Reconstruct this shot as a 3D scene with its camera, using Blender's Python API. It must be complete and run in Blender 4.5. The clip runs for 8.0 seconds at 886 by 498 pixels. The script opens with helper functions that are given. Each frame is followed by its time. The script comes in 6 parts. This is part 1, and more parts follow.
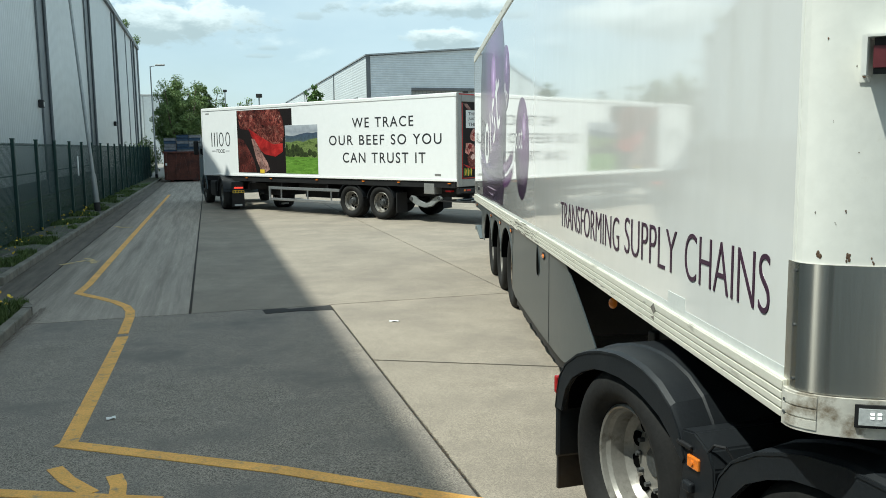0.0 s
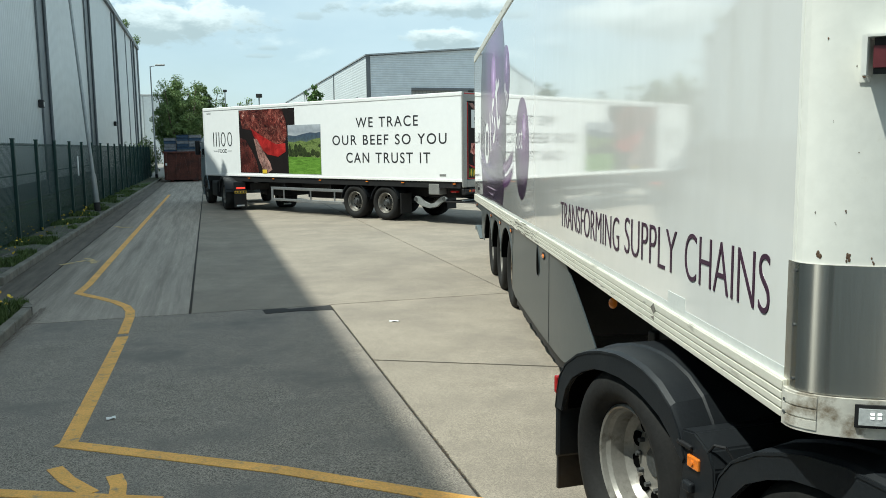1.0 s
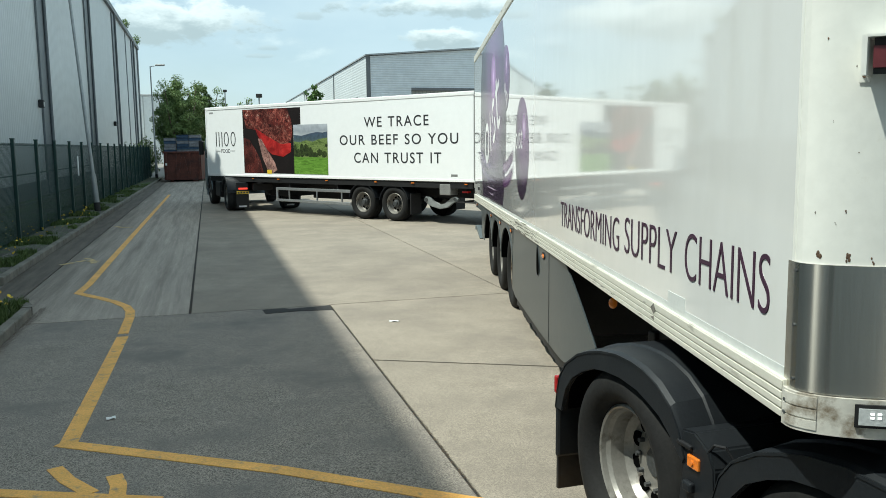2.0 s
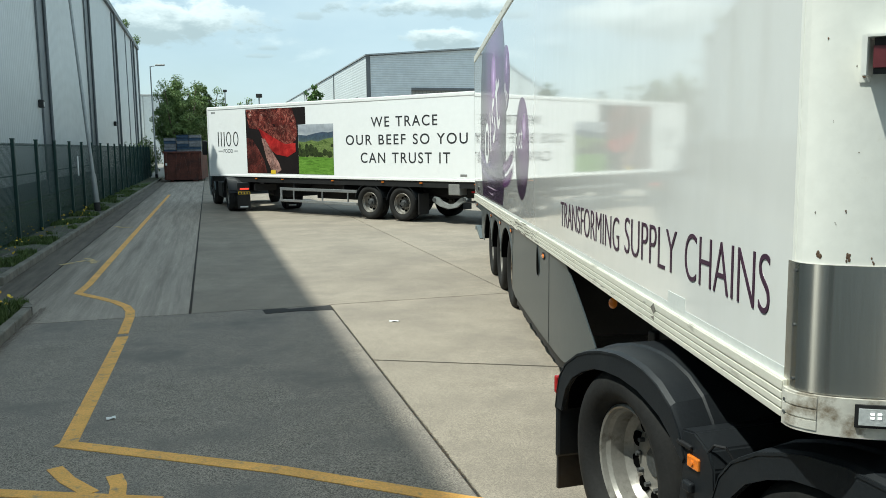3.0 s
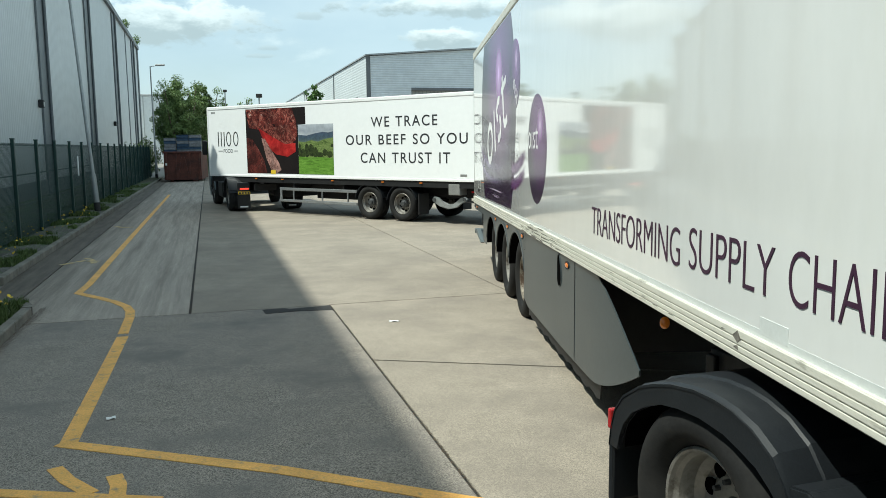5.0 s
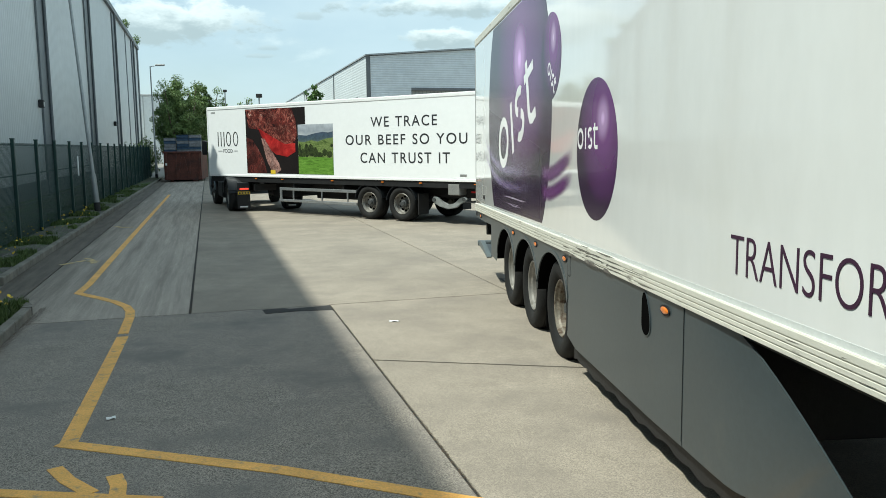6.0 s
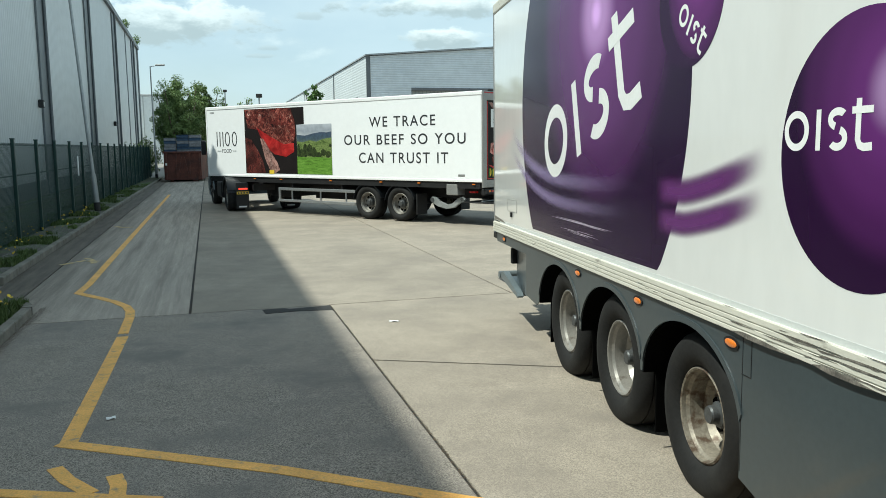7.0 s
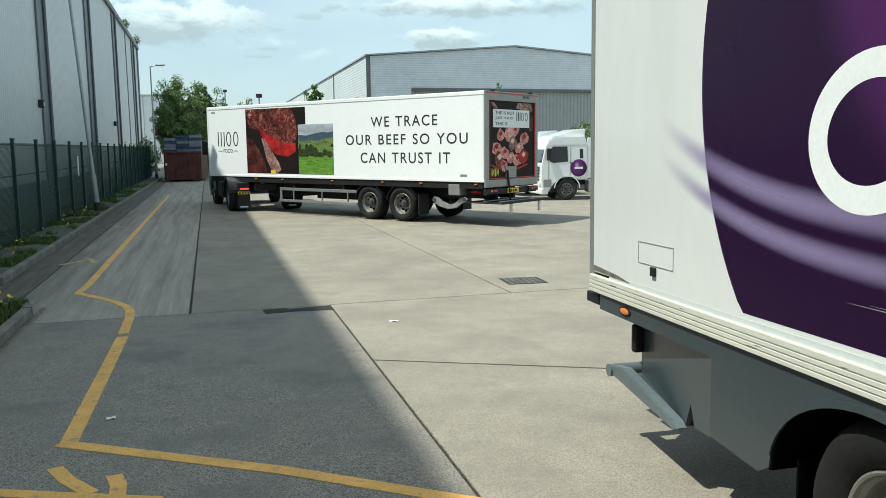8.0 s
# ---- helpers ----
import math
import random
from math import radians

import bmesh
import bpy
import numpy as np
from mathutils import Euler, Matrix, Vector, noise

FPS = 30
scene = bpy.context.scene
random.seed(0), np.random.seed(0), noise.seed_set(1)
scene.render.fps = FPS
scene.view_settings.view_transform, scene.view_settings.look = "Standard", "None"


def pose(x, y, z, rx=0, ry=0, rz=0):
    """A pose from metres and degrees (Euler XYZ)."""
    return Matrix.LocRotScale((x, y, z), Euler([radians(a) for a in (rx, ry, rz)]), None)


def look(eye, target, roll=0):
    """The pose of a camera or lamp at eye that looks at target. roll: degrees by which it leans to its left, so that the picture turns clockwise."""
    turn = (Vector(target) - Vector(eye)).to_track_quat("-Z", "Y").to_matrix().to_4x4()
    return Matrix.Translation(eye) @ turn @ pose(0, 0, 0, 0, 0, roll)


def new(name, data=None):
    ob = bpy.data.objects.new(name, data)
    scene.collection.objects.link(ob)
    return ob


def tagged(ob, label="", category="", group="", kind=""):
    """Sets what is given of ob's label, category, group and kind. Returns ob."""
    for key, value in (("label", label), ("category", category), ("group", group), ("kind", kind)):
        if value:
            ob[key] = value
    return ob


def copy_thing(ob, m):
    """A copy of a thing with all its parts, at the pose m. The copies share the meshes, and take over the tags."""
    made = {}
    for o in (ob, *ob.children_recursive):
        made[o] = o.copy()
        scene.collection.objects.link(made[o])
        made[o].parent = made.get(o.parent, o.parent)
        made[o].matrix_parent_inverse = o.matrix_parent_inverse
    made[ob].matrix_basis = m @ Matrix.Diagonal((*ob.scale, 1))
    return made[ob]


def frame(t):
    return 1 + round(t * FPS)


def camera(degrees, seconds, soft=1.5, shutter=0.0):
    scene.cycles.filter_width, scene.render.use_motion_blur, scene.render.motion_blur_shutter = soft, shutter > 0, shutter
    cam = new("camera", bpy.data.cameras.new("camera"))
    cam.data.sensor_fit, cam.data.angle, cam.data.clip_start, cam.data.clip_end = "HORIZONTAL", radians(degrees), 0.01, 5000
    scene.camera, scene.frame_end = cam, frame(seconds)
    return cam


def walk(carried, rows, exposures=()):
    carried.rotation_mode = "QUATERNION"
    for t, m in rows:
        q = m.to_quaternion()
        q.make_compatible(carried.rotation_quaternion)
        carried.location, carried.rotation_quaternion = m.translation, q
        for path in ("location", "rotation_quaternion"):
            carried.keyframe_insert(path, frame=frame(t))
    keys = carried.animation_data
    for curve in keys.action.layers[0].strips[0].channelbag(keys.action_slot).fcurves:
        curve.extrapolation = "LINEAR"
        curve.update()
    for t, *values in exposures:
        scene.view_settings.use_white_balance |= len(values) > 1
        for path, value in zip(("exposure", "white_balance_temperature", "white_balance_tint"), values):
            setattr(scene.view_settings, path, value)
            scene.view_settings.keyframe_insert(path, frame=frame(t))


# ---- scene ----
# ---------------------------------------------------------------- camera
cam = camera(58.29, 8.0, soft=0.78, shutter=0.0)
EYE = (0.0, 0.0, 2.099)
TILT = radians(7.36)
VIEW = look(EYE, (0.0, 10 * math.cos(TILT), 2.099 - 10 * math.sin(TILT)), -0.573)
walk(cam, [(0.0, VIEW), (8.0, VIEW)], exposures=[(0.0, 0.48, 6360, -2), (8.0, 0.48, 6360, -2)])

# ---------------------------------------------------------------- light
SUN_WAY = Vector((0.552, 0.201, -1.0))
sun = new("sun", bpy.data.lights.new("sun", "SUN"))
sun.data.energy, sun.data.angle, sun.data.color = 3.95, radians(0.8), (1.0, 0.965, 0.91)
sun.matrix_basis = Matrix.Translation((-30, -10, 60)) @ SUN_WAY.to_track_quat("-Z", "Y").to_matrix().to_4x4()

world = bpy.data.worlds.new("sky")
scene.world = world
world.use_nodes = True
wt = world.node_tree
wt.nodes.clear()
w_out = wt.nodes.new("ShaderNodeOutputWorld")
w_bg = wt.nodes.new("ShaderNodeBackground")
w_sky = wt.nodes.new("ShaderNodeTexSky")
w_sky.sky_type = "NISHITA"
w_sky.sun_disc = False
w_sky.sun_elevation = math.atan2(1.0, math.hypot(0.552, 0.201))
w_sky.sun_rotation = math.atan2(-0.552, -0.201)
w_sky.air_density, w_sky.dust_density, w_sky.ozone_density = 1.0, 1.2, 1.0
w_co = wt.nodes.new("ShaderNodeTexCoord")
w_map = wt.nodes.new("ShaderNodeMapping")
w_map.inputs["Scale"].default_value = (1.0, 1.0, 2.2)
w_map.inputs["Location"].default_value = (1.35, 0.4, 0.65)
wt.links.new(w_co.outputs["Generated"], w_map.inputs["Vector"])


def sky_node(kind, *values, **names):
    """A math node of the sky with its inputs filled in order."""
    n = wt.nodes.new(kind)
    for key, value in names.items():
        if key == "operation":
            n.operation = value
        elif key == "interpolation_type":
            n.interpolation_type = value
    for i, v in enumerate(values):
        if isinstance(v, (int, float, tuple)):
            n.inputs[i].default_value = v
        elif v is not None:
            wt.links.new(v, n.inputs[i])
    return n.outputs[0]


def sky_noise(scale, detail, rough):
    n = wt.nodes.new("ShaderNodeTexNoise")
    n.inputs["Scale"].default_value, n.inputs["Detail"].default_value, n.inputs["Roughness"].default_value = scale, detail, rough
    wt.links.new(w_map.outputs["Vector"], n.inputs["Vector"])
    return n.outputs["Fac"]


def sky_mix(fac, a, b):
    n = wt.nodes.new("ShaderNodeMix")
    n.data_type = "RGBA"
    for socket, v in (("Factor", fac), ("A", a), ("B", b)):
        if isinstance(v, tuple):
            n.inputs[socket].default_value = (*v, 1)
        else:
            wt.links.new(v, n.inputs[socket])
    return n.outputs["Result"]


def sky_step(v, lo, hi, to_lo=0.0, to_hi=1.0):
    return sky_node("ShaderNodeMapRange", v, lo, hi, to_lo, to_hi, interpolation_type="SMOOTHSTEP")


puffs = sky_noise(9.0, 9, 0.62)
wisps = sky_noise(26.0, 9, 0.60)
veil = sky_mix(sky_step(sky_noise(2.4, 6, 0.55), 0.32, 0.66, 0.42, 0.95), w_sky.outputs["Color"], (4.65, 5.65, 6.45))
# scattered clouds all round, broken by the puffs
cover = sky_step(sky_node("ShaderNodeMath", sky_noise(3.0, 8, 0.58), sky_node("ShaderNodeMath", puffs, 0.3, operation="MULTIPLY"), operation="ADD"), 0.76, 0.92)
shade = sky_mix(sky_step(puffs, 0.38, 0.60), (4.4, 5.2, 5.7), (6.1, 6.9, 7.4))
sky_color = sky_mix(cover, veil, shade)
# the cumulus low over the end of the yard: direction of the middle, half width, half height
for middle, wide, high in (((-0.300, 0.941, 0.146), 0.095, 0.027), ((0.03, 0.985, 0.168), 0.150, 0.014), ((0.004, 0.992, 0.129), 0.050, 0.013),
                           ((-0.205, 0.972, 0.119), 0.014, 0.004), ((-0.214, 0.970, 0.109), 0.022, 0.003), ((-0.16, 0.975, 0.156), 0.018, 0.005)):
    off = sky_node("ShaderNodeVectorMath", w_co.outputs["Generated"], middle, operation="SUBTRACT")
    off = sky_node("ShaderNodeVectorMath", off, (1 / wide, 0.0, 1 / high), operation="MULTIPLY")
    parts = wt.nodes.new("ShaderNodeSeparateXYZ")
    wt.links.new(off, parts.inputs[0])
    size = wt.nodes.new("ShaderNodeVectorMath")
    size.operation = "LENGTH"
    wt.links.new(off, size.inputs[0])
    ragged = sky_node("ShaderNodeMath", size.outputs["Value"], sky_node("ShaderNodeMath", sky_node("ShaderNodeMath", wisps, 0.5, operation="SUBTRACT"), 2.4, operation="MULTIPLY"), operation="ADD")
    body = sky_step(ragged, 1.10, 0.55, 0.0, 1.0)
    lit = sky_step(sky_node("ShaderNodeMath", parts.outputs["Z"], sky_node("ShaderNodeMath", wisps, 2.4, operation="MULTIPLY"), operation="ADD"), 0.65, 1.95)
    sky_color = sky_mix(sky_node("ShaderNodeMath", body, 0.9 if wide > 0.03 else 0.55, operation="MULTIPLY"), sky_color, sky_mix(lit, (3.5, 4.2, 4.6), (7.2, 7.9, 8.3) if wide > 0.03 else (4.3, 5.1, 5.6)))
wt.links.new(sky_color, w_bg.inputs["Color"])
w_bg.inputs["Strength"].default_value = 0.107
wt.links.new(w_bg.outputs["Background"], w_out.inputs["Surface"])


# ---------------------------------------------------------------- materials
def shader(name, color, rough=0.6, metal=0.0, vary=0.12, scale=3.0, fine=60.0, bump=0.15, bump_size=0.01, coat=0.0, stretch=(1, 1, 1), spec=0.5,
           stain=None, stain_at=(0.55, 0.7), stain_scale=1.5, emit=None, per_object=0.0, speckle=None, coat_rough=0.025, silt=None):
    """A painted, cast or printed surface: base colour, coarse and fine variation, stains with a shape of their own, and fine relief."""
    m = bpy.data.materials.new(name)
    m.use_nodes = True
    nt = m.node_tree
    b = nt.nodes["Principled BSDF"]
    b.inputs["Roughness"].default_value, b.inputs["Metallic"].default_value = rough, metal
    b.inputs["Coat Weight"].default_value, b.inputs["Coat Roughness"].default_value = coat, coat_rough
    b.inputs["Specular IOR Level"].default_value = spec
    co = nt.nodes.new("ShaderNodeTexCoord")
    mp = nt.nodes.new("ShaderNodeMapping")
    mp.inputs["Scale"].default_value = stretch
    nt.links.new(co.outputs["Object"], mp.inputs["Vector"])

    def noise_of(s, detail, r=0.6):
        n = nt.nodes.new("ShaderNodeTexNoise")
        n.inputs["Scale"].default_value, n.inputs["Detail"].default_value, n.inputs["Roughness"].default_value = s, detail, r
        nt.links.new(mp.outputs["Vector"], n.inputs["Vector"])
        return n.outputs["Fac"]

    def ramp(fac, p0, p1, c0, c1):
        r = nt.nodes.new("ShaderNodeValToRGB")
        r.color_ramp.elements[0].position, r.color_ramp.elements[1].position = p0, p1
        r.color_ramp.elements[0].color, r.color_ramp.elements[1].color = (*c0, 1), (*c1, 1)
        nt.links.new(fac, r.inputs["Fac"])
        return r.outputs["Color"]

    def mixed(kind, fac, a, c):
        x = nt.nodes.new("ShaderNodeMix")
        x.data_type, x.blend_type = "RGBA", kind
        for socket, value in (("Factor", fac), ("A", a), ("B", c)):
            if isinstance(value, (int, float)):
                x.inputs[socket].default_value = value
            elif isinstance(value, tuple):
                x.inputs[socket].default_value = (*value, 1)
            else:
                nt.links.new(value, x.inputs[socket])
        return x.outputs["Result"]

    lo, hi = 1 - vary, 1 + vary
    big = ramp(noise_of(scale, 5), 0.3, 0.7, (lo, lo, lo), (hi, hi, hi))
    sv = vary * 0.8 if speckle is None else speckle
    if speckle is None:
        small = ramp(noise_of(fine, 3), 0.36, 0.64, (1 - sv,) * 3, (1 + sv,) * 3)
    else:
        grains = nt.nodes.new("ShaderNodeTexVoronoi")
        grains.inputs["Scale"].default_value = fine
        nt.links.new(co.outputs["Object"], grains.inputs["Vector"])
        grey = nt.nodes.new("ShaderNodeSeparateColor")
        nt.links.new(grains.outputs["Color"], grey.inputs[0])
        small = ramp(grey.outputs[0], 0.0, 1.0, (1 - sv,) * 3, (1 + sv,) * 3)
        patchy = ramp(noise_of(scale * 5, 4), 0.35, 0.65, (0.93,) * 3, (1.07,) * 3)
        small = mixed("MULTIPLY", 1.0, small, patchy)
    c = mixed("MULTIPLY", 1.0, mixed("MULTIPLY", 1.0, tuple(color), big), small)
    if stain:
        c = mixed("MIX", ramp(noise_of(stain_scale, 6, 0.65), *stain_at, (0, 0, 0), (1, 1, 1)), c, tuple(stain))
    if silt:
        # swept-up dirt that thins out unevenly away from the gutter
        sx = nt.nodes.new("ShaderNodeSeparateXYZ")
        nt.links.new(co.outputs["Object"], sx.inputs[0])
        reach = nt.nodes.new("ShaderNodeMapRange")
        reach.inputs["From Min"].default_value, reach.inputs["From Max"].default_value = silt[1], silt[0]
        nt.links.new(sx.outputs["X"], reach.inputs["Value"])
        ragged = nt.nodes.new("ShaderNodeMath")
        ragged.operation = "MULTIPLY"
        nt.links.new(reach.outputs["Result"], ragged.inputs[0])
        nt.links.new(ramp(noise_of(1.4, 6, 0.65), 0.25, 0.6, (0, 0, 0), (1, 1, 1)), ragged.inputs[1])
        c = mixed("MIX", ragged.outputs[0], c, tuple(silt[2]))
    if per_object:
        info = nt.nodes.new("ShaderNodeObjectInfo")
        c = mixed("MULTIPLY", 1.0, c, ramp(info.outputs["Random"], 0, 1, (1 - per_object,) * 3, (1 + per_object,) * 3))
    nt.links.new(c, b.inputs["Base Color"])
    if bump:
        bp = nt.nodes.new("ShaderNodeBump")
        bp.inputs["Strength"].default_value, bp.inputs["Distance"].default_value = bump, bump_size
        nt.links.new(noise_of(fine, 4), bp.inputs["Height"])
        nt.links.new(bp.outputs["Normal"], b.inputs["Normal"])
    if emit:
        b.inputs["Emission Color"].default_value, b.inputs["Emission Strength"].default_value = (*emit[:3], 1), emit[3]
    return m


def ribbed(name, color, axis, pitch, rough=0.45, depth=0.03, dark=0.75, vary=0.06):
    """Profiled metal cladding whose ribs run across the given axis, with the shade of the grooves painted into the
    colour.
    """
    m = shader(name, color, rough, 0.0, vary, 0.15, 2.0, 0, spec=0.5)
    nt = m.node_tree
    b = nt.nodes["Principled BSDF"]
    co = nt.nodes.new("ShaderNodeTexCoord")
    wv = nt.nodes.new("ShaderNodeTexWave")
    wv.bands_direction, wv.wave_profile = axis, "SIN"
    wv.inputs["Scale"].default_value = 2 * math.pi / (20 * pitch)
    nt.links.new(co.outputs["Object"], wv.inputs["Vector"])
    bp = nt.nodes.new("ShaderNodeBump")
    bp.inputs["Strength"].default_value, bp.inputs["Distance"].default_value = 0.7, depth
    nt.links.new(wv.outputs["Fac"], bp.inputs["Height"])
    nt.links.new(bp.outputs["Normal"], b.inputs["Normal"])
    old = b.inputs["Base Color"].links[0].from_socket
    # painted shade: the base colour is darkened in the troughs between ribs
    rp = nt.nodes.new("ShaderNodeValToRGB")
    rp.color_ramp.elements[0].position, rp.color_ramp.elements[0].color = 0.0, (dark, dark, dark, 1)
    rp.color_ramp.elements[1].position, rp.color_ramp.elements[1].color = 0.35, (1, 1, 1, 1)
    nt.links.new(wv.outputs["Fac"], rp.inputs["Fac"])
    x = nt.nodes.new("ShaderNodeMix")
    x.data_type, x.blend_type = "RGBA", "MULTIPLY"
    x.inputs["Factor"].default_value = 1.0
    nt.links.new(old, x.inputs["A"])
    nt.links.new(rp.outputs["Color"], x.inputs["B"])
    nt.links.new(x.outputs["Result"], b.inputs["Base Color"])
    return m


def printed_ball(name, centre, radius, glow, stretch=(0.95, 0.72), colors=((0.60, 0.42, 0.68), (0.115, 0.022, 0.145), (0.026, 0.006, 0.038))):
    """Vinyl print of a shaded purple sphere: lilac at the glow point, deep purple at the rim."""
    m = bpy.data.materials.new(name)
    m.use_nodes = True
    nt = m.node_tree
    b = nt.nodes["Principled BSDF"]
    b.inputs["Roughness"].default_value = 0.22
    b.inputs["Coat Weight"].default_value, b.inputs["Coat Roughness"].default_value = 0.06, 0.05
    b.inputs["Specular IOR Level"].default_value = 0.24
    co = nt.nodes.new("ShaderNodeTexCoord")
    d = nt.nodes.new("ShaderNodeVectorMath")
    d.operation = "SUBTRACT"
    d.inputs[1].default_value = (centre[0] + glow[0] * radius, 0, centre[1] + glow[1] * radius)
    s = nt.nodes.new("ShaderNodeVectorMath")
    s.operation = "MULTIPLY"
    s.inputs[1].default_value = (stretch[0] / radius, 0, stretch[1] / radius)
    n = nt.nodes.new("ShaderNodeVectorMath")
    n.operation = "LENGTH"
    r = nt.nodes.new("ShaderNodeValToRGB")
    r.color_ramp.interpolation = "EASE"
    e = r.color_ramp.elements
    e[0].position, e[0].color = 0.02, (*colors[0], 1)
    e[1].position, e[1].color = 1.0, (*colors[2], 1)
    for at, color in ((0.10, [0.55 * c + 0.45 * d for c, d in zip(colors[0], colors[1])]), (0.30, [1.35 * c for c in colors[1]]), (0.55, colors[1]), (0.8, [0.55 * c + 0.45 * d for c, d in zip(colors[1], colors[2])])):
        k = e.new(at)
        k.color = (*color, 1)
    nt.links.new(co.outputs["Object"], d.inputs[0])
    nt.links.new(d.outputs[0], s.inputs[0])
    nt.links.new(s.outputs[0], n.inputs[0])
    nt.links.new(n.outputs["Value"], r.inputs["Fac"])
    nt.links.new(r.outputs["Color"], b.inputs["Base Color"])
    return m


def banded(name, stops, axis, lo, hi, wobble=0.08, scale=3.0, speckle=0.35, fine=25.0, rough=0.3):
    """A printed picture in plain bands of colour along one axis, broken up by noise."""
    m = bpy.data.materials.new(name)
    m.use_nodes = True
    nt = m.node_tree
    b = nt.nodes["Principled BSDF"]
    b.inputs["Roughness"].default_value = rough
    co = nt.nodes.new("ShaderNodeTexCoord")
    sp = nt.nodes.new("ShaderNodeSeparateXYZ")
    nt.links.new(co.outputs["Object"], sp.inputs[0])
    mr = nt.nodes.new("ShaderNodeMapRange")
    mr.inputs["From Min"].default_value, mr.inputs["From Max"].default_value = lo, hi
    nt.links.new(sp.outputs[axis], mr.inputs["Value"])
    n = nt.nodes.new("ShaderNodeTexNoise")
    n.inputs["Scale"].default_value, n.inputs["Detail"].default_value = scale, 4
    nt.links.new(co.outputs["Object"], n.inputs["Vector"])
    ma = nt.nodes.new("ShaderNodeMath")
    ma.operation = "MULTIPLY_ADD"
    ma.inputs[1].default_value, ma.inputs[2].default_value = wobble * 2, -wobble
    nt.links.new(n.outputs["Fac"], ma.inputs[0])
    ad = nt.nodes.new("ShaderNodeMath")
    nt.links.new(mr.outputs["Result"], ad.inputs[0])
    nt.links.new(ma.outputs[0], ad.inputs[1])
    r = nt.nodes.new("ShaderNodeValToRGB")
    e = r.color_ramp.elements
    e[0].position, e[0].color = stops[0][0], (*stops[0][1], 1)
    e[1].position, e[1].color = stops[-1][0], (*stops[-1][1], 1)
    for p, c in stops[1:-1]:
        k = e.new(p)
        k.color = (*c, 1)
    nt.links.new(ad.outputs[0], r.inputs["Fac"])
    f = nt.nodes.new("ShaderNodeTexNoise")
    f.inputs["Scale"].default_value, f.inputs["Detail"].default_value = fine, 5
    nt.links.new(co.outputs["Object"], f.inputs["Vector"])
    fr = nt.nodes.new("ShaderNodeValToRGB")
    fr.color_ramp.elements[0].position, fr.color_ramp.elements[1].position = 0.35, 0.65
    fr.color_ramp.elements[0].color = (1 - speckle, 1 - speckle, 1 - speckle, 1)
    fr.color_ramp.elements[1].color = (1 + speckle, 1 + speckle, 1 + speckle, 1)
    nt.links.new(f.outputs["Fac"], fr.inputs["Fac"])
    x = nt.nodes.new("ShaderNodeMix")
    x.data_type, x.blend_type = "RGBA", "MULTIPLY"
    x.inputs["Factor"].default_value = 1.0
    nt.links.new(r.outputs["Color"], x.inputs["A"])
    nt.links.new(fr.outputs["Color"], x.inputs["B"])
    nt.links.new(x.outputs["Result"], b.inputs["Base Color"])
    return m


def mottled(name, colors, scale, rough=0.45, stretch=(1, 1, 1), deep=0.0, broad=1.6):
    """A printed close-up: colours mixed by distorted noise, with broad darker parts of the picture."""
    m = bpy.data.materials.new(name)
    m.use_nodes = True
    nt = m.node_tree
    b = nt.nodes["Principled BSDF"]
    b.inputs["Roughness"].default_value, b.inputs["Specular IOR Level"].default_value = rough, 0.25
    co = nt.nodes.new("ShaderNodeTexCoord")
    mp = nt.nodes.new("ShaderNodeMapping")
    mp.inputs["Scale"].default_value = stretch
    n = nt.nodes.new("ShaderNodeTexNoise")
    n.inputs["Scale"].default_value, n.inputs["Detail"].default_value, n.inputs["Roughness"].default_value, n.inputs["Distortion"].default_value = scale, 9, 0.7, 1.4
    nt.links.new(co.outputs["Object"], mp.inputs["Vector"])
    nt.links.new(mp.outputs["Vector"], n.inputs["Vector"])
    r = nt.nodes.new("ShaderNodeValToRGB")
    e = r.color_ramp.elements
    e[0].position, e[0].color = 0.35, (*colors[0], 1)
    e[1].position, e[1].color = 0.66, (*colors[-1], 1)
    for i, c in enumerate(colors[1:-1]):
        k = e.new(0.35 + 0.31 * (i + 1) / (len(colors) - 1))
        k.color = (*c, 1)
    nt.links.new(n.outputs["Fac"], r.inputs["Fac"])
    big = nt.nodes.new("ShaderNodeTexNoise")
    big.inputs["Scale"].default_value, big.inputs["Detail"].default_value = broad, 4
    nt.links.new(co.outputs["Object"], big.inputs["Vector"])
    br = nt.nodes.new("ShaderNodeValToRGB")
    br.color_ramp.elements[0].position, br.color_ramp.elements[1].position = 0.40, 0.60
    br.color_ramp.elements[0].color = (1 - deep, 1 - deep, 1 - deep, 1)
    br.color_ramp.elements[1].color = (1 + deep * 0.35, 1 + deep * 0.35, 1 + deep * 0.35, 1)
    nt.links.new(big.outputs["Fac"], br.inputs["Fac"])
    x = nt.nodes.new("ShaderNodeMix")
    x.data_type, x.blend_type = "RGBA", "MULTIPLY"
    x.inputs["Factor"].default_value = 1.0
    nt.links.new(r.outputs["Color"], x.inputs["A"])
    nt.links.new(br.outputs["Color"], x.inputs["B"])
    nt.links.new(x.outputs["Result"], b.inputs["Base Color"])
    return m


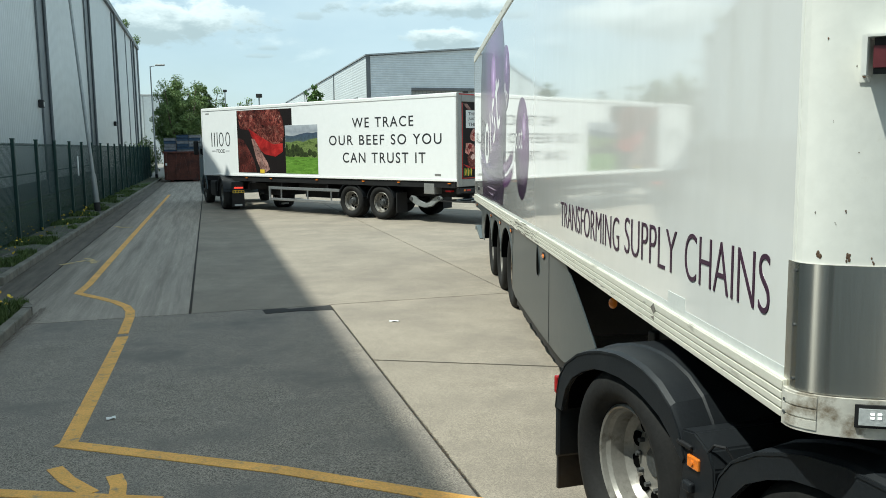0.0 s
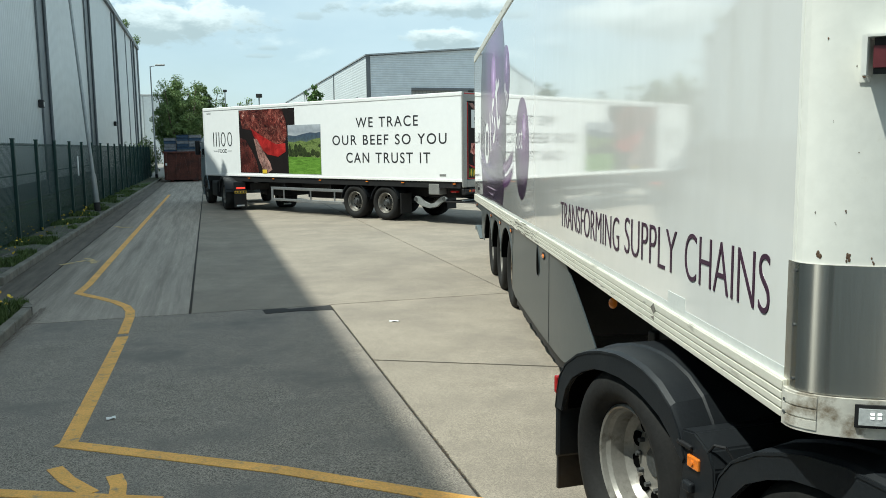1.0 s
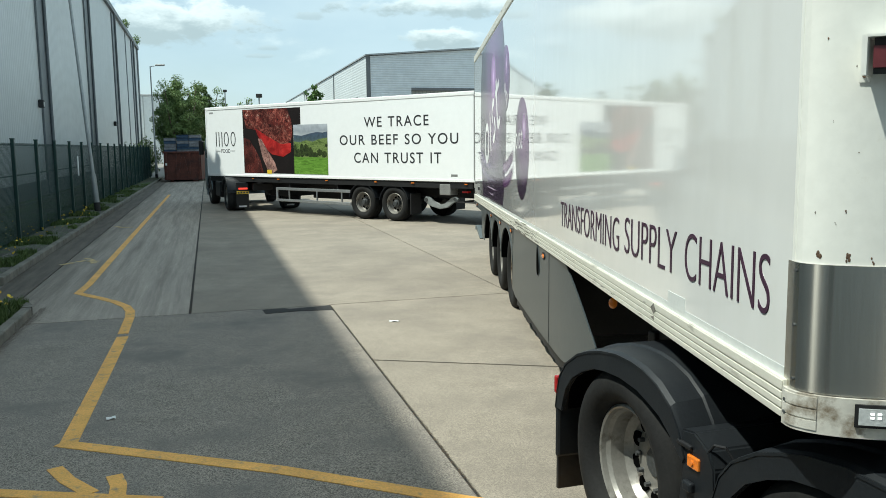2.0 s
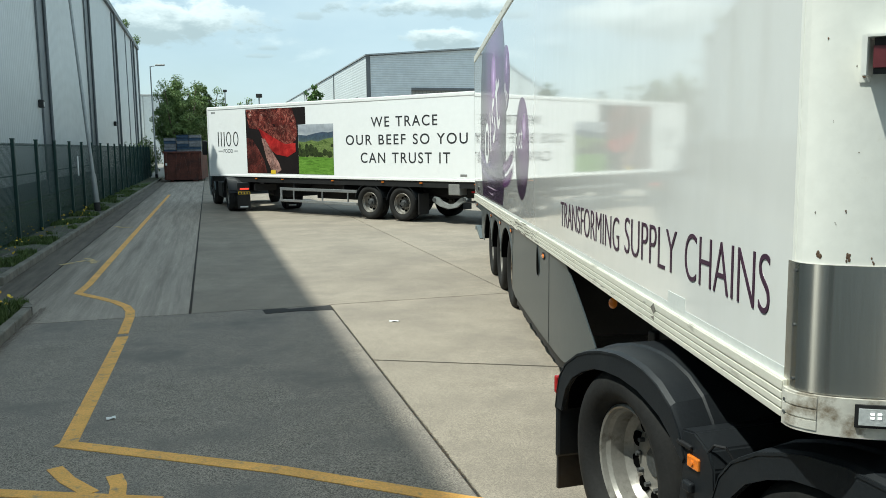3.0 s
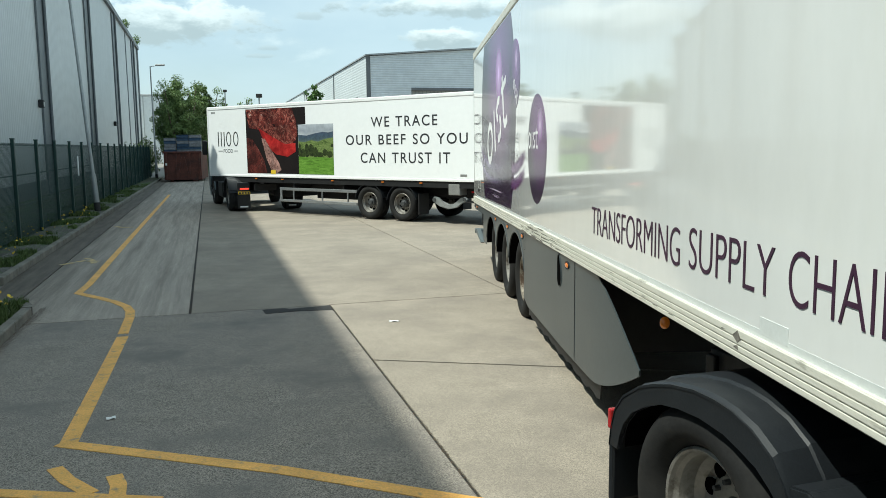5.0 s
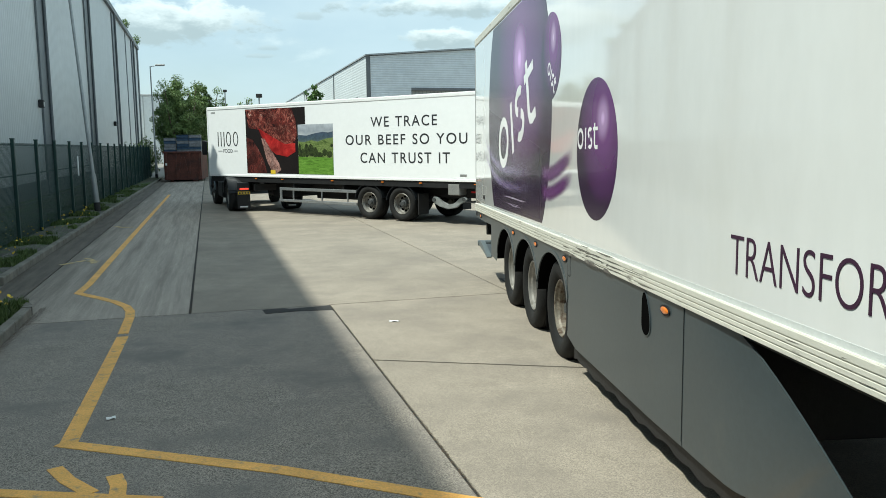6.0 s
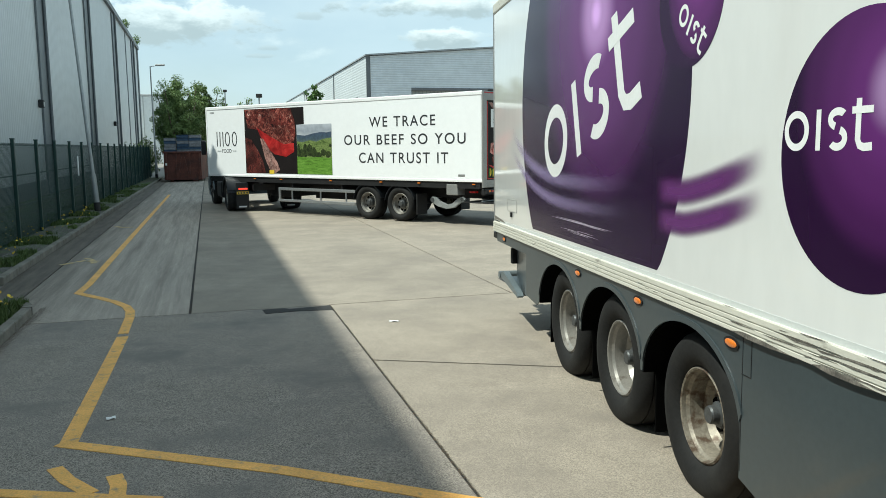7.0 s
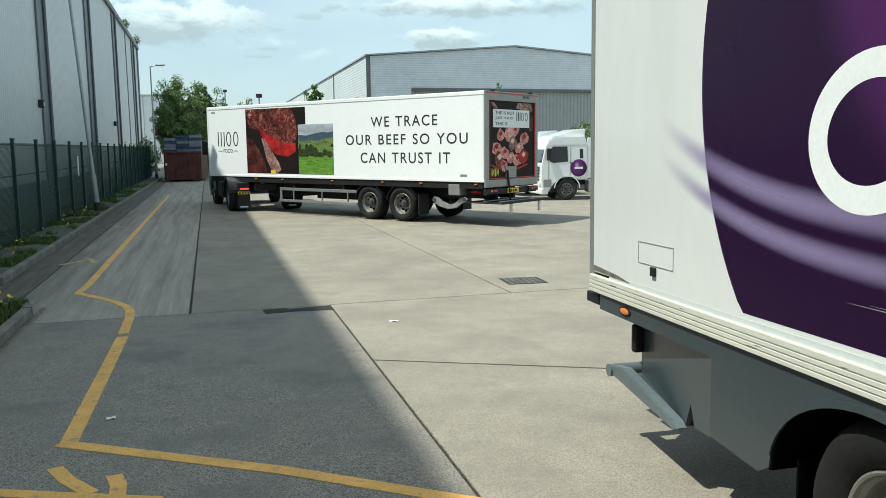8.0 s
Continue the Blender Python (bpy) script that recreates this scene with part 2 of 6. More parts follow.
def ring_bands(name, color, bands, rise_left, rise_right, middle_x, power, ins, outs, depth):
    """See-through vinyl print of soft bands (height, half width, soft from) that sweep up to both sides of middle_x."""
    m = bpy.data.materials.new(name)
    m.use_nodes = True
    nt = m.node_tree
    b = nt.nodes["Principled BSDF"]
    b.inputs["Base Color"].default_value = (*color, 1)
    b.inputs["Roughness"].default_value, b.inputs["Specular IOR Level"].default_value = 0.2, 0.3
    co = nt.nodes.new("ShaderNodeTexCoord")
    sp = nt.nodes.new("ShaderNodeSeparateXYZ")
    nt.links.new(co.outputs["Object"], sp.inputs[0])

    def calc(kind, a, c):
        n = nt.nodes.new("ShaderNodeMath")
        n.operation = kind
        for i, v in enumerate((a, c)):
            if isinstance(v, (int, float)):
                n.inputs[i].default_value = v
            else:
                nt.links.new(v, n.inputs[i])
        return n.outputs[0]

    def eased(v, lo, hi):
        n = nt.nodes.new("ShaderNodeMapRange")
        n.interpolation_type = "SMOOTHSTEP"
        n.inputs["From Min"].default_value, n.inputs["From Max"].default_value = lo, hi
        nt.links.new(v, n.inputs["Value"])
        return n.outputs["Result"]

    x, z = sp.outputs["X"], sp.outputs["Z"]
    left = calc("MAXIMUM", calc("SUBTRACT", middle_x, x), 0.0)
    right = calc("MAXIMUM", calc("SUBTRACT", x, middle_x), 0.0)
    curve = calc("ADD", calc("MULTIPLY", calc("POWER", left, 3.0), rise_left), calc("MULTIPLY", calc("POWER", right, power), rise_right))
    total = None
    for height, half, soft in bands:
        off = calc("ABSOLUTE", calc("SUBTRACT", calc("SUBTRACT", z, height), curve), 0.0)
        one = calc("SUBTRACT", 1.0, eased(off, soft, half))
        total = one if total is None else calc("MAXIMUM", total, one)
    fade = calc("MULTIPLY", eased(x, *ins), calc("SUBTRACT", 1.0, eased(x, *outs)))
    nt.links.new(calc("MULTIPLY", calc("MULTIPLY", total, fade), depth), b.inputs["Alpha"])
    return m


CONCRETE = shader("yard_concrete", (0.262, 0.226, 0.181), 0.85, 0, 0.12, 0.5, 150, 0.2, 0.003, stain=(0.19, 0.164, 0.136), stain_at=(0.47, 0.72), stain_scale=0.9, per_object=0.04, speckle=0.34)
CONCRETE_OLD = shader("street_concrete", (0.330, 0.288, 0.242), 0.88, 0, 0.12, 0.9, 130, 0.12, 0.003, stretch=(4.5, 0.2, 1), stain=(0.170, 0.148, 0.124), stain_at=(0.44, 0.72), stain_scale=1.2, per_object=0.04, speckle=0.30, silt=(-2.75, -1.75, (0.125, 0.107, 0.085)))
AGGREGATE = shader("speckled_concrete", (0.254, 0.222, 0.185), 0.85, 0, 0.22, 0.8, 140, 0.3, 0.003, stain=(0.154, 0.138, 0.121), stain_at=(0.42, 0.66), stain_scale=0.8, speckle=0.66)
GUTTER = shader("dirty_gutter", (0.115, 0.099, 0.079), 0.9, 0, 0.25, 1.2, 60, 0.3, 0.006, stretch=(4.0, 0.4, 1), stain=(0.06, 0.051, 0.04), stain_at=(0.42, 0.7), stain_scale=1.4)
JOINT = shader("joint_filler", (0.035, 0.033, 0.03), 0.95, 0, 0.3, 3, 40, 0.4)
PATCH = shader("asphalt_patch", (0.024, 0.023, 0.022), 0.9, 0, 0.3, 3, 80, 0.6)
YELLOW = shader("worn_yellow_paint", (0.74, 0.395, 0.095), 0.7, 0, 0.16, 3, 90, 0.3, 0.004, stain=(0.32, 0.24, 0.14), stain_at=(0.55, 0.70), stain_scale=11)
YELLOW_FAINT = shader("rubbed_yellow_paint", (0.52, 0.37, 0.16), 0.8, 0, 0.2, 3, 60, 0.3, 0.004, stain=(0.25, 0.23, 0.18), stain_at=(0.45, 0.6), stain_scale=8)
KERB = shader("kerb_concrete", (0.175, 0.160, 0.132), 0.88, 0, 0.2, 2.5, 70, 0.5, 0.006, stain=(0.085, 0.084, 0.062), stain_at=(0.50, 0.68), stain_scale=4, per_object=0.10)
SOIL = shader("verge_soil", (0.075, 0.070, 0.055), 0.95, 0, 0.4, 1.5, 30, 0.9, 0.03, stain=(0.07, 0.11, 0.035), stain_at=(0.42, 0.6), stain_scale=1.2)
FIELD = shader("far_ground", (0.22, 0.21, 0.19), 0.9, 0, 0.2, 0.05, 1.0, 0.2)
GRASS = shader("grass_blades", (0.085, 0.125, 0.036), 0.6, 0, 0.35, 1.5, 12, 0, spec=0.3)
FLOWER = shader("yellow_petals", (0.75, 0.52, 0.03), 0.6, 0, 0.1, 5, 30, 0)
LEAF = shader("leaf_green", (0.10, 0.175, 0.05), 0.55, 0, 0.4, 0.9, 8, 0, spec=0.35)
LEAF_PALE = shader("leaf_light_green", (0.15, 0.22, 0.075), 0.55, 0, 0.4, 0.9, 8, 0, spec=0.35)
BARK = shader("bark", (0.12, 0.095, 0.07), 0.9, 0, 0.3, 3, 30, 0.6)
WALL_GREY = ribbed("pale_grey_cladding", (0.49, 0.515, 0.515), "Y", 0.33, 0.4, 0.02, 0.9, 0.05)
FLASHING = shader("dark_flashing", (0.12, 0.135, 0.145), 0.5, 0, 0.1, 0.5, 10, 0)
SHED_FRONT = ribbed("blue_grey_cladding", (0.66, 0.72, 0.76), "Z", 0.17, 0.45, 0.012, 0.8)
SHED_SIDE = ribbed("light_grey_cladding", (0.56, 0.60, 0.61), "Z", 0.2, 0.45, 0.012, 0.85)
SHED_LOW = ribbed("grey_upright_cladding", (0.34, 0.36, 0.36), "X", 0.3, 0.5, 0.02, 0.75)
SHED_DARK = shader("shaded_doorway_steel", (0.14, 0.15, 0.16), 0.6, 0, 0.1, 0.3, 4, 0)
ROOF = shader("roof_sheet", (0.30, 0.33, 0.35), 0.5, 0, 0.1, 0.2, 5, 0)
WHITE_FAR = shader("far_white_wall", (0.72, 0.74, 0.72), 0.7, 0, 0.06, 0.2, 3, 0)
FENCE = shader("dark_green_coated_wire", (0.010, 0.040, 0.034), 0.5, 0, 0.15, 2, 20, 0)
GALV = shader("galvanised_steel", (0.36, 0.38, 0.38), 0.5, 0.6, 0.15, 3, 50, 0.1)
BLACKBASE = shader("black_root_paint", (0.02, 0.02, 0.02), 0.7, 0, 0.2, 5, 40, 0.1)
GREY_BOX = shader("lamp_grey", (0.45, 0.46, 0.45), 0.5, 0, 0.1, 3, 20, 0)
SIGN_WHITE = shader("sign_white", (0.75, 0.77, 0.76), 0.5, 0, 0.05, 3, 20, 0)
RUST = shader("rust_red_steel", (0.10, 0.032, 0.022), 0.75, 0.1, 0.3, 1.5, 15, 0.4, 0.01, stain=(0.05, 0.022, 0.018), stain_at=(0.5, 0.65), stain_scale=2)
RUST_BROWN = shader("brown_rust", (0.11, 0.065, 0.038), 0.8, 0, 0.3, 9, 60, 0.2)
CHIPS = shader("dead_leaf_litter", (0.07, 0.048, 0.03), 0.9, 0, 0.4, 9, 40, 0)
GRAVEL = shader("grey_gravel", (0.15, 0.145, 0.13), 0.85, 0, 0.3, 9, 40, 0.2)
CRATE_BLUE = shader("blue_crate_plastic", (0.03, 0.065, 0.12), 0.5, 0, 0.2, 3, 20, 0)
CRATE_GREY = shader("grey_wrapped_load", (0.22, 0.23, 0.25), 0.5, 0, 0.3, 3, 20, 0.2)
PAPER = shader("crumpled_paper", (0.75, 0.75, 0.73), 0.7, 0, 0.06, 30, 200, 0.3)
IRON = shader("manhole_iron", (0.17, 0.155, 0.14), 0.6, 0.5, 0.25, 5, 60, 0.4)

WHITE = shader("white_trailer_panel", (0.765, 0.768, 0.748), 0.07, 0, 0.02, 0.8, 6, 0.012, 0.003, coat=1.0, coat_rough=0.045, stretch=(1, 1, 0.4), stain=(0.72, 0.72, 0.68), stain_at=(0.55, 0.8), stain_scale=0.9)
VAN_WHITE = shader("clean_white_panel", (0.85, 0.86, 0.86), 0.25, 0, 0.015, 0.8, 6, 0.0, spec=0.4)
WHITE_FRONT = shader("white_front_cap", (0.78, 0.78, 0.73), 0.3, 0, 0.03, 1.5, 20, 0.03, 0.004, coat=0.2, stain=(0.60, 0.58, 0.50), stain_at=(0.63, 0.78), stain_scale=5)
RAIL = shader("cream_side_rail", (0.60, 0.585, 0.51), 0.4, 0, 0.06, 1.2, 25, 0.1, 0.004, stretch=(0.6, 1, 3), stain=(0.20, 0.185, 0.15), stain_at=(0.59, 0.70), stain_scale=3.5)
PALE_PATCH = shader("faded_repair_strip", (0.60, 0.625, 0.61), 0.35, 0, 0.04, 3, 30, 0.05)
SCRATCH = shader("scuff_marks", (0.15, 0.137, 0.118), 0.7, 0, 0.4, 9, 60, 0.2)
BAR_GREY = shader("pale_grey_bar", (0.115, 0.14, 0.15), 0.4, 0, 0.1, 3, 30, 0.1)
FINE_LINE = shader("thin_dark_line", (0.30, 0.30, 0.28), 0.6, 0, 0.3, 9, 60, 0)
SCRATCH_PALE = shader("pale_scratches", (0.42, 0.37, 0.43), 0.6, 0, 0.3, 9, 60, 0.1)
SKIRT = shader("grey_side_guard", (0.042, 0.055, 0.061), 0.38, 0, 0.07, 1.2, 25, 0.05, 0.004, coat=0.15, stain=(0.062, 0.07, 0.07), stain_at=(0.58, 0.8), stain_scale=2.0)
FENDER = shader("black_fender_plastic", (0.010, 0.012, 0.0145), 0.5, 0, 0.15, 2, 90, 0.15, 0.003, stain=(0.021, 0.023, 0.025), stain_at=(0.55, 0.8), stain_scale=3, spec=0.38)
CHASSIS = shader("black_chassis", (0.007, 0.007, 0.008), 0.6, 0, 0.3, 3, 20, 0.2)
TYRE = shader("tyre_rubber", (0.016, 0.016, 0.016), 0.75, 0, 0.25, 3, 50, 0.25, 0.004, stain=(0.042, 0.039, 0.034), stain_at=(0.5, 0.75), stain_scale=2.5)
TYRE_BLACK = shader("black_tyre_rubber", (0.010, 0.010, 0.010), 0.8, 0, 0.25, 3, 50, 0.25, 0.004, stain=(0.020, 0.019, 0.017), stain_at=(0.5, 0.8), stain_scale=2.5, spec=0.3)
RIM = shader("worn_white_rim", (0.255, 0.243, 0.220), 0.36, 0.35, 0.10, 4, 40, 0.15, 0.004, stain=(0.10, 0.08, 0.062), stain_at=(0.55, 0.68), stain_scale=7)
RIM_RUSTY = shader("rusty_cream_rim", (0.22, 0.195, 0.155), 0.5, 0.3, 0.2, 5, 40, 0.3, 0.004, stain=(0.085, 0.055, 0.036), stain_at=(0.50, 0.60), stain_scale=8)
HUB = shader("grey_hub", (0.085, 0.09, 0.092), 0.5, 0.5, 0.2, 6, 50, 0.2)
VOID = shader("deep_black", (0.004, 0.004, 0.004), 0.9, 0, 0.1, 3, 20, 0, spec=0.0)
STAINLESS = shader("brushed_stainless", (0.60, 0.575, 0.515), 0.22, 1.0, 0.07, 2, 60, 0.06, 0.001, stretch=(1, 1, 0.05), stain=(0.42, 0.40, 0.36), stain_at=(0.55, 0.75), stain_scale=4)
STAINLESS.node_tree.nodes["Principled BSDF"].inputs["Anisotropic"].default_value = 1.0
STAINLESS.node_tree.nodes["Principled BSDF"].inputs["Anisotropic Rotation"].default_value = 0.25
BUMPER = shader("worn_cast_bumper", (0.62, 0.60, 0.54), 0.32, 0.2, 0.08, 3, 40, 0.1, 0.004, stain=(0.17, 0.125, 0.075), stain_at=(0.53, 0.68), stain_scale=7)
AMBER = shader("amber_lens", (0.66, 0.175, 0.02), 0.15, 0, 0.1, 20, 90, 0.2, coat=0.5, emit=(1.0, 0.3, 0.03, 0.03))
DARK_RED = shader("dull_red_plate", (0.13, 0.025, 0.03), 0.4, 0, 0.1, 5, 40, 0)
RED = shader("red_lens", (0.30, 0.012, 0.014), 0.15, 0, 0.1, 20, 90, 0.2, coat=0.5, emit=(1.0, 0.04, 0.03, 0.03))
RED_ON = shader("lit_brake_lens", (0.60, 0.02, 0.02), 0.15, 0, 0.1, 20, 90, 0.1, emit=(1.0, 0.08, 0.05, 0.6))
LED = shader("clear_marker_lens", (0.38, 0.40, 0.40), 0.1, 0, 0.1, 40, 90, 0.2, coat=0.6, emit=(1.0, 1.0, 1.0, 0.06))
DIODE = shader("white_diode", (0.8, 0.8, 0.8), 0.3, 0, 0.02, 9, 40, 0, emit=(1.0, 1.0, 0.97, 1.2))
PLATE = shader("yellow_plate", (0.75, 0.52, 0.04), 0.4, 0, 0.06, 9, 50, 0)
INK = shader("aubergine_lettering", (0.045, 0.018, 0.040), 0.4, 0, 0.05, 5, 40, 0, spec=0.2)
INK_DARK = shader("charcoal_lettering", (0.035, 0.035, 0.038), 0.35, 0, 0.05, 5, 40, 0)
INK_WHITE = shader("white_print", (0.86, 0.86, 0.85), 0.25, 0, 0.03, 5, 40, 0, coat=0.4)
ALU = shader("aluminium", (0.55, 0.56, 0.57), 0.35, 0.8, 0.1, 4, 60, 0.1)
FRAME_GREY = shader("grey_door_frame", (0.30, 0.30, 0.29), 0.4, 0.4, 0.1, 3, 40, 0.1)
GLASS = shader("dark_cab_glass", (0.02, 0.025, 0.03), 0.05, 0, 0.05, 3, 20, 0, coat=0.5)
CAB_WHITE = shader("white_cab_paint", (0.80, 0.81, 0.80), 0.25, 0, 0.03, 1, 20, 0, coat=0.5)
CAB_BLUE = shader("silver_blue_cab_paint", (0.20, 0.25, 0.29), 0.3, 0.2, 0.05, 1, 20, 0, coat=0.4)
PURPLE = printed_ball("purple_door_ball", (0.0, 0.0), 0.42, (0.2, 0.3))
BALL_BIG = printed_ball("large_purple_sphere_print", (3.47, 2.45), 2.01, (0.17, 0.30), (1.30, 1.30), ((0.74, 0.42, 0.88), (0.100, 0.021, 0.128), (0.020, 0.006, 0.030)))
BALL_MID = printed_ball("purple_sphere_print", (6.99, 1.96), 0.56, (0.34, 0.42), (0.85, 0.80), ((0.55, 0.36, 0.64), (0.085, 0.017, 0.11), (0.020, 0.005, 0.030)))
BALL_SMALL = printed_ball("small_purple_sphere_print", (5.43, 2.90), 0.42, (0.25, 0.35))
SWOOSH = ring_bands("purple_swoosh_print", (0.14, 0.04, 0.17), [(1.735, 0.105, 0.01), (1.545, 0.10, 0.01)], 0.0, 0.22, 5.4, 1.3, (5.0, 5.2), (5.8, 6.34), 0.85)
SWOOSH_RING = ring_bands("lilac_ring_print", (0.36, 0.28, 0.50), [(1.735, 0.092, 0.0), (1.535, 0.080, 0.0)], 0.028, 0.035, 3.6, 2.0, (0.95, 1.9), (2.0, 4.7), 0.5)
MEADOW_SKY = banded("cloudy_sky_print", [(0.0, (0.55, 0.57, 0.58)), (0.5, (0.30, 0.33, 0.37)), (1.0, (0.42, 0.45, 0.49))], "Z", 2.4, 2.81, 0.35, 3.0, 0.08, 6.0)
MEADOW_HILL = banded("blue_hill_print", [(0.0, (0.10, 0.14, 0.11)), (0.5, (0.06, 0.09, 0.12)), (1.0, (0.05, 0.07, 0.11))], "Z", 2.2, 2.6, 0.3, 3.0, 0.2, 9.0)
MEADOW_FIELDS = mottled("patchwork_field_print", [(0.05, 0.08, 0.025), (0.12, 0.17, 0.05), (0.20, 0.26, 0.09), (0.07, 0.11, 0.03)], 4.0, 0.3, (1, 1, 2.5))
MEADOW_TREES = mottled("hedge_print", [(0.008, 0.014, 0.006), (0.03, 0.045, 0.014), (0.07, 0.09, 0.03)], 9.0)
MEADOW = mottled("grass_field_print", [(0.07, 0.15, 0.02), (0.13, 0.27, 0.04), (0.20, 0.36, 0.07)], 7.0, 0.3, (0.35, 1, 1.6))
CRUST = mottled("herb_crust_print", [(0.004, 0.002, 0.002), (0.012, 0.004, 0.004), (0.20, 0.03, 0.022), (0.025, 0.007, 0.006), (0.42, 0.12, 0.09), (0.07, 0.018, 0.014), (0.80, 0.55, 0.46)], 5.0, deep=0.55)
CRUST_DARK = mottled("dark_crust_print", [(0.004, 0.003, 0.003), (0.03, 0.007, 0.006), (0.16, 0.035, 0.028), (0.012, 0.005, 0.004), (0.30, 0.13, 0.11)], 8.0, stretch=(1.6, 1, 0.8), deep=0.6, broad=2.2)
RARE = mottled("rare_meat_print", [(0.20, 0.008, 0.008), (0.36, 0.016, 0.016), (0.48, 0.04, 0.035)], 2.5, deep=0.45)
FAT = mottled("seared_fat_print", [(0.16, 0.06, 0.045), (0.46, 0.27, 0.23), (0.10, 0.035, 0.03), (0.58, 0.40, 0.35)], 5.0, stretch=(1.3, 1, 0.6), deep=0.4)
PRINT_BLACK = shader("black_print", (0.010, 0.007, 0.007), 0.6, 0, 0.2, 3, 20, 0, spec=0.2)
PORK = mottled("diced_meat_print", [(0.24, 0.03, 0.026), (0.55, 0.16, 0.13), (0.78, 0.44, 0.37), (0.36, 0.06, 0.05), (0.82, 0.56, 0.49)], 5.0, deep=0.35, broad=3.0)
PORK_PALE = mottled("pale_meat_print", [(0.60, 0.26, 0.22), (0.86, 0.62, 0.55), (0.72, 0.40, 0.34)], 6.0, deep=0.2)


# ---------------------------------------------------------------- mesh helpers
def part(name, bm, material, parent=None, label="", smooth=True, sharp=17):
    me = bpy.data.meshes.new(name)
    bmesh.ops.recalc_face_normals(bm, faces=bm.faces[:])
    bm.to_mesh(me)
    bm.free()
    me.materials.append(material)
    if smooth:
        me.polygons.foreach_set("use_smooth", [True] * len(me.polygons))
        me.set_sharp_from_angle(angle=radians(sharp))
    ob = new(name, me)
    if parent:
        ob.parent = parent
    if label:
        tagged(ob, label)
    return ob


def raw(name, verts, faces, material, parent=None, label=""):
    me = bpy.data.meshes.new(name)
    me.from_pydata(verts, [], faces)
    me.materials.append(material)
    ob = new(name, me)
    if parent:
        ob.parent = parent
    if label:
        tagged(ob, label)
    return ob


def thing(name, label, category, group="", kind=""):
    return tagged(new(name), label, category, group, kind)


def box(lo, hi, r=0.0, seg=2, bm=None, turn=None):
    """A block from corner to corner, with rounded edges."""
    bm = bm or bmesh.new()
    made = bmesh.ops.create_cube(bm, size=1)["verts"]
    for v in made:
        v.co = Vector([lo[i] + (hi[i] - lo[i]) * (v.co[i] + 0.5) for i in range(3)])
    if r:
        edges = list({e for v in made for e in v.link_edges})
        made = bmesh.ops.bevel(bm, geom=edges, offset=r, segments=seg, affect="EDGES", profile=0.5)["verts"]
    if turn:
        bmesh.ops.transform(bm, matrix=turn, verts=made)
    return bm


def rod(p, q, r0, r1=None, seg=12, bm=None):
    """A round bar from p to q."""
    bm = bm or bmesh.new()
    p, q = Vector(p), Vector(q)
    d = q - p
    m = Matrix.Translation((p + q) / 2) @ d.to_track_quat("Z", "Y").to_matrix().to_4x4()
    bmesh.ops.create_cone(bm, cap_ends=True, segments=seg, radius1=r0, radius2=r0 if r1 is None else r1, depth=d.length, matrix=m)
    return bm


def sheet(outline, y0, y1, bm=None, r=0.0):
    """A plate in the x-z plane with the given outline, from y0 to y1."""
    bm = bm or bmesh.new()
    a = [bm.verts.new((x, y0, z)) for x, z in outline]
    b = [bm.verts.new((x, y1, z)) for x, z in outline]
    bm.faces.new(a)
    bm.faces.new(b[::-1])
    n = len(a)
    for i in range(n):
        bm.faces.new((a[i], b[i], b[(i + 1) % n], a[(i + 1) % n]))
    if r:
        bmesh.ops.bevel(bm, geom=bm.edges[:], offset=r, segments=2, affect="EDGES")
    return bm


def slab(outline, z0, z1, bm=None):
    """A plate in the x-y plane with the given outline, from z0 to z1."""
    bm = bm or bmesh.new()
    a = [bm.verts.new((x, y, z0)) for x, y in outline]
    b = [bm.verts.new((x, y, z1)) for x, y in outline]
    bm.faces.new(a[::-1])
    bm.faces.new(b)
    n = len(a)
    for i in range(n):
        bm.faces.new((a[i], a[(i + 1) % n], b[(i + 1) % n], b[i]))
    return bm


def turned(profile, seg=40, bm=None, closed=True):
    """A ring turned round the y axis from (radius, y) pairs."""
    bm = bm or bmesh.new()
    rings = []
    for k in range(seg):
        c, s = math.cos(2 * math.pi * k / seg), math.sin(2 * math.pi * k / seg)
        rings.append([bm.verts.new((r * c, y, r * s)) for r, y in profile])
    n = len(profile)
    for k in range(seg):
        a, b = rings[k], rings[(k + 1) % seg]
        for i in range(n if closed else n - 1):
            j = (i + 1) % n
            bm.faces.new((a[i], a[j], b[j], b[i]))
    return bm


def disc_outline(cx, cz, rx, rz, zlo=-99, zhi=99, n=72):
    pts = []
    for k in range(n):
        a = 2 * math.pi * k / n
        q = (round(cx + rx * math.cos(a), 4), round(min(max(cz + rz * math.sin(a), zlo), zhi), 4))
        if not pts or q != pts[-1]:
            pts.append(q)
    # exact corners where the circle is cut
    return pts


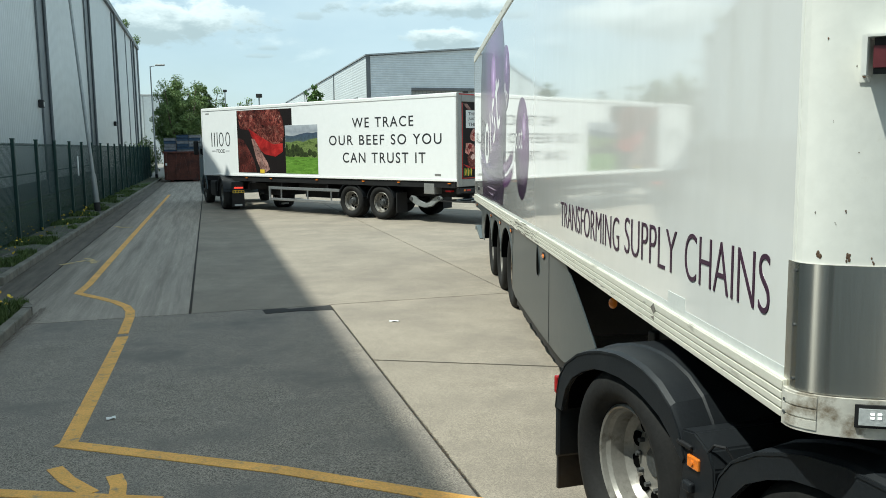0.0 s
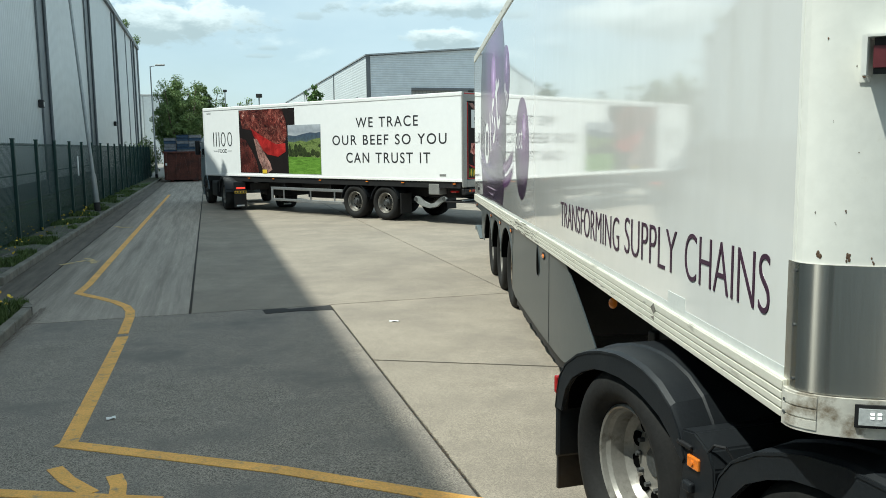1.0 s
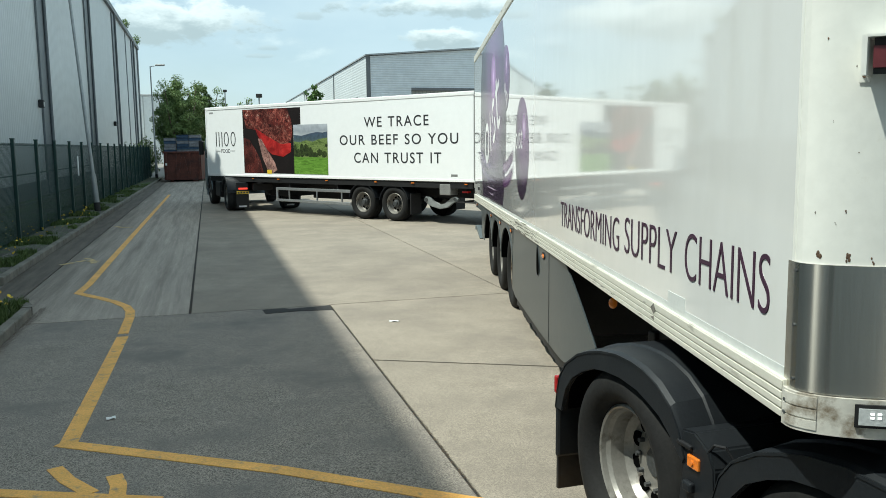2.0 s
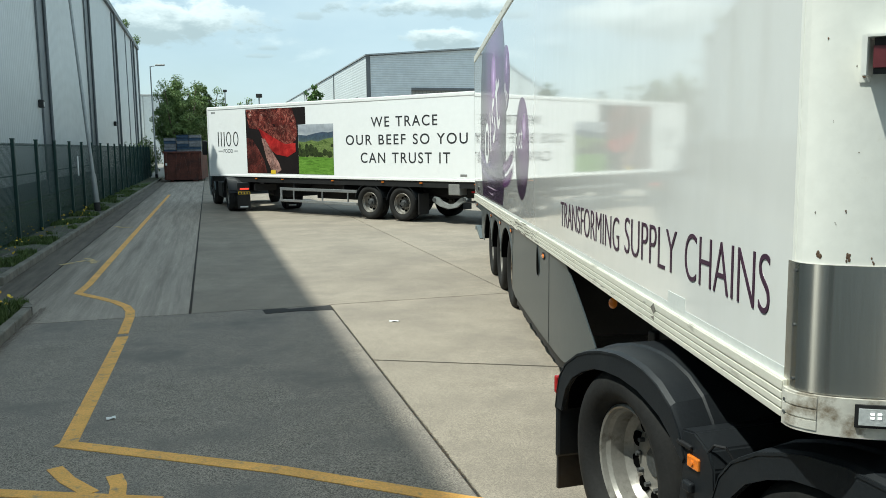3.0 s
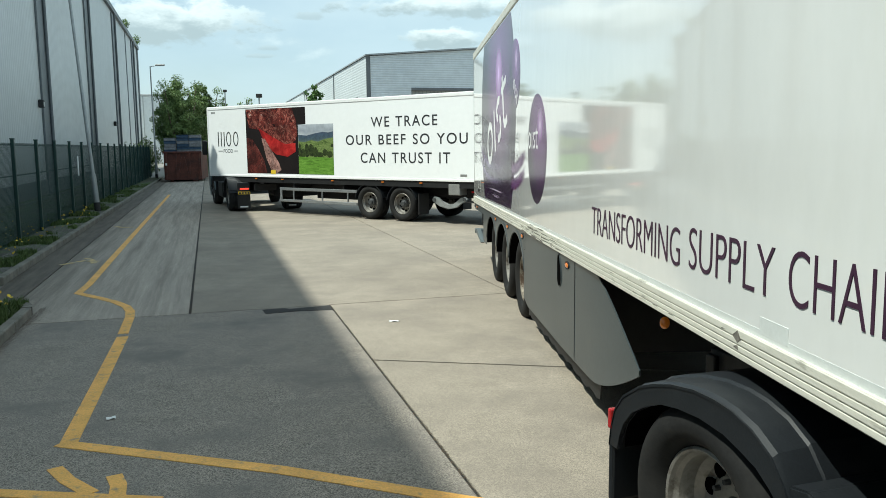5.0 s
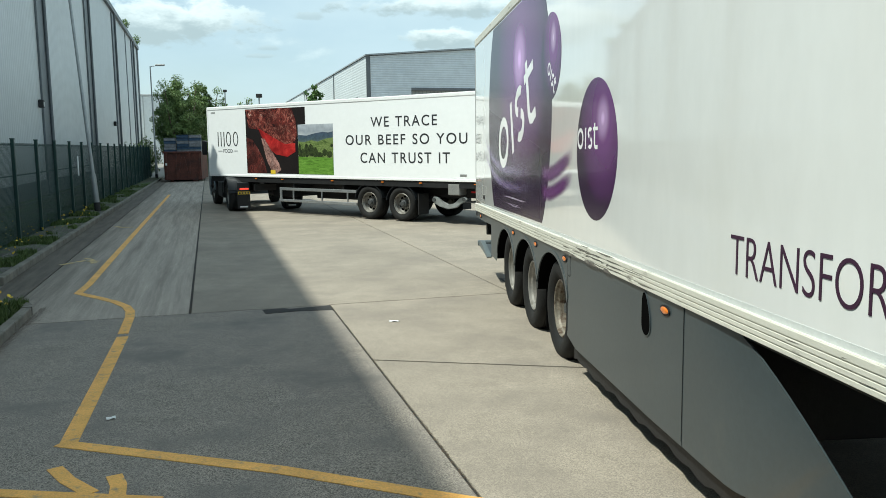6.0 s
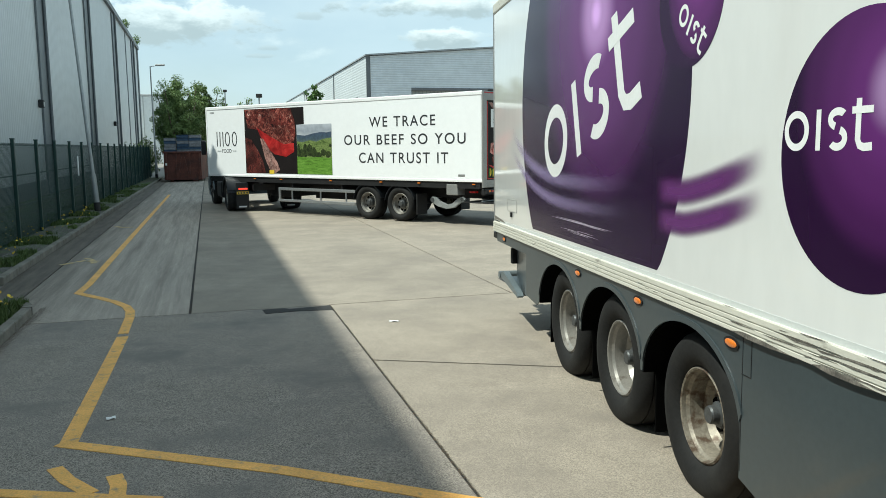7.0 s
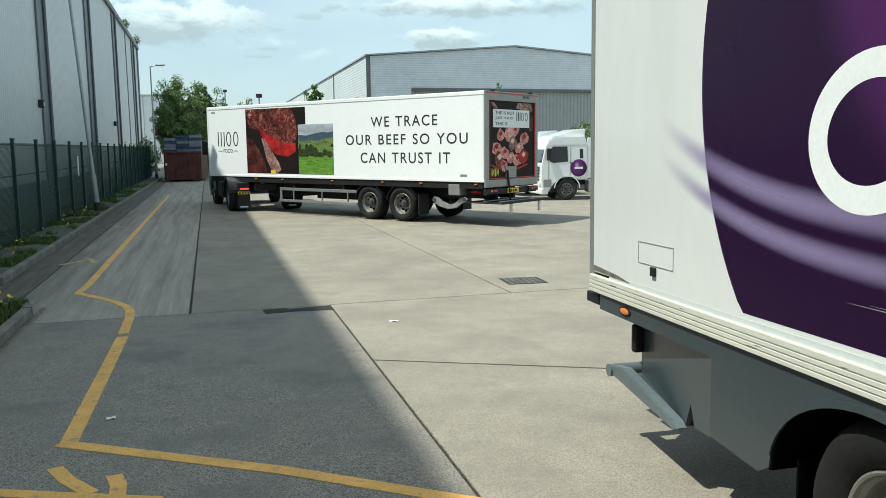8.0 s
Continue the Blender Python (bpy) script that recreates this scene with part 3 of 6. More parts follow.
def lettering(name, words, parent, material, x0, x1, z0, z1, y, bold=0.0, label="", space=1.0):
    """Words in the x-z plane at y, stretched to run from x0 to x1 and from z0 to z1."""
    cu = bpy.data.curves.new(name, "FONT")
    cu.body, cu.extrude, cu.offset, cu.resolution_u = words, 0.0015, bold, 6
    cu.space_character, cu.space_word = space, 1.0 + (space - 1.0) * 0.5
    tmp = new("lettering_form", cu)
    bpy.context.view_layer.update()
    me = bpy.data.meshes.new_from_object(tmp)
    bpy.data.objects.remove(tmp)
    bpy.data.curves.remove(cu)
    lo = [min(v.co[i] for v in me.vertices) for i in (0, 1)]
    hi = [max(v.co[i] for v in me.vertices) for i in (0, 1)]
    side = 1 if x1 > x0 else -1
    for v in me.vertices:
        u, w = (v.co[0] - lo[0]) / (hi[0] - lo[0]), (v.co[1] - lo[1]) / (hi[1] - lo[1])
        v.co = (x0 + (x1 - x0) * u, y - side * v.co[2], z0 + (z1 - z0) * w)
    # every letter a part of its own
    root = list(range(len(me.vertices)))

    def find(k):
        while root[k] != k:
            root[k] = root[root[k]]
            k = root[k]
        return k
    for p in me.polygons:
        for k in p.vertices[1:]:
            root[find(k)] = find(p.vertices[0])
    islands = {}
    for p in me.polygons:
        islands.setdefault(find(p.vertices[0]), []).append(tuple(p.vertices))
    co = [tuple(v.co) for v in me.vertices]
    bpy.data.meshes.remove(me)
    made = []
    for polys in islands.values():
        used = sorted({k for p in polys for k in p})
        at = {k: n for n, k in enumerate(used)}
        made.append(raw(name, [co[k] for k in used], [tuple(at[k] for k in p) for p in polys], material, parent, label))
    return made


def ribbon(points, width, z0, z1, bm=None, inside=None):
    """A painted line of constant width along points of the ground."""
    bm = bm or bmesh.new()
    p = [Vector((x, y, 0)) for x, y in points]
    left, right = [], []
    for i, q in enumerate(p):
        d0 = (q - p[i - 1]).normalized() if i else (p[1] - q).normalized()
        d1 = (p[i + 1] - q).normalized() if i + 1 < len(p) else d0
        d = (d0 + d1).normalized()
        n = Vector((-d.y, d.x, 0)) / max(0.5, d.dot(d1))
        left.append(q + n * width / 2)
        right.append(q - n * width / 2)
    for i in range(len(p) - 1):
        quad = [left[i], left[i + 1], right[i + 1], right[i]]
        a = [bm.verts.new((v.x, v.y, z0)) for v in quad]
        b = [bm.verts.new((v.x, v.y, z1)) for v in quad]
        bm.faces.new(b)
        for k in range(4):
            bm.faces.new((a[k], a[(k + 1) % 4], b[(k + 1) % 4], b[k]))
    return bm


# The street runs up the left of the yard: its own axes are a (across) and b (along).
STREET = 16.3
SM = pose(0, 0, 0, 0, 0, STREET)


def street(ob):
    ob.matrix_basis = SM
    return ob


# ---------------------------------------------------------------- ground, slabs, kerbs
ground = tagged(part("ground", box((-900, -300, -0.6), (900, 1800, -0.035)), FIELD), "dull grey ground that runs out to the horizon", "ground", kind="structure")
bed = tagged(street(part("road_bed", box((-2.2, -30, -0.034), (60, 110, -0.014)), JOINT)), "dark filler under and between the slabs", "road bed", kind="structure")

yard = street(thing("yard", "pale concrete yard laid in large jointed slabs", "yard", kind="structure"))
GAP = 0.010


def lay(a0, a1, b0, b1, material, label=""):
    bm = box((a0 + GAP, b0 + GAP, -0.012), (a1 - GAP, b1 - GAP, 0.0))
    top = [e for e in bm.edges if all(abs(v.co.z) < 1e-6 for v in e.verts)]
    bmesh.ops.bevel(bm, geom=top, offset=0.006, segments=1, affect="EDGES")
    part("slab", bm, material, yard, label, smooth=False)


for b0, b1 in ((10.53, 24.6), (24.6, 38.7), (38.7, 55), (55, 75), (75, 110)):
    lay(-2.65, -0.322, b0, b1, CONCRETE_OLD)
    lay(-0.31, 4.10, b0, b1, CONCRETE)
    for a0, a1 in ((4.10, 8.5), (8.5, 12.9), (12.9, 22), (22, 40), (40, 60)):
        lay(a0, a1, b0, b1, CONCRETE)
    lay(-3.19, -2.65, b0, b1, GUTTER, "gutter slab dark with dirt")
lay(-14, 1.48, -30, 10.53, AGGREGATE, "worn slab with speckled exposed stones")
lay(-14, -3.19, 10.53, 13.6, AGGREGATE)
for a0, a1 in ((1.48, 5.9), (5.9, 10.3), (10.3, 22), (22, 60)):
    lay(a0, a1, -30, 1.0, CONCRETE)
    if a0 > 2:
        lay(a0, a1, 1.0, 10.53, CONCRETE)
# the slab that is cut across at a slant
for outline in ([(1.48, 1.0), (5.9, 1.0), (5.9, 5.43), (1.48, 7.58)], [(1.48, 7.58), (5.9, 5.43), (5.9, 10.53), (1.48, 10.53)]):
    cx, cy = sum(p[0] for p in outline) / 4, sum(p[1] for p in outline) / 4
    part("slab", slab([(x + GAP * (1 if x < cx else -1), y + 0.021 * (1 if y < cy else -1)) for x, y in outline], -0.012, 0.0), CONCRETE, yard, smooth=False)

patch = tagged(part("asphalt_patch", slab([(-2.37, 10.20), (-2.10, 10.30), (-2.02, 10.24), (-1.53, 10.46), (-1.44, 10.16), (-1.9, 10.10), (-2.27, 9.95)], -0.01, 0.005), PATCH),
               "black asphalt repair at a slab corner", "road patch", kind="structure")

marking = thing("road_marking", "worn yellow line painted along the walkway", "road marking", kind="structure")
street(marking)
part("line", ribbon([(-1.06, 6.02), (-1.04, 7.5), (-1.02, 9.45)], 0.125, 0.0, 0.004), YELLOW, marking)
part("line", ribbon([(-1.03, 9.60), (-1.04, 10.55), (-1.07, 10.95), (-1.15, 11.30), (-1.33, 11.70), (-1.60, 12.12), (-1.93, 12.60), (-1.89, 13.4), (-1.86, 23.4), (-1.80, 39.0)], 0.115, 0.0, 0.004), YELLOW, marking)
part("line", ribbon([(-1.12, 6.06), (0.37, 5.09), (1.38, 4.30), (2.9, 3.2)], 0.12, 0.0, 0.005), YELLOW, marking)
for k, pts in enumerate(([(-2.60, 5.06), (-2.42, 4.86), (-2.18, 4.66)], [(-2.15, 4.93), (-2.06, 4.78), (-1.99, 4.58)], [(-2.95, 4.70), (-1.72, 4.55)])):
    part("arrow", ribbon(pts, 0.10, 0.0, 0.004 + 0.001 * k), YELLOW, marking, "arrow head painted in yellow").matrix_basis = SM.inverted()
for k, pts in enumerate(([(-7.05, 14.50), (-6.85, 15.02), (-6.55, 14.92)], [(-6.95, 15.36), (-6.68, 15.0), (-6.52, 14.68)], [(-9.0, 21.75), (-8.72, 21.5), (-8.42, 21.55)])):
    part("arrow", ribbon(pts, 0.11, 0.0, 0.004 + 0.001 * k), YELLOW_FAINT, marking, "rubbed out yellow arrow").matrix_basis = SM.inverted()

# kerbs, each stone of its own
kerb = street(thing("kerb", "weathered concrete kerb stones along the verge", "kerb", kind="structure"))
stone_bm = box((-0.0625, 0, -0.15), (0.0625, 0.905, 0.115), 0.018, 2)
stone = part("kerb_stone", stone_bm, KERB, kerb)
stone.matrix_basis = pose(-3.26, 13.9, 0)
for k in range(1, 52):
    c = new("kerb_stone", stone.data)
    c.parent = kerb
    c.matrix_basis = pose(-3.26 + random.uniform(-0.004, 0.004), 13.9 + 0.915 * k, random.uniform(-0.005, 0.005))
for k in range(6):
    c = new("kerb_stone", stone.data)
    c.parent = kerb
    c.matrix_basis = pose(-2.317, 10.16 - 0.915 * k, random.uniform(-0.005, 0.005))
# the rounded corner: short stones on a quarter bend, then the straight run to the side
for k in range(6):
    a0 = radians(15 * k)
    part("kerb_stone", slab([(-2.84 + r * math.cos(t), 11.08 + r * math.sin(t)) for r, ts in ((0.46, (a0 + 0.02, a0 + 0.09, a0 + 0.17, a0 + 0.25)), (0.585, (a0 + 0.25, a0 + 0.17, a0 + 0.09, a0 + 0.02))) for t in ts], -0.15, 0.115), KERB, kerb)
for k in range(4):
    c = new("kerb_stone", stone.data)
    c.parent = kerb
    c.matrix_basis = pose(-2.86 - 0.915 * k, 11.605, random.uniform(-0.005, 0.005), 0, 0, 90)
for k in range(4):
    c = new("kerb_stone", stone.data)
    c.parent = kerb
    c.matrix_basis = pose(-3.28 - 0.915 * k, 13.84 - 0.06 * k, random.uniform(-0.005, 0.005), 0, 0, 94)

bm = slab([(-3.31, 13.8), (-3.31, 61), (-7.3, 61), (-12, 61), (-12, 13.3)], -0.02, 0.085)
verge = tagged(street(part("verge", bm, SOIL)), "rough verge of soil, gravel and weeds", "verge", kind="structure")
bm = slab([(-2.37, 5.0), (-2.37, 11.08), (-2.50, 11.40), (-2.84, 11.56), (-9, 11.56), (-9, 5.0)], -0.02, 0.085)
verge_near = tagged(street(part("verge_corner", bm, SOIL)), "grassy corner behind a rounded kerb", "verge", kind="structure")


def grass(name, areas, count, label, tall=0.2):
    verts, faces = [], []
    for _ in range(count):
        a0, a1, b0, b1 = random.choice(areas)
        x, y = random.uniform(a0, a1), b0 + (b1 - b0) * random.random() ** 1.6
        if noise.noise(Vector((x * 1.1, y * 0.8, 3.0))) < 0.08:
            continue
        for _ in range(3):
            h, w, t = tall * random.uniform(0.35, 1.2), random.uniform(0.004, 0.009) * (1 + y / 30), random.uniform(0, 6.28)
            px, py = x + random.uniform(-0.06, 0.06), y + random.uniform(-0.06, 0.06)
            lx, ly = random.uniform(-0.5, 0.5) * h, random.uniform(-0.5, 0.5) * h
            k = len(verts)
            c, s = math.cos(t) * w, math.sin(t) * w
            verts += [(px - c, py - s, 0.08), (px + c, py + s, 0.08), (px + lx * 0.4 + c * 0.7, py + ly * 0.4 + s * 0.7, 0.08 + h * 0.6), (px + lx * 0.4 - c * 0.7, py + ly * 0.4 - s * 0.7, 0.08 + h * 0.6), (px + lx, py + ly, 0.08 + h)]
            faces += [(k, k + 1, k + 2, k + 3), (k + 3, k + 2, k + 4)]
    ob = street(raw(name, verts, faces, GRASS))
    return tagged(ob, label, "grass", kind="stuff")


grass("grass", [(-4.3, -3.36, 14, 50), (-4.3, -3.36, 14, 30), (-4.9, -4.1, 14, 45)], 21000, "ragged green grass and weeds on the verge", 0.10)
grass("grass", [(-4.2, -2.42, 8.0, 11.4), (-3.3, -2.42, 9.5, 11.5)], 6800, "ragged grass behind the near kerb", 0.11)


def scattered(name, material, areas, count, lo, hi, flat, z, label, category):
    """Loose bits strewn over the ground: stones or leaf litter."""
    verts, faces = [], []
    for _ in range(count):
        a0, a1, b0, b1 = random.choice(areas)
        x, y = a0 + (a1 - a0) * random.random() ** 1.5, b0 + (b1 - b0) * random.random() ** 1.4
        s, t, k = random.uniform(lo, hi), random.uniform(0, 6.28), len(verts)
        for i in range(4):
            r = s * random.uniform(0.6, 1.1)
            verts.append((x + r * math.cos(t + 1.57 * i), y + r * math.sin(t + 1.57 * i), z))
        verts.append((x + random.uniform(-0.3, 0.3) * s, y + random.uniform(-0.3, 0.3) * s, z + s * flat))
        faces += [(k, k + 1, k + 4), (k + 1, k + 2, k + 4), (k + 2, k + 3, k + 4), (k + 3, k, k + 4)]
    return tagged(street(raw(name, verts, faces, material)), label, category, kind="stuff")


scattered("gravel", GRAVEL, [(-3.34, -4.1, 14, 40), (-3.34, -3.9, 14, 28)], 6500, 0.008, 0.028, 0.6, 0.083, "grey gravel scattered over the verge", "gravel")
scattered("leaf_litter", CHIPS, [(-3.18, -2.75, 14, 40), (-3.18, -3.0, 14, 30), (-3.18, -3.08, 14, 30), (-2.25, -2.05, 7.5, 11.4), (-2.25, -2.15, 7.6, 11.6), (-2.25, -2.18, 7.6, 11.6), (-3.3, -2.3, 11.7, 13.7)], 15000, 0.002, 0.006, 0.25, 0.001, "brown leaf litter swept against the kerb", "leaf litter")

scattered("joint_dirt", CHIPS, [(1.468, 1.492, 3.5, 10.5), (-0.322, -0.298, 10.6, 34), (-2.6, 1.4, 10.518, 10.542), (1.5, 5.9, 10.518, 10.542), (4.088, 4.112, 10.6, 24)], 3600, 0.003, 0.011, 0.04, 0.0005, "dark grit and crumbs along the slab joints", "grit")


def blossoms(areas, count):
    bm = bmesh.new()
    for _ in range(count):
        a0, a1, b0, b1 = random.choice(areas)
        x, y, z = random.uniform(a0, a1), random.uniform(b0, b1), 0.08 + random.uniform(0.06, 0.22)
        bmesh.ops.create_cone(bm, cap_ends=True, segments=6, radius1=0.010, radius2=0.024, depth=0.012, matrix=Matrix.Translation((x, y, z)) @ Euler((random.uniform(-0.9, 0.9), random.uniform(-0.9, 0.9), 0)).to_matrix().to_4x4())
    return tagged(street(part("dandelions", bm, FLOWER)), "small yellow dandelion flowers in the grass", "flowers", kind="stuff")


blossoms([(-4.2, -3.5, 14, 30), (-6, -4.2, 14, 24), (-3.6, -2.5, 8.6, 11.4), (-3.2, -2.5, 9.6, 11.4)], 170)

# ---------------------------------------------------------------- left building
hall = street(thing("warehouse_wall_building", "tall pale grey metal warehouse with dark downpipe columns", "warehouse"))
WALL_A, WALL_TOP, WALL_END = -7.25, 13.72, 98.6
EAVES = [(-60, 15.2), (4.4, 14.22), (28.0, 13.90), (70.0, 13.86), (WALL_END, 13.58)]


def along(a0, a1, low, high):
    """A long piece of the wall between two across-street places; low and high are lines of (along, height)."""
    bm = bmesh.new()
    rim = low + high[::-1]
    p, q = [bm.verts.new((a0, b, z)) for b, z in rim], [bm.verts.new((a1, b, z)) for b, z in rim]
    bm.faces.new(p)
    bm.faces.new(q[::-1])
    for k in range(len(rim)):
        bm.faces.new((p[k], q[k], q[(k + 1) % len(rim)], p[(k + 1) % len(rim)]))
    return bm


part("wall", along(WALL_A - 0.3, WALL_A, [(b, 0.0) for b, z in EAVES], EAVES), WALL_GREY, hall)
part("wall", box((-45, WALL_END - 0.3, 0), (WALL_A - 0.3, WALL_END, 13.58)), WALL_GREY, hall)
part("roof", along(-45, WALL_A - 0.02, EAVES, [(b, z + 0.02) for b, z in EAVES]), ROOF, hall)
part("gutter", along(WALL_A - 0.1, WALL_A + 0.22, [(b, z - 0.28) for b, z in EAVES], [(b, z + 0.1) for b, z in EAVES]), FLASHING, hall, "dark eaves gutter")
part("plinth", box((WALL_A, -60, 0), (WALL_A + 0.06, WALL_END, 0.75), 0.01), FLASHING, hall)
for b in (-6.4, 9.6, 25.6, 41.6, 57.5, 73.7, 91.4):
    part("column", box((WALL_A, b - 0.85, 0), (WALL_A + 0.10, b + 0.85, WALL_TOP - 0.3), 0.02), FLASHING, hall, "dark grey upright flashing")
    part("downpipe", rod((WALL_A + 0.17, b + 0.6, 0), (WALL_A + 0.17, b + 0.6, WALL_TOP - 0.25), 0.075, 0.075, 10), FLASHING, hall, "dark downpipe")
part("wall_seam", box((WALL_A, 84.4, 0), (WALL_A + 0.05, 85.0, WALL_TOP - 0.3), 0.01), FLASHING, hall)
part("column", box((WALL_A - 0.1, WALL_END - 0.9, 0), (WALL_A + 0.12, WALL_END + 0.12, WALL_TOP - 0.3), 0.02), FLASHING, hall)
for b, z in ((40.2, 4.2), (70.4, 4.2)):
    bulkhead = part("wall_lamp", box((WALL_A, b - 0.16, z - 0.18), (WALL_A + 0.22, b + 0.16, z + 0.18), 0.04), BLACKBASE, hall, "small dark wall lamp")
    part("lamp_lens", box((WALL_A + 0.215, b - 0.11, z - 0.14), (WALL_A + 0.235, b + 0.11, z + 0.08), 0.02), GREY_BOX, bulkhead)

# ---------------------------------------------------------------- mesh fence
fence = street(thing("mesh_fence", "dark green welded mesh security fence", "fence", kind="structure"))
FENCE_A, F0, STEP = -4.15, 9.5, 2.5
verts, faces = [], []


def wire(lo, hi):
    k = len(verts)
    (x0, y0, z0), (x1, y1, z1) = lo, hi
    verts.extend([(x0, y0, z0), (x1, y0, z0), (x1, y1, z0), (x0, y1, z0), (x0, y0, z1), (x1, y0, z1), (x1, y1, z1), (x0, y1, z1)])
    faces.extend([(k, k + 1, k + 5, k + 4), (k + 1, k + 2, k + 6, k + 5), (k + 2, k + 3, k + 7, k + 6), (k + 3, k, k + 4, k + 7), (k + 4, k + 5, k + 6, k + 7), (k, k + 3, k + 2, k + 1)])


for i in range(140):
    wire((-0.003, 0, 0.06 + 0.0156 * i), (0.003, STEP, 0.0665 + 0.0156 * i))
for i in range(33):
    wire((0.003, 0.0762 * i, 0.05), (0.008, 0.0762 * i + 0.005, 2.24))
for z in (0.12, 0.8, 1.5, 2.18):
    wire((-0.02, 0, z), (-0.003, STEP, z + 0.03))
panel = raw("mesh_panel", verts, faces, FENCE, fence)
post_bm = box((-0.035, -0.05, 0), (0.035, 0.05, 2.34), 0.008)
box((-0.045, -0.055, 2.34), (0.045, 0.055, 2.37), 0.008, bm=post_bm)
post = part("fence_post", post_bm, FENCE, fence)
panel.matrix_basis, post.matrix_basis = pose(FENCE_A, F0, 0.03), pose(FENCE_A + 0.05, F0, 0)
for k in range(1, 22):
    for src, da in ((panel, 0.0), (post, 0.05)):
        c = new(src.name.split(".")[0], src.data)
        c.parent = fence
        c.matrix_basis = pose(FENCE_A + da, F0 + STEP * k, 0.03 if da == 0 else 0)
notice = tagged(part("notice_strip", box((-0.01, -0.09, 0), (0.01, 0.09, 0.62), 0.004), SIGN_WHITE), "narrow white notice strapped to the fence", "sign")
notice.matrix_basis = SM @ pose(FENCE_A + 0.105, 28.1, 1.28)


# ---------------------------------------------------------------- street lamps
def street_lamp(x, y, height, lean_x, lean_y, turn, label, head=True):
    t = thing("street_lamp", label, "street lamp", "street lamps")
    t.matrix_basis = pose(x, y, 0.05, lean_x, lean_y, turn)
    part("base", rod((0, 0, 0), (0, 0, 1.25), 0.095, 0.09, 14), GALV, t)
    part("root_band", rod((0, 0, -0.05), (0, 0, 0.32), 0.1, 0.1, 14), BLACKBASE, t, "black painted root")
    part("pole", rod((0, 0, 1.2), (0, 0, height), 0.062, 0.04, 12), GALV, t)
    bm = rod((0, 0, height - 0.03), (0.55, 0, height + 0.08), 0.028)
    part("arm", bm, GALV, t)
    part("lamp_head", box((0.35, -0.12, height + 0.02), (0.98, 0.12, height + 0.15), 0.05), GREY_BOX, t)
    return t


street_lamp(-11.47, 26.4, 7.7, 0, -3.9, 0, "grey steel street lamp leaning on the verge")
street_lamp(-19.95, 55.75, 7.7, 0, -0.3, 8, "slim grey street lamp at the end of the verge")


# ---------------------------------------------------------------- skip with crates
def skip():
    t = thing("waste_skip", "rust red steel skip at the end of the street", "skip")
    w, l, h = 2.3, 5.2, 1.95
    part("body", sheet([(-w / 2, 0.12), (w / 2, 0.12), (w / 2, h), (w / 2 - 0.06, h), (w / 2 - 0.06, 0.2), (-w / 2 + 0.06, 0.2), (-w / 2 + 0.06, h), (-w / 2, h)], 0, l), RUST, t)
    part("end_plate", box((-w / 2 + 0.06, 0.0, 0.2), (w / 2 - 0.06, 0.07, h)), RUST, t)
    part("end_plate", box((-w / 2 + 0.06, l - 0.07, 0.2), (w / 2 - 0.06, l, h)), RUST, t)
    for x in (-1.02, -0.42, 0.42, 1.02):
        part("rib", box((x - 0.05, -0.08, 0.15), (x + 0.05, 0.0, h - 0.05), 0.01), RUST, t)
    part("rim", box((-w / 2 - 0.05, -0.1, h - 0.12), (w / 2 + 0.05, 0.0, h), 0.02), RUST, t)
    bm = sheet([(-0.42, 0.2), (-0.34, 0.2), (-0.04, 1.6), (-0.12, 1.6)], -0.07, 0.0)
    part("brace", bm, RUST, t)
    part("brace", sheet([(0.42, 0.2), (0.34, 0.2), (0.04, 1.6), (0.12, 1.6)], -0.068, 0.0), RUST, t)
    part("runner", box((-0.8, 0.1, 0.0), (-0.6, l - 0.1, 0.12)), RUST, t)
    part("runner", box((0.6, 0.1, 0.0), (0.8, l - 0.1, 0.12)), RUST, t)
    part("label_plate", box((-1.06, -0.09, 1.05), (-0.95, -0.081, 1.2)), SIGN_WHITE, t, "small white label")
    part("load_bed", box((-w / 2 + 0.07, 0.08, h - 0.2), (w / 2 - 0.07, l - 0.08, h - 0.08)), CHASSIS, t)
    return t


SKIP = pose(-16.75, 51.6, 0.0, 0, 0, 12)
skip().matrix_basis = SKIP
for k, (x, z, n, mat, lab) in enumerate(((-0.78, 1.87, 5, CRATE_GREY, "stack of grey plastic trays"), (0.02, 1.87, 6, CRATE_BLUE, "stack of blue plastic trays"), (0.78, 1.87, 6, CRATE_GREY, "stack of grey plastic trays"))):
    t = thing("tray_stack", lab + " on the skip", "tray stack", "stacked trays")
    t.matrix_basis = SKIP @ pose(x, 0.7, z)
    for i in range(n):
        bm = box((-0.37, -0.3, 0.19 * i), (0.37, 0.3, 0.19 * i + 0.15), 0.015, 1)
        box((-0.39, -0.32, 0.19 * i + 0.15), (0.39, 0.32, 0.19 * i + 0.185), 0.01, 1, bm)
        part("tray", bm, (CRATE_BLUE, CRATE_GREY, mat)[(i + k) % 3], t)


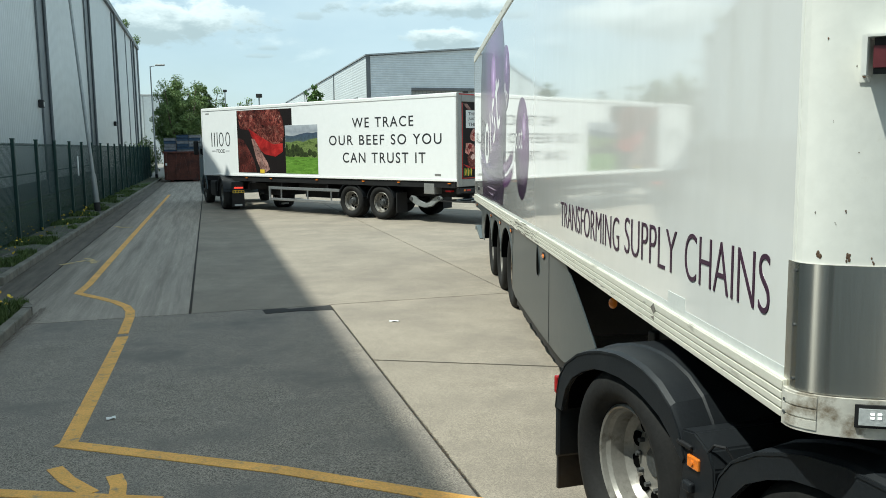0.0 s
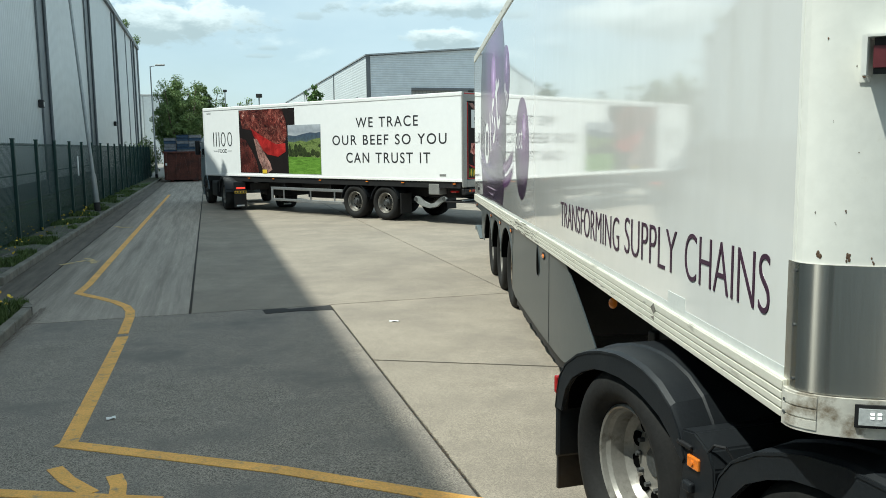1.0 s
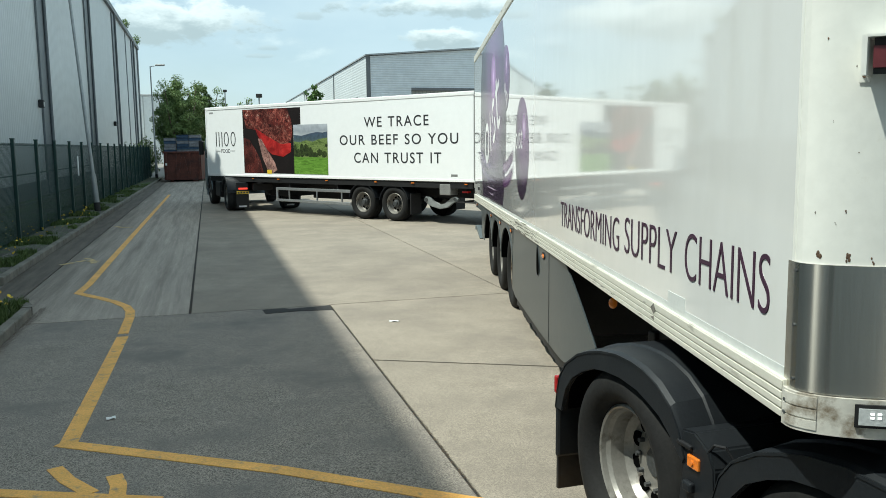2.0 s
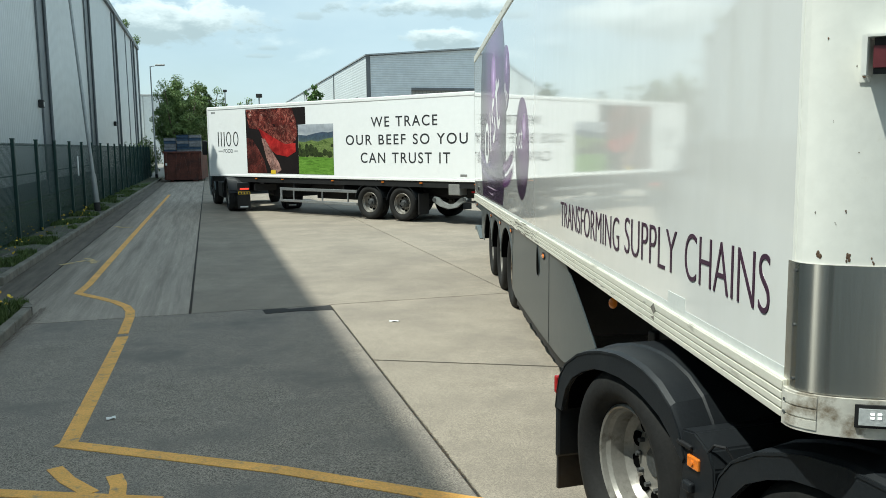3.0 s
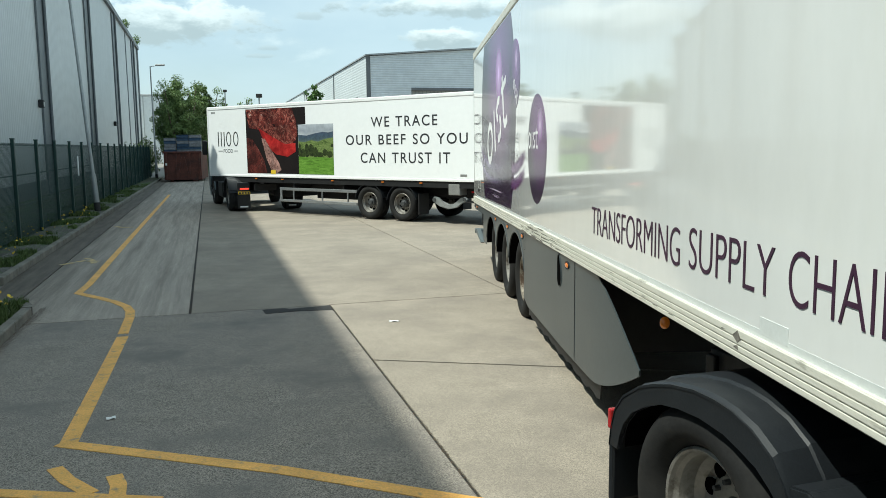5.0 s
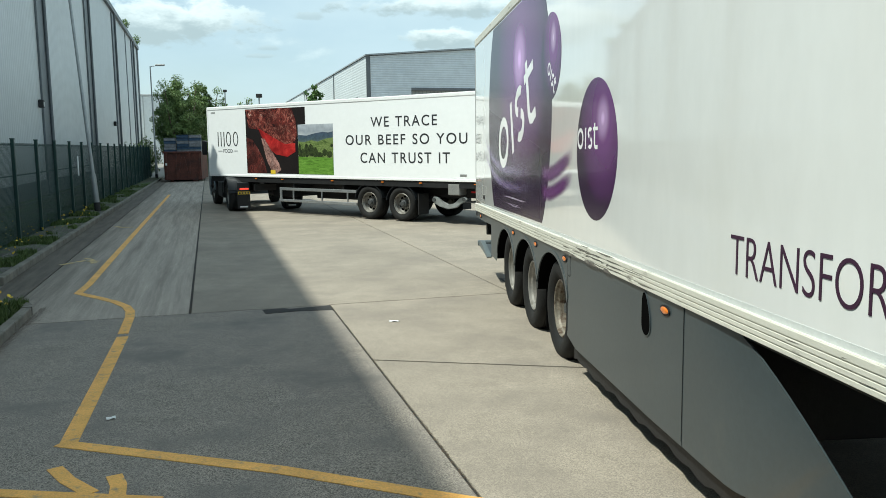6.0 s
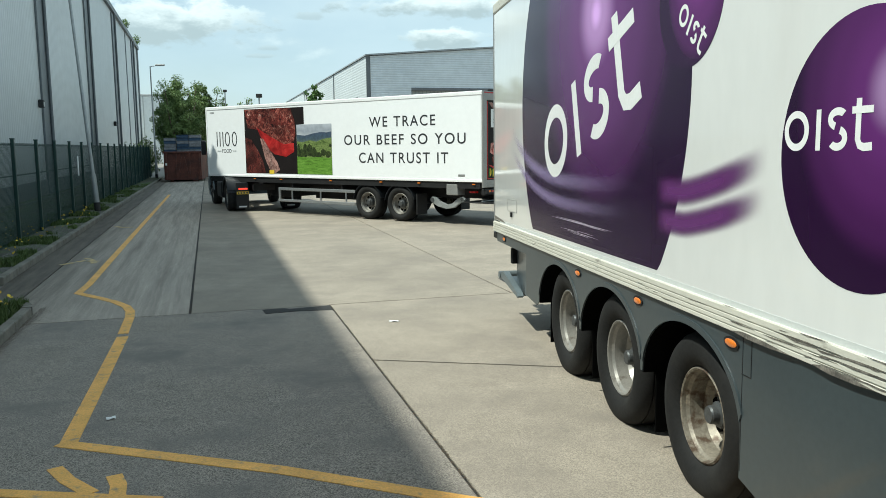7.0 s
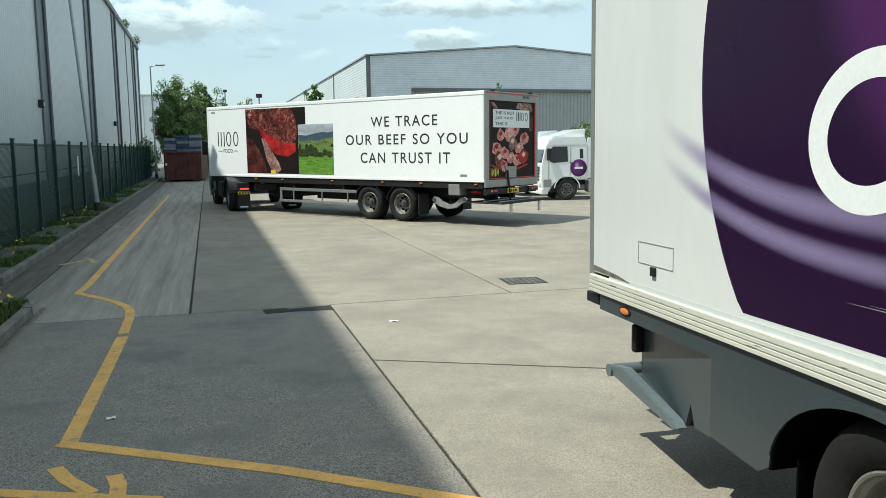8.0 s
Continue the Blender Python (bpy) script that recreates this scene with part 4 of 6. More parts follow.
# ---------------------------------------------------------------- far warehouse
shed = street(thing("gabled_warehouse", "blue-grey ribbed metal warehouse with a shallow gable", "warehouse"))
A0, AR, A1, B0, B1, EAVE, RIDGE = 11.85, 23.3, 35.0, 59.2, 170.0, 8.78, 9.72
part("wall", sheet([(A0, 6.5), (A1, 6.5), (A1, EAVE), (AR, RIDGE), (A0, EAVE)], B0, B0 + 0.3), SHED_FRONT, shed, "blue-grey gable with level ribs")
part("wall", box((A0, B0, 0), (A0 + 3.1, B0 + 0.3, 6.5)), SHED_FRONT, shed)
part("wall", box((A0 + 3.1, B0 + 0.25, 0), (A1, B0 + 0.5, 6.5)), SHED_LOW, shed, "grey lower wall with upright ribs")
part("lintel", box((A0 + 3.1, B0 - 0.05, 6.3), (A1, B0 + 0.25, 6.52), 0.02), SHED_DARK, shed)
part("wall", box((A0 - 0.3, B0, 0), (A0, B1, EAVE)), SHED_SIDE, shed, "paler sunlit long side")
part("corner_trim", box((A0 - 0.34, B0 - 0.06, 0), (A0 - 0.02, B0 - 0.002, EAVE + 0.1), 0.02), FLASHING, shed)
part("roof", sheet([(A0 - 0.4, EAVE + 0.02), (AR, RIDGE + 0.02), (A1 + 0.4, EAVE + 0.02), (A1 + 0.4, EAVE + 0.12), (AR, RIDGE + 0.12), (A0 - 0.4, EAVE + 0.12)], B0 - 0.2, B1), ROOF, shed)
part("doorway", box((A0 - 0.38, 63, 0), (A0 - 0.3, 80, 6.0)), SHED_DARK, shed, "grey loading doors")
for b in (75, 98, 121, 144):
    part("seam_trim", box((A0 - 0.36, b, 0), (A0 - 0.3, b + 0.3, EAVE)), FLASHING, shed)
office = street(thing("white_office_block", "plain white building beyond the end of the street", "building"))
part("wall", box((-22, 128, 0), (-6.3, 150, 10.0), 0.1), WHITE_FAR, office)
part("coping", box((-22.1, 127.9, 10.0), (-6.2, 150.1, 10.25), 0.05), GREY_BOX, office)
for a in (-9.0, -7.6):
    part("wall_seam", box((a, 127.94, 0), (a + 0.12, 128.0, 10.0)), GREY_BOX, office)
# plain closing buildings outside the view
far_side = tagged(part("yard_wall", box((40, -60, 0), (40.5, 60, 7.0)), SHED_LOW), "plain grey metal wall that closes the yard", "wall", kind="structure")
behind = tagged(part("yard_wall", box((-14, -45, 0), (40, -44.5, 7.0)), SHED_LOW), "plain grey metal wall that closes the yard", "wall", kind="structure")


# ---------------------------------------------------------------- trees
def tree(x, y, z, height, spread, leaves, label, material, seed, leaf=0.16, trunk=0.3, lean=0.0):
    rnd = random.Random(seed)
    t = thing("tree", label, "tree", "trees")
    t.matrix_basis = pose(x, y, z)
    bm = rod((0, 0, 0), (lean * 0.4, 0, height * trunk), 0.035 * height * 0.6, 0.022 * height * 0.6, 9)
    limbs = []
    for k in range(11):
        a = 2.4 * k + rnd.uniform(-0.4, 0.4)
        h0 = height * trunk * rnd.uniform(0.7, 1.15)
        r = spread * rnd.uniform(0.45, 0.95)
        tip = Vector((lean + r * math.cos(a), r * math.sin(a), height * rnd.uniform(0.45, 0.9)))
        rod((lean * 0.4, 0, h0), tip, 0.010 * height, 0.003 * height, 6, bm)
        limbs.append(tip)
    limbs.append(Vector((lean, 0, height * 0.93)))
    rod((lean * 0.4, 0, height * trunk), limbs[-1], 0.02 * height * 0.6, 0.004 * height, 7, bm)
    part("trunk", bm, BARK, t, "brown trunk and limbs")
    clumps = [(tip, spread * 0.25) for tip in limbs]
    while len(clumps) < 420:
        p = Vector((rnd.uniform(-1, 1), rnd.uniform(-1, 1), rnd.uniform(0, 1)))
        wide = math.sin(math.pi * min(1.0, 0.18 + p.z * 0.86)) ** 0.7
        if math.hypot(p.x, p.y) < wide * (0.85 + 0.25 * noise.noise(p * 2.5 + Vector((seed, 0, 0)))):
            clumps.append((Vector((lean + p.x * spread, p.y * spread, height * (trunk * 0.6 + (1 - trunk * 0.6) * p.z))), spread * rnd.uniform(0.09, 0.21)))
    verts, faces = [], []
    for _ in range(leaves):
        c, r = rnd.choice(clumps)
        d = Vector((rnd.gauss(0, 1), rnd.gauss(0, 1), rnd.gauss(0, 0.8)))
        p = c + d.normalized() * r * rnd.random() ** 0.45
        q = Euler((rnd.uniform(0, 6.28), rnd.uniform(0, 6.28), rnd.uniform(0, 6.28))).to_matrix()
        s = leaf * rnd.uniform(0.5, 1.15)
        k = len(verts)
        for u, v in ((-0.5, 0), (0, -0.28), (0.5, 0), (0, 0.28)):
            verts.append(tuple(p + q @ Vector((u * s, v * s, 0))))
        faces.append((k, k + 1, k + 2, k + 3))
    raw("crown", verts, faces, material, t, "loose leafy crown")
    return t


tree(-19.75, 60.5, 0, 7.75, 2.05, 105000, "leafy green tree behind the skip", LEAF_PALE, 3, 0.125, 0.12)
tree(-18.75, 62.5, 0, 7.4, 1.7, 62000, "bushy green tree behind the skip", LEAF_PALE, 5, 0.14, 0.1)
tree(-22.3, 60.0, 0, 3.2, 1.3, 4000, "low bush at the end of the fence", LEAF_PALE, 11, 0.16, 0.1)
tree(-19.7, 73.0, 0, 7.1, 1.0, 5600, "small tree seen over the trailer", LEAF_PALE, 7, 0.2, 0.3)
tree(-17.6, 73.0, 0, 7.0, 1.1, 5200, "small tree seen over the trailer", LEAF_PALE, 8, 0.2, 0.3)
tree(-8.8, 56.0, 0, 6.7, 0.85, 12000, "young dark green tree beside the warehouse", LEAF, 9, 0.22, 0.3)
tree(3.7, 52.0, 0, 6.6, 0.6, 1400, "thin young tree before the warehouse", LEAF, 10, 0.17, 0.3)
tree(8.9, 50.0, 0, 3.9, 1.2, 4200, "rounded bush beside the warehouse", LEAF_PALE, 12, 0.16, 0.15)
for b, h, k in ((85.0, 1.0, 21), (98.0, 1.2, 22)):
    p = SM @ Vector((WALL_A + 0.05, b, WALL_TOP + 0.05))
    tagged(tree(p.x, p.y, p.z, h, 0.5, 500, "weed growing out of the roof gutter", LEAF_PALE, k, 0.14, 0.2), category="weed", group="gutter weeds")


def flood_mast(x, y, h, label, head):
    t = thing("light_mast", label, "light mast", "light masts")
    t.matrix_basis = pose(x, y, 0)
    part("pole", rod((0, 0, 0), (0, 0, h), 0.07, 0.05), GALV, t)
    part("lamp_head", box((-head, -0.15, h - 0.05), (head, 0.15, h + head * 1.1), 0.03), BLACKBASE, t, "dark floodlight head")


flood_mast(-18.75, 70.0, 7.0, "thin yard light mast", 0.14)
flood_mast(-13.1, 58.0, 5.75, "floodlight on a short mast", 0.2)

# ---------------------------------------------------------------- litter and manhole
for x, y, turn, w, lab in ((-2.62, 6.02, 25, 0.046, "crumpled scrap of white paper on the slab"), (-0.60, 9.42, -8, 0.075, "flat strip of white paper on the concrete")):
    bm = bmesh.new()
    bmesh.ops.create_grid(bm, x_segments=4, y_segments=3, size=0.5)
    for v in bm.verts:
        v.co = Vector((v.co.x * w * 1.5, v.co.y * w * (0.6 if w > 0.06 else 1.0), 0.012 + random.uniform(-0.006, 0.008)))
    bmesh.ops.solidify(bm, geom=bm.faces[:], thickness=0.002)
    tagged(part("paper_scrap", bm, PAPER), lab, "litter").matrix_basis = pose(x, y, 0, 0, 0, turn)

hole = thing("manhole_cover", "square iron manhole cover set in the yard", "manhole cover", kind="structure")
hole.matrix_basis = pose(1.25, 12.28, 0, 0, 0, 12) @ Matrix.Scale(0.88, 4)
part("cover_frame", box((-0.36, -0.34, -0.01), (0.36, 0.34, 0.004), 0.003), BLACKBASE, hole)
for i in range(6):
    for j in range(6):
        part("tread", box((-0.32 + 0.107 * i, -0.30 + 0.1 * j, 0.004), (-0.24 + 0.107 * i, -0.225 + 0.1 * j, 0.009)), IRON, hole)


# ---------------------------------------------------------------- wheels
def wheel_meshes(radius, width, rim_r, dish, rim_mat, holes=10, hub_out=0.02, hub_r=0.10, sink=0.03):
    """Tyre, rim, hub and holes turned round y; the outer side faces -y, and the outer sidewall lies at y = 0."""
    R, W, q = radius, width, rim_r
    tyre = turned([(q, sink + 0.03), (q + 0.012, sink + 0.004), (q + 0.03, sink * 0.55), (q + 0.06, 0.0), (q + 0.10, -0.012), (R - 0.07, -0.006), (R - 0.035, 0.008), (R - 0.008, 0.04), (R, 0.075), (R, W * 0.22), (R - 0.012, W * 0.225), (R - 0.012, W * 0.25),
                   (R, W * 0.255), (R, W * 0.48), (R - 0.012, W * 0.485), (R - 0.012, W * 0.515), (R, W * 0.52), (R, W - 0.075), (R - 0.008, W - 0.04), (R - 0.035, W - 0.01), (q, W - 0.03)], 56)
    rim = turned([(q + 0.004, 0.03), (q + 0.006, 0.006), (q - 0.006, -0.002), (q - 0.016, 0.004), (q - 0.02, 0.03), (q - 0.035, 0.05), (q - 0.045, dish * 0.75), (q - 0.075, dish), (q - 0.11, dish + 0.012), (hub_r + 0.05, dish - 0.01), (hub_r, dish - 0.012), (0.02, dish),
                  (0.02, dish + 0.02), (q - 0.07, dish + 0.03), (q - 0.02, dish + 0.02), (q + 0.004, W - 0.04)], 48, closed=False)
    for v in rim.verts:
        v.co.y += sink
    hub = turned([(0.001, hub_out), (hub_r * 0.62, hub_out), (hub_r * 0.70, hub_out + 0.012), (hub_r * 0.74, hub_out + 0.05), (hub_r * 0.98, hub_out + 0.06), (hub_r, hub_out + 0.08), (hub_r, dish + sink)], 24, closed=False)
    bolts = []
    for k in range(10):
        a = 2 * math.pi * k / 10
        x, z = (hub_r + 0.028) * math.cos(a), (hub_r + 0.028) * math.sin(a)
        bolts.append(rod((x, dish + sink - 0.04, z), (x, dish + sink, z), 0.013, 0.015, 6))
    hand = []
    rr = (q - 0.095 + hub_r + 0.05) / 2 + 0.012
    for k in range(holes):
        a = 2 * math.pi * (k + 0.5) / holes
        x, z = rr * math.cos(a), rr * math.sin(a)
        hand.append(rod((x, dish + sink - 0.006, z), (x, dish + sink + 0.02, z), 0.040, 0.040, 16))
    return tyre, rim, hub, hand, bolts


def wheel(parent, at, flip, radius=0.52, width=0.38, rim_r=0.298, dish=0.13, rim_mat=None, hub_out=0.02, hub_r=0.10, holes=10, rubber=None, sink=0.03):
    a, b, c, d, e = wheel_meshes(radius, width, rim_r, dish, rim_mat, holes, hub_out, hub_r, sink)
    w = part("wheel", a, rubber or TYRE, parent, "black tyre dusty on the sidewall", sharp=50)
    part("rim", b, rim_mat or RIM, w, "worn steel rim")
    part("hub", c, HUB, w)
    # black discs on the closed rim stand in for the dark of open holes
    for hole_bm in d:
        part("hand_hole", hole_bm, VOID, w)
    for bolt_bm in e:
        part("wheel_bolt", bolt_bm, HUB, w)
    w.matrix_basis = pose(*at, 0, 0, 180 if flip else 0)
    return w


def arch(cx, cz, rx, rz, a0=0, a1=180, n=18):
    return [(cx + rx * math.cos(radians(a0 + (a1 - a0) * k / n)), cz + rz * math.sin(radians(a0 + (a1 - a0) * k / n))) for k in range(n + 1)]


def shell(cx, cz, r, thick, a0, a1, y0, y1, n=18, rz=None):
    """A curved mudguard over a wheel."""
    rz = rz or r
    return sheet(arch(cx, cz, r, rz, a0, a1, n) + arch(cx, cz, r + thick, rz + thick, a1, a0, n), y0, y1)


def lens(parent, x, z, w, h, y, material, out=-1, label=""):
    bm = bmesh.new()
    bmesh.ops.create_uvsphere(bm, u_segments=16, v_segments=8, radius=1.0)
    for v in bm.verts:
        v.co = Vector((x + v.co.x * w / 2, y + out * (v.co.y + 0.2) * 0.008, z + v.co.z * h / 2))
    return part("side_lamp", bm, material, parent, label)


# ---------------------------------------------------------------- refrigerated trailer with purple spheres
# x runs forward from the rear, y inward from the near side, z up.
reefer = thing("refrigerated_trailer", "white refrigerated trailer with purple sphere graphics", "trailer")
L, W = 13.41, 2.55
part("body", box((0.02, 0.0, 1.17), (L, W, 3.80), 0.012), WHITE, reefer, "glossy white insulated body")


def cap_outline(grow, start):
    """Plan of the rounded front end, grown outward."""
    pts = [(start, -grow)]
    for k in range(13):
        a = radians(-90 + 90 * k / 12)
        pts.append((13.43 + (0.15 + grow) * math.cos(a), 0.40 + (0.40 + grow) * math.sin(a)))
    for k in range(13):
        a = radians(90 * k / 12)
        pts.append((13.43 + (0.15 + grow) * math.cos(a), W - 0.40 + (0.40 + grow) * math.sin(a)))
    pts.append((start, W + grow))
    return pts


part("front_cap", slab(cap_outline(0.0, L), 1.17, 3.80), WHITE_FRONT, reefer, "rounded white front end with rust spots")
part("seam_strip", box((L - 0.012, -0.002, 1.16), (L + 0.006, 0.01, 3.78), 0.0015), WHITE_FRONT, reefer)
part("roof_trim", box((0.0, -0.012, 3.70), (L, 0.05, 3.83), 0.02), RAIL, reefer)
part("roof_trim", box((0.0, W - 0.05, 3.70), (L, W + 0.012, 3.83), 0.02), RAIL, reefer)
# corner plate, bumper and marker lamp
bm = slab([p for p in cap_outline(0.006, L + 0.012)[:24]] + [(13.2, 1.6), (13.2, 0.02)], 1.138, 1.536)
part("corner_plate", bm, STAINLESS, reefer, "brushed stainless corner plate")
bm = bmesh.new()
for z0, z1, g in ((1.015, 1.135, 0.018), (1.026, 1.054, 0.0215), (1.060, 1.088, 0.0215), (1.094, 1.128, 0.0215)):
    slab(cap_outline(g, L - 0.01) if g < 0.019 else cap_outline(g, L + 0.004)[:6] + [(13.36, 0.2)], z0, z1, bm)
part("front_bumper", bm, BUMPER, reefer, "scuffed cast bumper rail")
for k, (dx, z) in enumerate(((13.425, 1.06), (13.425, 1.10), (13.435, 1.51), (13.435, 1.34), (13.44, 1.17))):
    part("rivet", rod((dx, -0.025 if k < 2 else -0.009, z), (dx, 0, z), 0.0055, 0.0055, 8), HUB, reefer)


def corner_piece(g0, g1, a0, a1, z0, z1):
    """A curved piece on the rounded front corner, between two angles."""
    out = [(13.43 + (0.15 + g1) * math.cos(radians(a0 + (a1 - a0) * k / 8)), 0.40 + (0.40 + g1) * math.sin(radians(a0 + (a1 - a0) * k / 8))) for k in range(9)]
    inn = [(13.43 + (0.15 + g0) * math.cos(radians(a1 + (a0 - a1) * k / 8)), 0.40 + (0.40 + g0) * math.sin(radians(a1 + (a0 - a1) * k / 8))) for k in range(9)]
    return slab(out + inn, z0, z1)


lamp = part("marker_lamp", corner_piece(0.01, 0.028, -40, 4, 1.052, 1.122), CHASSIS, reefer, "rectangular marker lamp")
part("lamp_lens", corner_piece(0.02, 0.034, -38.0, 2.8, 1.062, 1.112), LED, lamp, "clear lens with small diodes")
for a in (-33.0, -30.0):
    for z in (1.083, 1.095):
        part("diode", corner_piece(0.033, 0.036, a, a + 1.6, z, z + 0.006), DIODE, lamp, "lit white diode")
bracket = part("plate_bracket", corner_piece(0.0, 0.085, -42.5, -40.5, 2.085, 2.195), WHITE_FRONT, reefer, "white bracket of the warning plate")
part("bracket_foot", corner_piece(0.0, 0.005, -46.5, -41, 2.070, 2.198), WHITE_FRONT, bracket)
part("bracket_top", corner_piece(0.0, 0.085, -41, 14, 2.189, 2.196), WHITE_FRONT, bracket)
part("warning_plate", corner_piece(0.060, 0.072, -38.5, 14, 2.105, 2.165), DARK_RED, bracket, "red warning plate")
for z0, z1 in ((2.088, 2.105), (2.165, 2.188)):
    part("plate_edge", corner_piece(0.050, 0.062, -38.5, 14, z0, z1), BLACKBASE, bracket)
for z in (2.088, 2.182):
    a = radians(-44.3)
    part("bolt", rod((13.43 + 0.15 * math.cos(a), 0.40 + 0.40 * math.sin(a), z), (13.43 + 0.162 * math.cos(a), 0.40 + 0.406 * math.sin(a), z), 0.006, 0.005, 8), RUST_BROWN, bracket, "rusty bolt")
rust_rnd = random.Random(6)
for k, (ang, z, s) in enumerate(((-66, 1.562, 0.016), (-48, 1.557, 0.014), (-36, 1.552, 0.010), (-70, 1.690, 0.006), (-50, 1.695, 0.007), (-56, 1.66, 0.005), (-66, 2.2, 0.005), (-48, 2.12, 0.004), (-60, 1.96, 0.004), (-45, 1.87, 0.004))):
    a = radians(ang)
    bm = bmesh.new()
    m = Matrix.Translation((13.43 + 0.15 * math.cos(a), 0.40 + 0.40 * math.sin(a), z)) @ Matrix.Rotation(math.atan2(math.sin(a) / 0.40, math.cos(a) / 0.15), 4, "Z")
    for i in range(7 if s > 0.01 else 3):
        g = rust_rnd.uniform(0.25, 0.55)
        dy, dz = rust_rnd.uniform(-0.35, 0.35) * s, rust_rnd.uniform(-0.9, 0.9) * s
        made = bmesh.ops.create_uvsphere(bm, u_segments=9, v_segments=6, radius=1.0)["verts"]
        for v in made:
            v.co = m @ Vector((v.co.x * 0.0012, dy + v.co.y * s * g * 0.6, dz + v.co.z * s * g))
    part("rust_spot", bm, RUST_BROWN, reefer, "brown rust spot")

# ribbed side rail
rail = part("side_rail", box((0.0, -0.014, 1.03), (L - 0.012, 0.02, 1.155), 0.003), RAIL, reefer, "cream ribbed side rail with scuffs")
for z, h in ((1.032, 0.024), (1.061, 0.024), (1.090, 0.024), (1.119, 0.033)):
    part("rail_rib", box((0.0, -0.020, z), (L - 0.014, -0.0135, z + h), 0.003, 2), RAIL, rail)
part("side_rail", box((0.0, W - 0.02, 1.03), (L, W + 0.012, 1.172), 0.003), RAIL, reefer)
part("kick_strip", box((0.3, -0.0012, 1.155), (L - 0.04, 0.002, 1.188)), PALE_PATCH, reefer, "dull strip above the rail")
part("repair_strip", box((12.19, -0.002, 1.172), (12.42, 0.002, 1.240)), PALE_PATCH, reefer, "grey repair tape")
rnd = random.Random(4)
for k in range(64):
    worn = k < 40
    s0 = rnd.gauss(6.7, 0.55) if worn else rnd.uniform(0.1, 13.0)
    ln, z = rnd.uniform(0.05, 0.45) * (1.0 if worn else 0.25), rnd.choice((1.058, 1.088, 1.117, 1.150)) + rnd.uniform(-0.008, 0.008) if worn else rnd.uniform(1.05, 1.14)
    h = rnd.uniform(0.002, 0.008) if worn else rnd.uniform(0.0012, 0.003)
    part("scuff", sheet([(s0, z), (s0 + ln * 0.25, z - h), (s0 + ln * 0.55, z - h * 0.4), (s0 + ln, z + 0.002), (s0 + ln * 0.7, z + h * 0.7), (s0 + ln * 0.3, z + h * 0.4)], -0.022, -0.0205), SCRATCH, reefer, "dark scrape")
for s0, ln in ((6.05, 0.55), (6.75, 0.42), (7.3, 0.2)):
    part("rail_dent", sheet([(s0, 1.036), (s0 + ln * 0.2, 1.052), (s0 + ln * 0.6, 1.047), (s0 + ln, 1.034), (s0 + ln * 0.7, 1.026), (s0 + ln * 0.3, 1.024)], -0.0225, -0.02), SCRATCH, reefer, "torn dark edge of the rail")
part("dark_notch", sheet([(11.98, 1.122), (12.03, 1.150), (12.06, 1.118), (12.03, 1.098)], -0.0222, -0.0205), SCRATCH, reefer, "dark chip in the rail")
part("dark_notch", sheet([(11.99, 1.075), (12.03, 1.088), (12.04, 1.068)], -0.0222, -0.0205), SCRATCH, reefer, "dark chip in the rail")
part("scuff", sheet([(0.03, 1.185), (0.62, 1.175), (0.45, 1.20), (0.05, 1.225)], -0.005, 0.0), SCRATCH, reefer, "dark scrape")

# graphics
big = disc_outline(3.47, 2.45, 2.01, 2.01, 1.215, 3.69, 140)
part("large_sphere_print", sheet(big, -0.001, 0.001), BALL_BIG, reefer, "large purple sphere print cut off by the rail", smooth=False)
part("sphere_print", sheet(disc_outline(6.99, 1.958, 0.565, 0.565), -0.001, 0.001), BALL_MID, reefer, "purple sphere print", smooth=False)
part("small_sphere_print", sheet(disc_outline(5.43, 2.88, 0.42, 0.42), -0.0022, 0.001), BALL_SMALL, reefer, "small purple sphere print", smooth=False)


part("swoosh_print", sheet([(5.0, 1.38), (6.36, 1.45), (6.36, 2.15), (5.0, 1.9)], -0.0018, -0.0014), SWOOSH, reefer, "purple swoosh print with soft edges", smooth=False)
part("ring_print", sheet([(0.9, 1.25), (4.95, 1.25), (4.95, 2.0), (1.5, 2.6), (0.9, 2.6)], -0.0018, -0.0014), SWOOSH_RING, reefer, "soft lilac ring print across the sphere", smooth=False)
for s0, ln, z, h in ((2.62, 1.62, 1.395, 0.007), (2.75, 0.9, 1.405, 0.003), (3.5, 0.6, 1.385, 0.004), (2.9, 0.55, 1.315, 0.003), (3.1, 0.8, 1.305, 0.003), (3.2, 0.5, 1.295, 0.002), (3.35, 0.45, 1.322, 0.002)):
    part("scratch", sheet([(s0, z), (s0 + ln * 0.5, z - h), (s0 + ln, z - 0.004), (s0 + ln * 0.6, z + h * 0.4)], -0.0024, -0.0012), SCRATCH_PALE, reefer, "pale scratch")


def stroke(points, width, y0, y1, bm=None):
    """Plain stroke in the x-z plane."""
    bm = bm or bmesh.new()
    p = [Vector((x, 0, z)) for x, z in points]
    up, dn = [], []
    for i, q in enumerate(p):
        d = ((p[i + 1] if i + 1 < len(p) else q) - (p[i - 1] if i else q)).normalized()
        n = Vector((-d.z, 0, d.x)) * width / 2
        up.append((q.x + n.x, q.z + n.z))
        dn.append((q.x - n.x, q.z - n.z))
    return sheet(up + dn[::-1], y0, y1, bm)


